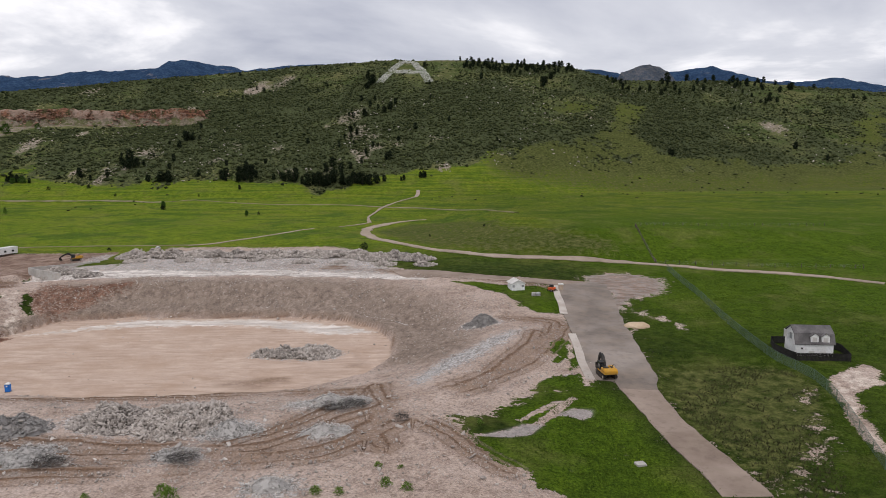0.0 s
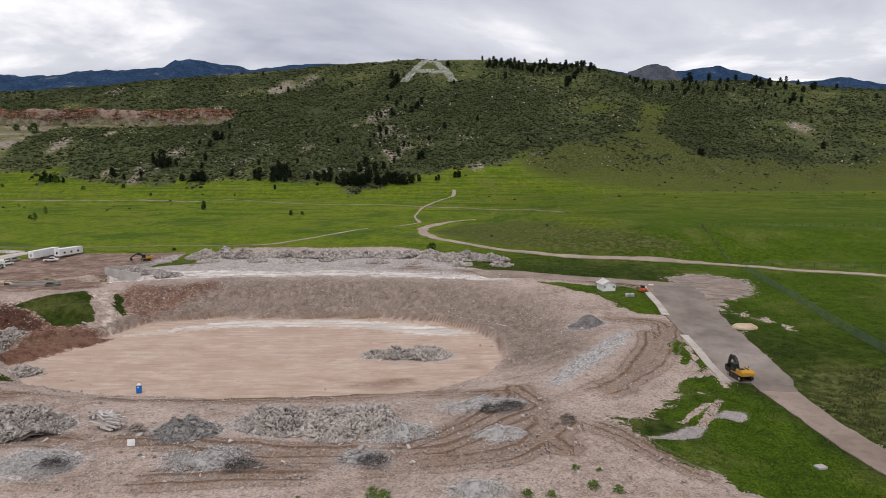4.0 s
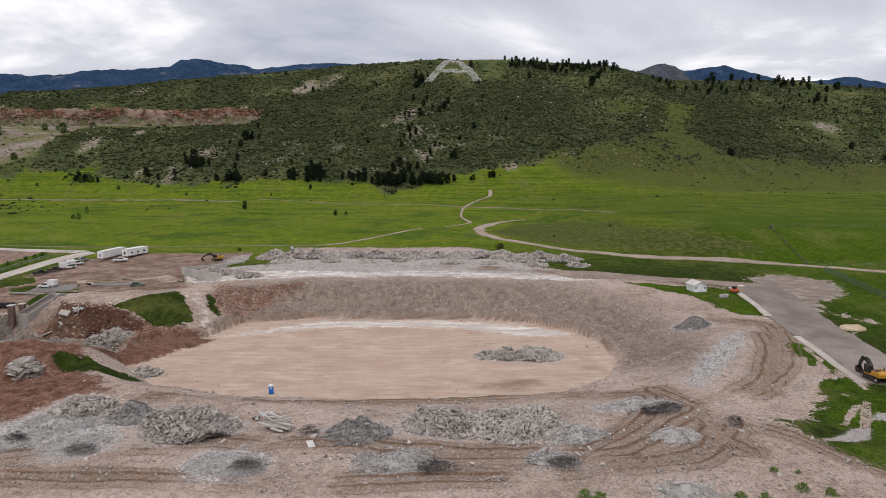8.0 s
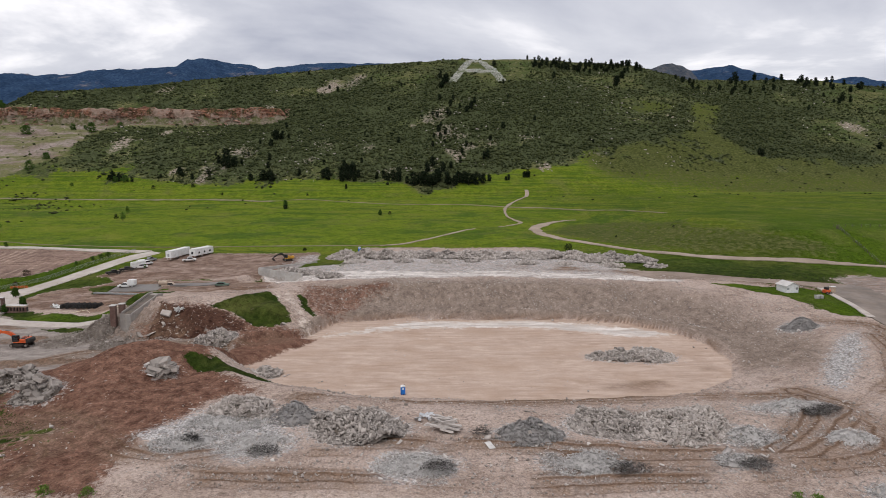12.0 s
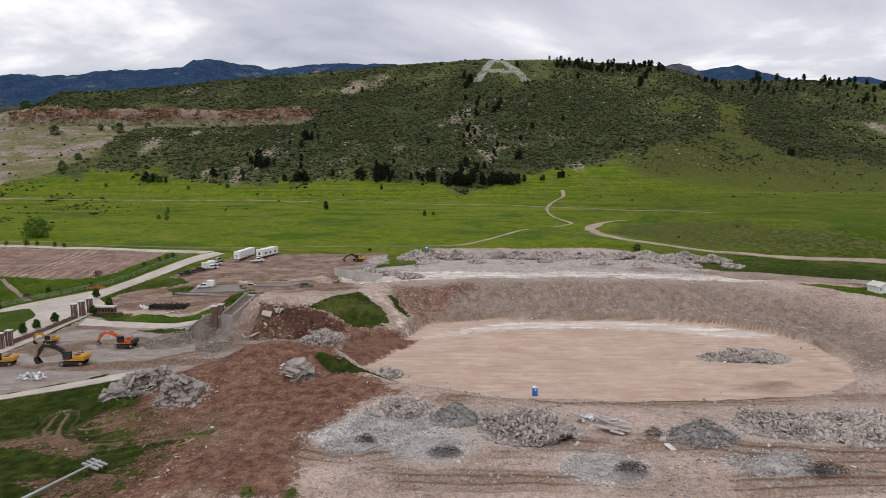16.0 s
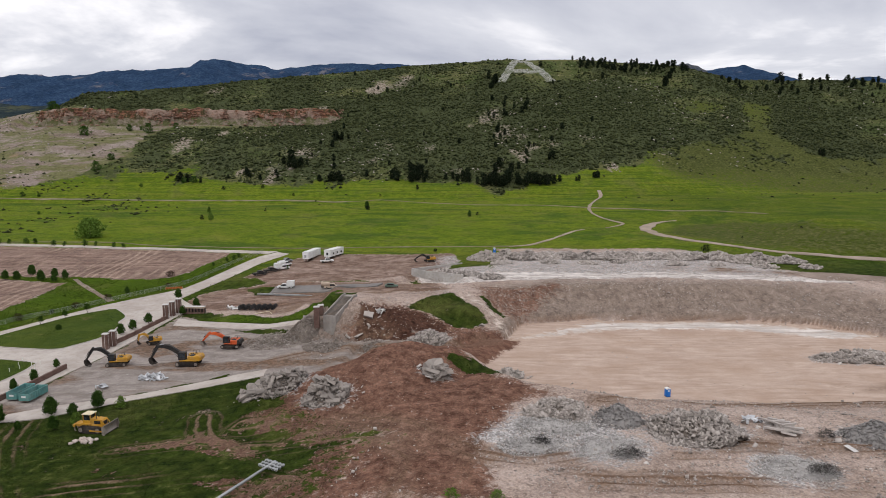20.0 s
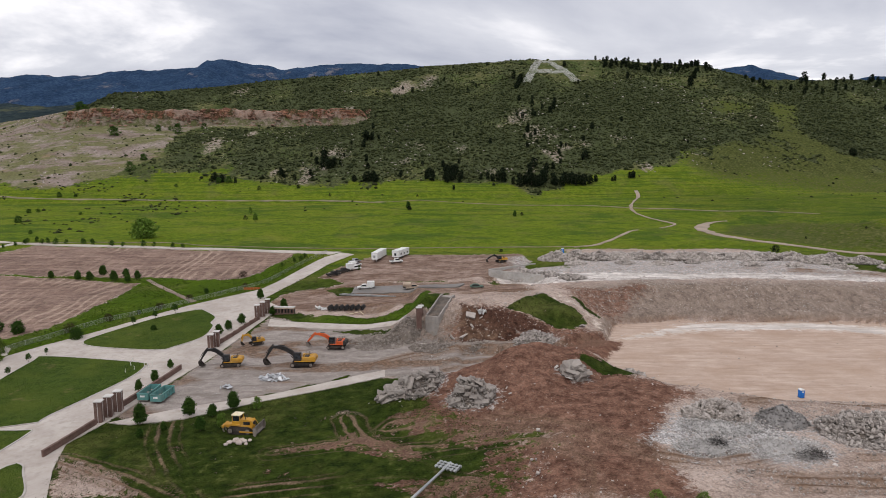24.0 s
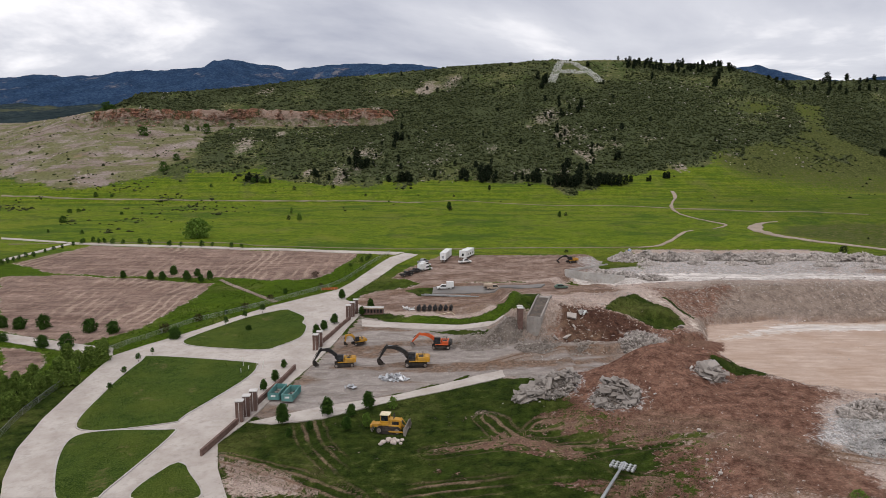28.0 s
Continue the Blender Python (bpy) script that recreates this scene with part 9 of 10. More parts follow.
def dumpster(x, y, turn):
    thing = holder("dumpster", "open teal roll-off dumpster half filled with scrap", "dumpster", x, y, ground_at(x, y) + 0.1, turn, "dumpsters by the wall")
    for a, b in (((-3.1, -1.2), (3.1, -1.1)), ((-3.1, 1.1), (3.1, 1.2)), ((-3.1, -1.1), (-3.0, 1.1)), ((3.0, -1.1), (3.1, 1.1))):
        bm = bmesh.new()
        add_box(bm, a[0], a[1], 0.2, b[0], b[1], 1.7, 0.015)
        part("side_panel" if abs(a[0] - b[0]) > 1 else "end_panel", bm, TEAL, thing)
    for k in range(9):
        bm = bmesh.new()
        u = -2.9 + 0.72 * k
        for side in (-1.26, 1.26):
            add_box(bm, u - 0.06, side - 0.06, 0.2, u + 0.06, side + 0.06, 1.7, 0.01)
        part("rib", bm, TEAL, thing)
    bm = bmesh.new()
    add_box(bm, -3.1, -1.1, 0.12, 3.1, 1.1, 0.25, 0.02)
    part("floor_plate", bm, WORN_STEEL, thing)
    bm = bmesh.new()
    for side in (-1.2, 1.2):
        add_box(bm, -3.15, side - 0.09, 1.68, 3.15, side + 0.09, 1.8, 0.02)
    for end in (-3.1, 3.1):
        add_box(bm, end - 0.08, -1.11, 1.681, end + 0.08, 1.11, 1.79, 0.02)
    part("top_rail", bm, TEAL, thing)
    bm = bmesh.new()
    add_box(bm, -3.16, -0.5, 0.9, -3.11, 0.5, 1.3, 0.005)
    part("notice", bm, WHITE, thing)
    for k in range(8):
        bm = bmesh.new()
        rng = random.Random(k + int(abs(x)))
        add_box(bm, -0.6, -0.25, -0.06, 0.6, 0.25, 0.06, 0.02)
        part("scrap_piece", bm, WORN_STEEL if k % 3 else BLACK, thing).matrix_basis = pose(rng.uniform(-2.2, 2.2), rng.uniform(-0.6, 0.6), 0.5 + 0.1 * (k % 4), rng.uniform(-30, 30), rng.uniform(-25, 25), rng.uniform(0, 360))
    return thing


dumpster(-236.0, 142.6, 88)
dumpster(-232.6, 141.6, 86)

# ---- brick gate walls and columns ----
BRICK = plain("dark_red_brick", (0.105, 0.062, 0.052), (0.165, 0.105, 0.088), 0.4, 0.92, 0, 0.4, 0.03, dirt=0.25)
STONE_CAP = plain("pale_stone_cap", (0.46, 0.44, 0.42), (0.56, 0.54, 0.52), 0.5, 0.85, dirt=0.1)


def brick_wall(line, tall, label):
    """A low brick wall along a line, with pale coping stones."""
    thing = holder("brick_wall", label, "wall", group="brick gate walls", kind="structure")
    pts = dense(line, 3.0)
    for (ax, ay), (bx, by) in zip(pts, pts[1:]):
        a, b = Vector((ax, ay, 0)), Vector((bx, by, 0))
        z = min(ground_at(ax, ay), ground_at(bx, by))
        run = (b - a).length
        m = Matrix.Translation((ax, ay, z)) @ Matrix.Rotation(math.atan2(by - ay, bx - ax), 4, "Z")
        bm = bmesh.new()
        add_box(bm, 0, -0.2, -0.5, run - 0.01, 0.2, tall, 0.02, m)
        part("brick_panel", bm, BRICK, thing)
        bm = bmesh.new()
        add_box(bm, 0.003, -0.27, tall + 0.002, run - 0.013, 0.27, tall + 0.12, 0.02, m)
        part("coping", bm, BRICK, thing)
    return thing


brick_wall([(-229.6, 204), (-231.9, 193), (-234.2, 180)], 1.2, "low brick wall between the gate columns")
brick_wall([(-236.4, 161), (-237.5, 150), (-239.2, 137)], 1.2, "low brick wall beside the teal dumpsters")
brick_wall([(-240.3, 128), (-241.2, 121), (-242.3, 113.5)], 1.2, "low brick wall running down to the grass")


def column(x, y, tall, label, turn=5, striped=True):
    thing = holder("gate_column", label, "column", x, y, ground_at(x, y) - 0.05, turn, "brick gate columns")
    bm = bmesh.new()
    add_box(bm, -0.72, -0.72, 0, 0.72, 0.72, tall, 0.04)
    part("shaft", bm, BRICK, thing)
    for side in ((-1, 0), (1, 0), (0, -1), (0, 1)) if striped else ():
        bm = bmesh.new()
        cx, cy = side[0] * 0.74, side[1] * 0.74
        hx, hy = (0.02, 0.05) if side[0] else (0.05, 0.02)
        add_box(bm, cx - hx, cy - hy, 0.2, cx + hx, cy + hy, tall - 0.1, 0.005)
        part("pale_stripe", bm, STONE_CAP, thing)
    bm = bmesh.new()
    add_box(bm, -0.85, -0.85, tall, 0.85, 0.85, tall + 0.22, 0.04)
    part("cap", bm, STONE_CAP, thing, "pale stone cap")
    return thing


for x, y in ((-240.2, 129.3), (-239.6, 132.0), (-239.0, 134.8)):
    column(x, y, 4.4, "tall brick column with pale stone cap at the drive")
for x, y in ((-229.9, 205.0), (-229.2, 208.3), (-228.5, 211.6)):
    column(x, y, 4.6, "tall brick column with pale stone cap by the footpath")
for x, y in ((-234.5, 176.8), (-233.9, 179.6)):
    column(x, y, 4.3, "tall brick column with pale stone cap above the yard")


def arcade(x, y, turn):
    thing = holder("ticket_booth", "low brick booth with a row of arched openings", "booth", x, y, ground_at(x, y) - 0.1, turn)
    span, n = 6.6, 6
    bm = bmesh.new()
    add_box(bm, -span / 2, -0.2, 0, span / 2, 1.2, 0.55, 0.03)
    part("plinth", bm, BRICK, thing)
    for k in range(n + 1):
        u = -span / 2 + 0.2 + (span - 0.4) * k / n
        bm = bmesh.new()
        add_box(bm, u - 0.2, -0.2, 0.552, u + 0.2, 0.3, 1.9, 0.02)
        part("pier", bm, BRICK, thing)
    # black block behind the piers paints in the shade of the recess
    bm = bmesh.new()
    add_box(bm, -span / 2, 0.32, 0.552, span / 2, 1.2, 1.9, 0.02)
    part("back_wall", bm, BLACK, thing, "black infill for the shade behind the openings")
    bm = bmesh.new()
    add_box(bm, -span / 2 - 0.1, -0.3, 1.902, span / 2 + 0.1, 1.3, 2.35, 0.03)
    part("lintel", bm, TAN_PAINT, thing)
    bm = bmesh.new()
    add_box(bm, -span / 2 - 0.15, -0.35, 2.352, span / 2 + 0.15, 1.35, 2.5, 0.03)
    part("roof_slab", bm, STONE_CAP, thing)
    return thing


arcade(-222.7, 209.5, -3)

# ---- concrete stairs left standing in the cut bank ----
# dusty treads, darker than the walls: shading of the steps put into the colour
SHADED_TREAD = plain("dirty_stair_tread", (0.115, 0.100, 0.088), (0.205, 0.182, 0.162), 0.6, 0.92, 0, 0.4, 0.04, dirt=0.6)
STAIR_CONCRETE = plain("weathered_stair_concrete", (0.22, 0.20, 0.185), (0.33, 0.305, 0.28), 0.7, 0.9, 0, 0.3, 0.04, dirt=0.5)


def stairs():
    thing = holder("concrete_stairs", "broken concrete stair block with side walls in the cut bank", "stairs", -174.0, 182.6, 4.2, -22)
    bm = bmesh.new()
    add_box(bm, -2.1, -0.45, -1.5, 2.1, 0.0, 4.3, 0.05)
    part("front_wall", bm, STAIR_CONCRETE, thing)
    for k in range(20):
        bm = bmesh.new()
        add_box(bm, -1.68, 0.02 + 0.5 * k, 1.8 + 0.19 * k, 1.68, 0.52 + 0.5 * k, 4.05 + 0.19 * k, 0.015)
        part("step", bm, SHADED_TREAD, thing)
    for side in (-2.1, 1.7):
        bm = bmesh.new()
        add_prism(bm, [(0.01, -1.0), (11.5, 2.5), (11.5, 8.3), (9.9, 8.3), (0.01, 4.6)], side, side + 0.4, "x")
        part("side_wall", bm, STAIR_CONCRETE, thing)
    bm = bmesh.new()
    add_box(bm, -1.68, 10.04, 5.0, 1.68, 12.0, 7.85, 0.03)
    part("landing", bm, STAIR_CONCRETE, thing)
    return thing


stairs()
column(-177.9, 183.2, 6.0, "brick column left standing beside the broken stairs", striped=False)
column(-177.6, 187.6, 2.6, "short brick column left standing behind the broken stairs", striped=False)


# ---- end wall of the stadium terrace ----
def terrace_wall(line, top, label, name):
    bm = bmesh.new()
    pts = dense(line, 2.5)
    for (ax, ay), (bx, by) in zip(pts, pts[1:]):
        z0 = min(ground_at(ax, ay), ground_at(bx, by)) - 1.5
        m = Matrix.Translation((ax, ay, 0)) @ Matrix.Rotation(math.atan2(by - ay, bx - ax), 4, "Z")
        add_box(bm, 0, -0.25, z0, math.hypot(bx - ax, by - ay), 0.25, top, 0, m)
    bmesh.ops.remove_doubles(bm, verts=bm.verts[:], dist=0.002)
    return tagged(part(name, bm, WALL_CONCRETE), label, "wall", kind="structure")


terrace_wall([(-155, 247), (-147.5, 241.5), (-136, 234.5)], 11.0, "grey concrete retaining wall at the terrace's end", "wall_1")
terrace_wall([(-155, 247.6), (-147, 254), (-136, 262)], 11.0, "concrete edge of the demolished terrace", "wall_2")


# ---- white barn, its dark fence, and the shed ----
SIDING = plain("white_siding", (0.62, 0.62, 0.61), (0.72, 0.72, 0.72), 0.7, 0.7, dirt=0.08)
SHINGLE = plain("grey_shingles", (0.085, 0.080, 0.080), (0.15, 0.14, 0.14), 0.35, 0.95, 0, 0.8, 0.05)
BLACK_WOOD = plain("black_stained_board", (0.012, 0.011, 0.011), (0.03, 0.028, 0.027), 0.4, 0.8)


def barn(x, y, turn):
    thing = holder("barn", "white gambrel-roofed barn with two dormers inside a dark fence", "house", x, y, ground_at(x, y) - 0.1, turn)
    L, D = 8.2, 6.2
    bm = bmesh.new()
    add_box(bm, -L / 2, -D / 2, 0, L / 2, D / 2, 3.0, 0)
    add_prism(bm, [(-D / 2, 3.0), (D / 2, 3.0), (D / 2 - 0.75, 5.0), (0, 6.35), (-D / 2 + 0.75, 5.0)], -L / 2, L / 2, "x")
    walls = part("wall", bm, SIDING, thing)
    for k in range(9):
        bm = bmesh.new()
        add_box(bm, -L / 2, -D / 2 - 0.02, 0.25 + 0.3 * k, L / 2, -D / 2 - 0.002, 0.27 + 0.3 * k, 0)
        part("siding_lap", bm, SIDING, walls)
    steep, shallow = [(-D / 2 - 0.25, 2.75), (-D / 2 + 0.72, 5.08)], [(-D / 2 + 0.70, 5.06), (0, 6.45)]
    for flip in (1, -1):
        for name, ((u0, z0), (u1, z1)) in (("lower_roof", steep), ("upper_roof", shallow)):
            bm = bmesh.new()
            add_prism(bm, [(flip * u0, z0), (flip * u1, z1), (flip * u1, z1 + 0.16), (flip * (u0 - 0.05), z0 + 0.14)], -L / 2 - 0.3, L / 2 + 0.3, "x")
            part(name, bm, SHINGLE, thing, "grey shingles")
    for u in (-0.1, 2.3):
        bm = bmesh.new()
        add_box(bm, u - 0.85, -D / 2 - 0.1, 3.1, u + 0.85, -D / 2 + 1.4, 4.7, 0)
        add_prism(bm, [(u - 0.85, 4.7), (u + 0.85, 4.7), (u, 5.35)], -D / 2 - 0.1, -D / 2 + 1.5, "y")
        dormer = part("dormer", bm, SIDING, thing)
        for flip in (-1, 1):
            bm = bmesh.new()
            add_prism(bm, [(u + flip * 1.05, 4.53), (u, 5.37), (u, 5.49), (u + flip * 1.1, 4.63)], -D / 2 - 0.25, -D / 2 + 1.7, "y")
            part("dormer_roof", bm, SHINGLE, dormer)
        bm = bmesh.new()
        add_box(bm, u - 0.5, -D / 2 - 0.13, 3.35, u + 0.5, -D / 2 - 0.09, 4.45, 0.01)
        part("dormer_window", bm, STONE_CAP, dormer, "pale boarded window")
    bm = bmesh.new()
    add_box(bm, -L / 2 + 1.2, -D / 2 - 0.05, 1.6, -L / 2 + 1.6, -D / 2 + 0.02, 2.0, 0.01)
    part("vent", bm, BLACK, walls)
    for u in (-0.6, 1.9):
        bm = bmesh.new()
        add_box(bm, u - 0.6, -D / 2 - 0.04, 0.5, u + 0.6, -D / 2 + 0.01, 1.2, 0.01)
        part("window", bm, STONE_CAP, walls, "pale shuttered window")
    bm = bmesh.new()
    add_box(bm, -L / 2 - 0.05, -0.9, 3.4, -L / 2 + 0.01, 0.4, 4.8, 0.01)
    part("loft_door", bm, GREY_PAINT, walls)
    bm = bmesh.new()
    add_box(bm, -L / 2 - 1.1, -0.2, 3.6, -L / 2 - 0.98, 1.2, 5.4, 0.03)
    add_rod(bm, (-L / 2 - 1.05, 0.5, 4.4), (-L / 2, 0.5, 4.4), 0.05, 0.05, 6)
    part("panel_antenna", bm, STONE_CAP, thing, "pale panel antenna on a bracket")
    return thing


barn(84.6, 151.0, -6)
plank_thing = holder("board_fence", "low black board fence round the white barn", "fence")
corners = [(77.2, 152.5), (79.0, 145.6), (90.6, 144.4), (92.2, 151.0), (90.0, 156.5), (79.0, 157.5), (77.2, 152.5)]
bm = bmesh.new()
add_box(bm, -0.13, -0.02, -0.1, 0.13, 0.02, 1.75, 0.008)
board = None
for (ax, ay), (bx, by) in zip(corners, corners[1:]):
    run = math.hypot(bx - ax, by - ay)
    way = math.degrees(math.atan2(by - ay, bx - ax))
    for k in range(int(run / 0.28)):
        u = (k + 0.5) / int(run / 0.28)
        px, py = ax + u * (bx - ax), ay + u * (by - ay)
        m = pose(px, py, ground_at(px, py), 0, 0, way)
        if board is None:
            board = part("board", bm, BLACK_WOOD, plank_thing)
            board.matrix_basis = m
        else:
            again(board, m)
    bm2 = bmesh.new()
    for z in (0.4, 1.4):
        m = Matrix.Translation((ax, ay, ground_at(ax, ay) + z)) @ Matrix.Rotation(math.radians(way), 4, "Z")
        add_box(bm2, 0, 0.022, -0.05, run, 0.08, 0.05, 0.005, m)
    part("rail", bm2, BLACK_WOOD, plank_thing)


def shed(x, y, turn):
    thing = holder("shed", "small white shed with a low gable roof on the grass", "shed", x, y, ground_at(x, y) - 0.15, turn)
    bm = bmesh.new()
    add_box(bm, -2.1, -2.4, 0, 2.1, 2.4, 2.3, 0.02)
    add_prism(bm, [(-2.1, 2.3), (2.1, 2.3), (0, 3.3)], -2.4, 2.4, "y")
    walls = part("wall", bm, SIDING, thing)
    for flip in (-1, 1):
        bm = bmesh.new()
        add_prism(bm, [(flip * 2.4, 2.12), (0, 3.32), (0, 3.46), (flip * 2.45, 2.24)], -2.7, 2.7, "y")
        part("roof", bm, STONE_CAP, thing, "pale metal roof")
    bm = bmesh.new()
    add_box(bm, -0.5, -2.45, 0.15, 0.5, -2.39, 2.1, 0.01)
    part("door", bm, SIDING, walls)
    for u in (-1.5, 1.5):
        bm = bmesh.new()
        add_box(bm, u - 0.35, -2.44, 1.1, u + 0.35, -2.39, 1.8, 0.01)
        part("window", bm, GREY_PAINT, walls)
    return thing


shed(23.0, 209.0, 10)
pallet = holder("pallet_stack", "pale stack of crates and pallets on the grass", "pallets", 27.4, 199.8, ground_at(27.4, 199.8), 12)
for k in range(2):
    for j in range(4):
        bm = bmesh.new()
        for s in range(5):
            add_box(bm, -0.6 + 1.4 * k, -0.5 + 0.25 * s - 0.08, 0.13 + 0.3 * j, 0.55 + 1.4 * k, -0.5 + 0.25 * s + 0.08, 0.17 + 0.3 * j, 0.005)
        for s in (-0.55, 0.0, 0.45):
            add_box(bm, s + 1.4 * k, -0.55, 0.02 + 0.3 * j, s + 0.1 + 1.4 * k, 0.55, 0.128 + 0.3 * j, 0.005)
        part("pallet", bm, STONE_CAP, pallet)
roller = holder("compact_loader", "small orange and grey loader on the grass edge", "loader", 34.0, 206.4, ground_at(34.0, 206.4), 20)
bm = bmesh.new()
add_box(bm, -1.2, -0.7, 0.5, 0.9, 0.7, 1.4, 0.08)
part("body", bm, ORANGE, roller)
bm = bmesh.new()
add_box(bm, -0.7, -0.6, 1.4, 0.3, 0.6, 2.2, 0.08)
part("cab", bm, BLACK, roller)
bm = bmesh.new()
add_prism(bm, [(0.9, 0.3), (1.7, 0.1), (1.75, 0.2), (1.3, 0.6), (1.0, 0.9)], -0.8, 0.8)
part("bucket", bm, WORN_STEEL, roller)
for wx in (-0.8, 0.6):
    for wy in (-0.75, 0.75):
        wheel(roller, wx, wy, 0.42, 0.3)
cabinet = holder("electrical_cabinet", "tan electrical cabinet with pale top by the walk", "cabinet", 37.2, 209.0, ground_at(37.2, 209), 0)
bm = bmesh.new()
add_box(bm, -0.7, -0.6, 0, 0.7, 0.6, 1.7, 0.03)
part("body", bm, TAN_PAINT, cabinet)
bm = bmesh.new()
add_box(bm, -0.8, -0.7, 1.7, 0.8, 0.7, 1.9, 0.03)
part("top", bm, WHITE, cabinet)


# ---- fallen light mast ----
def mast():
    tip, butt = Vector((-168.6, 102.6, 3.3)), Vector((-178.5, 85.5, 1.6))
    thing = holder("fallen_light_mast", "fallen steel stadium light mast lying in the grass", "light mast")
    bm = bmesh.new()
    add_rod(bm, butt, tip, 0.3, 0.2, 12)
    part("pole", bm, STEEL, thing)
    along = (tip - butt).normalized()
    side = Vector((along.y, -along.x, 0))
    for r in range(3):
        p = tip - along * (0.4 + 0.75 * r)
        bm = bmesh.new()
        add_rod(bm, p - side * 1.9, p + side * 1.9, 0.06, 0.06, 6)
        bar = part("cross_arm", bm, STEEL, thing)
        for k in range(6):
            q = p + side * (-1.75 + 0.7 * k)
            bm = bmesh.new()
            add_rod(bm, q, q + Vector((0, 0, -0.25)) + along * 0.3, 0.2, 0.33, 10)
            part("floodlight", bm, STEEL, bar, "round steel floodlight")
    return thing


mast()

# ---- heaps and oddments in the yard ----
SCRAP = plain("torn_sheet_metal", (0.36, 0.37, 0.38), (0.60, 0.61, 0.63), 0.4, 0.45, 0.5, dirt=0.2)


def scrap_heap(x, y, r, count, label, seed, material=None):
    rng = random.Random(seed)
    thing = holder("scrap_heap", label, "scrap", x, y, ground_at(x, y), group="scrap heaps")
    for k in range(count):
        a, d = rng.uniform(0, 6.28), r * math.sqrt(rng.random())
        bm = bmesh.new()
        long = rng.uniform(0.5, 1.8)
        add_box(bm, -long / 2, -rng.uniform(0.1, 0.5), -0.03, long / 2, rng.uniform(0.1, 0.5), 0.03, 0.01)
        for v in bm.verts:
            v.co.z += 0.25 * math.sin(2.5 * v.co.x + k)
        part("metal_sheet", bm, material or SCRAP, thing).matrix_basis = pose(d * math.cos(a), d * 0.6 * math.sin(a), 0.25 + max(0, (r - d)) * 0.3 * rng.random(), rng.uniform(-50, 50), rng.uniform(-50, 50), rng.uniform(0, 360))
    return thing


scrap_heap(-210.6, 152.4, 3.6, 70, "heap of torn pale sheet metal in the yard", 3)
scrap_heap(-220.3, 147.0, 1.3, 12, "small heap of bent metal scraps in the yard", 4)
scrap_heap(-88.0, 112.5, 2.0, 16, "bluish scrap metal beside the slab heap", 5)
scrap_heap(-211.5, 213.2, 2.6, 18, "bundle of pale pipes and sheeting by the grass", 6, WHITE)
scrap_heap(-159.9, 185.2, 1.5, 16, "bright torn sheeting caught in the cut bank", 7, WHITE)
hoses = holder("pipe_stack", "rows of black plastic pipe bundles beside the grass", "pipes", -203.0, 212.0, ground_at(-203, 212) + 0.05, 2)
for k in range(7):
    bm = bmesh.new()
    for j in range(5):
        for i in range(3 - j // 2):
            add_rod(bm, (-5.6 + 1.75 * k + 0.28 * i, -2.2 + 0.1 * j, 0.16 + 0.27 * j), (-4.9 + 1.75 * k + 0.28 * i, 2.0, 0.16 + 0.25 * j), 0.15, 0.15, 7)
    part("pipe_bundle", bm, BLACK, hoses)
beams = holder("steel_beam", "long grey steel beams laid along the lot", "beam", -198.0, 227.8, ground_at(-198, 227.8) + 0.1, -11)
for k in range(2):
    bm = bmesh.new()
    add_box(bm, -10.3 + 0.8 * k, -0.35 + 0.6 * k, 0, 10.2 - 3 * k, -0.05 + 0.6 * k, 0.5, 0.02)
    part("girder", bm, STEEL, beams)
BOULDER = plain("pink_boulder", (0.40, 0.33, 0.29), (0.52, 0.45, 0.41), 0.5, 0.9, 0, 0.4, 0.05)
rock_rng = np.random.default_rng(77)
for k, (x, y, r) in enumerate([(-209.5, 116.9, 0.55), (-208.5, 117.6, 0.7), (-207.5, 117.9, 0.5), (-206.8, 117.3, 0.45), (-207.6, 116.5, 0.6), (-206.2, 116.2, 0.35), (-209.9, 116.1, 0.4), (-206.0, 117.8, 0.4)]):
    bm = bmesh.new()
    bmesh.ops.create_icosphere(bm, subdivisions=2, radius=r)
    for v in bm.verts:
        v.co *= 1 + 0.35 * noise.noise(v.co * 2.2 / r + Vector((k * 7, 0, 0)))
        v.co.z *= 0.75
    o = part("boulder", bm, BOULDER)
    o.matrix_basis = pose(x, y, ground_at(x, y) + 0.35 * r, 0, 0, 50 * k)
    tagged(o, "pinkish landscape boulder lying in the grass", "boulder", "boulders in the grass")
sheet = holder("plywood_sheet", "pale plywood sheet lying on the dirt", "sheet", -77.6, 100.8, ground_at(-77.6, 100.8) + 0.35, 25)
bm = bmesh.new()
add_box(bm, -0.55, -0.95, 0, 0.55, 0.95, 0.05, 0.01)
part("panel", bm, STONE_CAP, sheet).matrix_basis = pose(0, 0, 0.15, 12, 4, 0)
plate = holder("concrete_plate", "square grey concrete plate lying in the grass", "plate", 30.9, 100.2, ground_at(30.9, 100.2) + 0.1, 15)
bm = bmesh.new()
add_box(bm, -0.8, -0.65, -0.1, 0.8, 0.65, 0.3, 0.05)
part("slab", bm, WALL_CONCRETE, plate)
BARRIER = plain("orange_barrier_net", (0.42, 0.09, 0.03), (0.55, 0.14, 0.05), 0.4, 0.8)
net = holder("barrier_net", "orange barrier netting across the grass verge", "barrier", -243.0, 243.0, ground_at(-243, 243) + 0.0, 12)
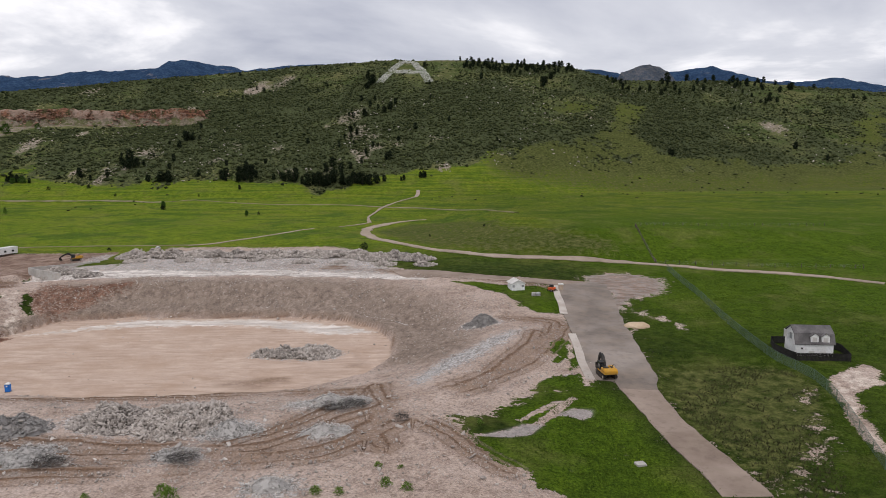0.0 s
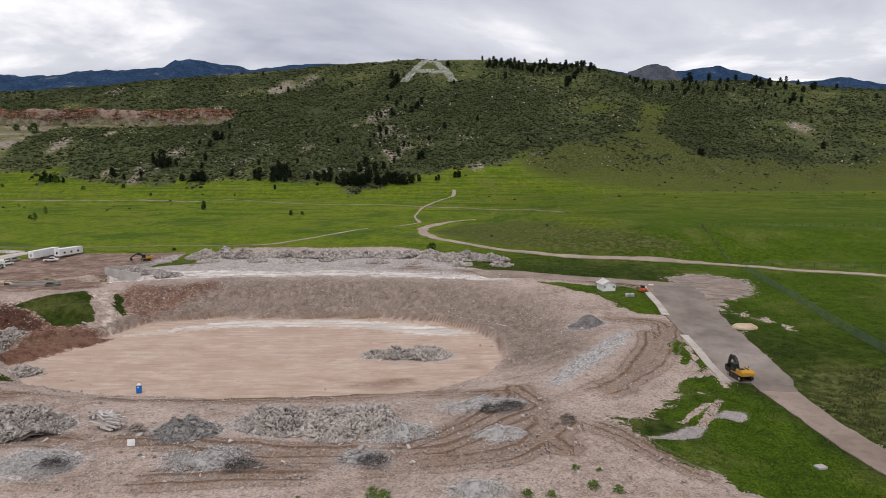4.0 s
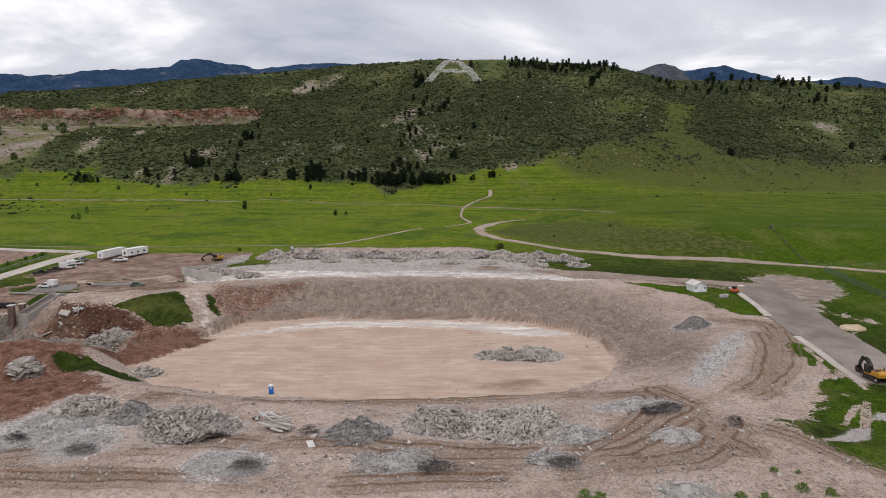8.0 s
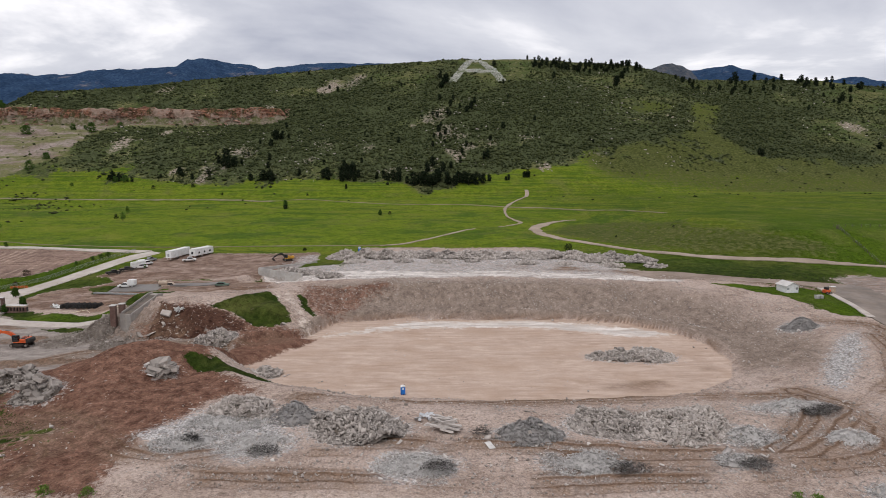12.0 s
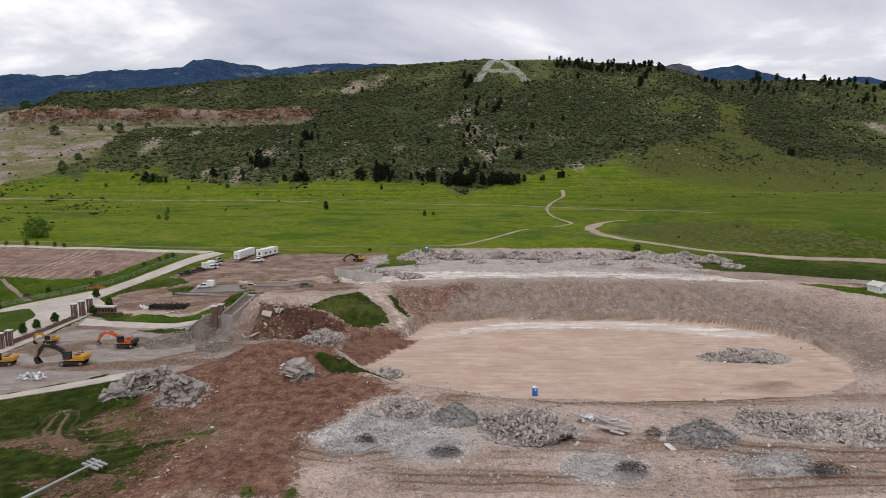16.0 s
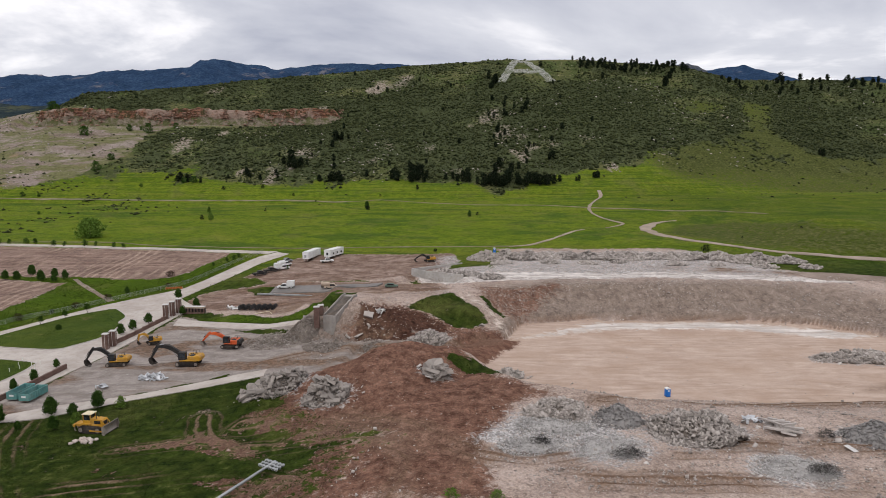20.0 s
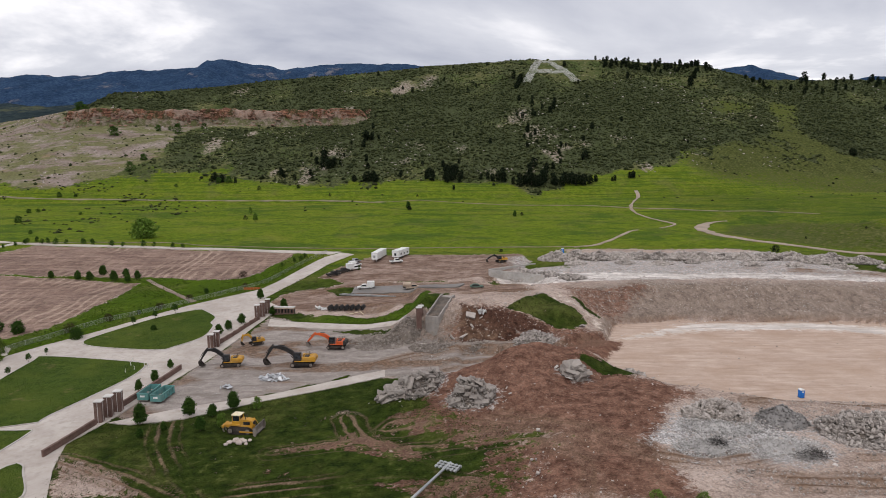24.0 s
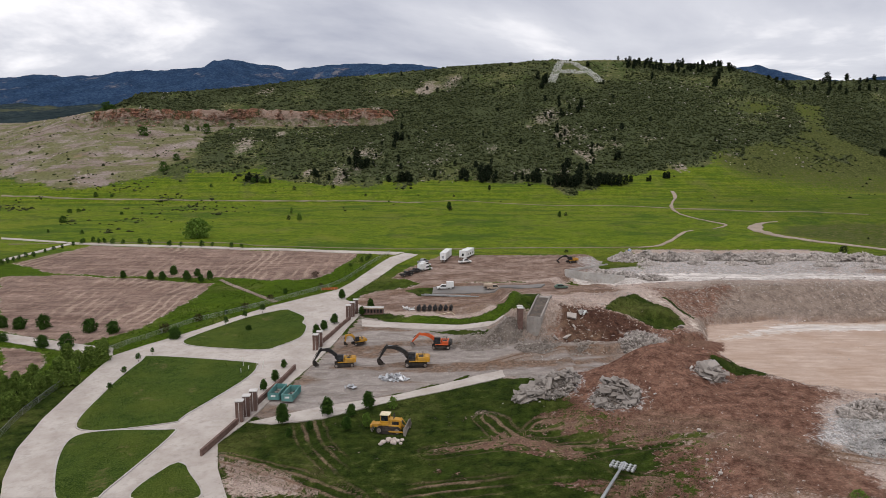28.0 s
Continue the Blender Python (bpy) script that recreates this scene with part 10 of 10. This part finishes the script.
for k in range(6):
    bm = bmesh.new()
    add_rod(bm, (-3 + 1.2 * k, 0, 0), (-3 + 1.2 * k, 0, 1.1), 0.04, 0.04, 5)
    part("net_post", bm, STEEL, net)
for k in range(5):
    for z in range(5):
        bm = bmesh.new()
        add_box(bm, -3 + 1.2 * k + 0.03, -0.01, 0.2 + 0.18 * z, -1.8 + 1.2 * k - 0.03, 0.01, 0.32 + 0.18 * z, 0)
        part("net_band", bm, BARRIER, net)
boom_pole = holder("yellow_pole", "long yellow pole lying beside the footpath", "pole", -199.5, 204.0, ground_at(-199.5, 204) + 0.25, 10)
bm = bmesh.new()
add_rod(bm, (-3, 0, 0.1), (2.2, 0.4, 0.9), 0.1, 0.08, 7)
add_rod(bm, (2.2, 0.4, 0.9), (3.2, 0.3, 0.0), 0.08, 0.08, 7)
part("shaft", bm, LIGHT_LEAF, boom_pole).data.materials[0] = CREAM
for k, (x, y, s, t) in enumerate([(-163.5, 183.8, 2.6, 12), (-165.5, 178.2, 2.6, -20), (-168.5, 178.6, 2.2, 14), (-131.5, 187.6, 2.0, 25)]):
    o = new("concrete_block", CHUNKS[k])
    o.matrix_basis = pose(x, y, ground_at(x, y) + 0.3, 15 + t, t, 40 * k) @ Matrix.Diagonal((s * 0.8, s * 0.8, s * 1.5, 1))
    tagged(o, "large concrete block stuck in the red cut bank", "concrete block", "blocks in the cut bank")
SAND = plain("sand_heap", (0.40, 0.30, 0.20), (0.48, 0.38, 0.27), 0.5, 0.95, 0, 0.5, 0.06)
bm = bmesh.new()
bmesh.ops.create_icosphere(bm, subdivisions=4, radius=1)
for v in bm.verts:
    v.co = Vector((v.co.x * 3.4, v.co.y * 2.6, max(v.co.z, -0.15) ** 1.0 * 1.1 if v.co.z > 0 else -0.15)) + Vector((0, 0, 0.25 * noise.noise(v.co * 2)))
o = part("sand_heap", bm, SAND)
o.matrix_basis = pose(51.3, 173.5, ground_at(51.3, 173.5))
tagged(o, "small heap of tan sand beside the asphalt", "sand heap")
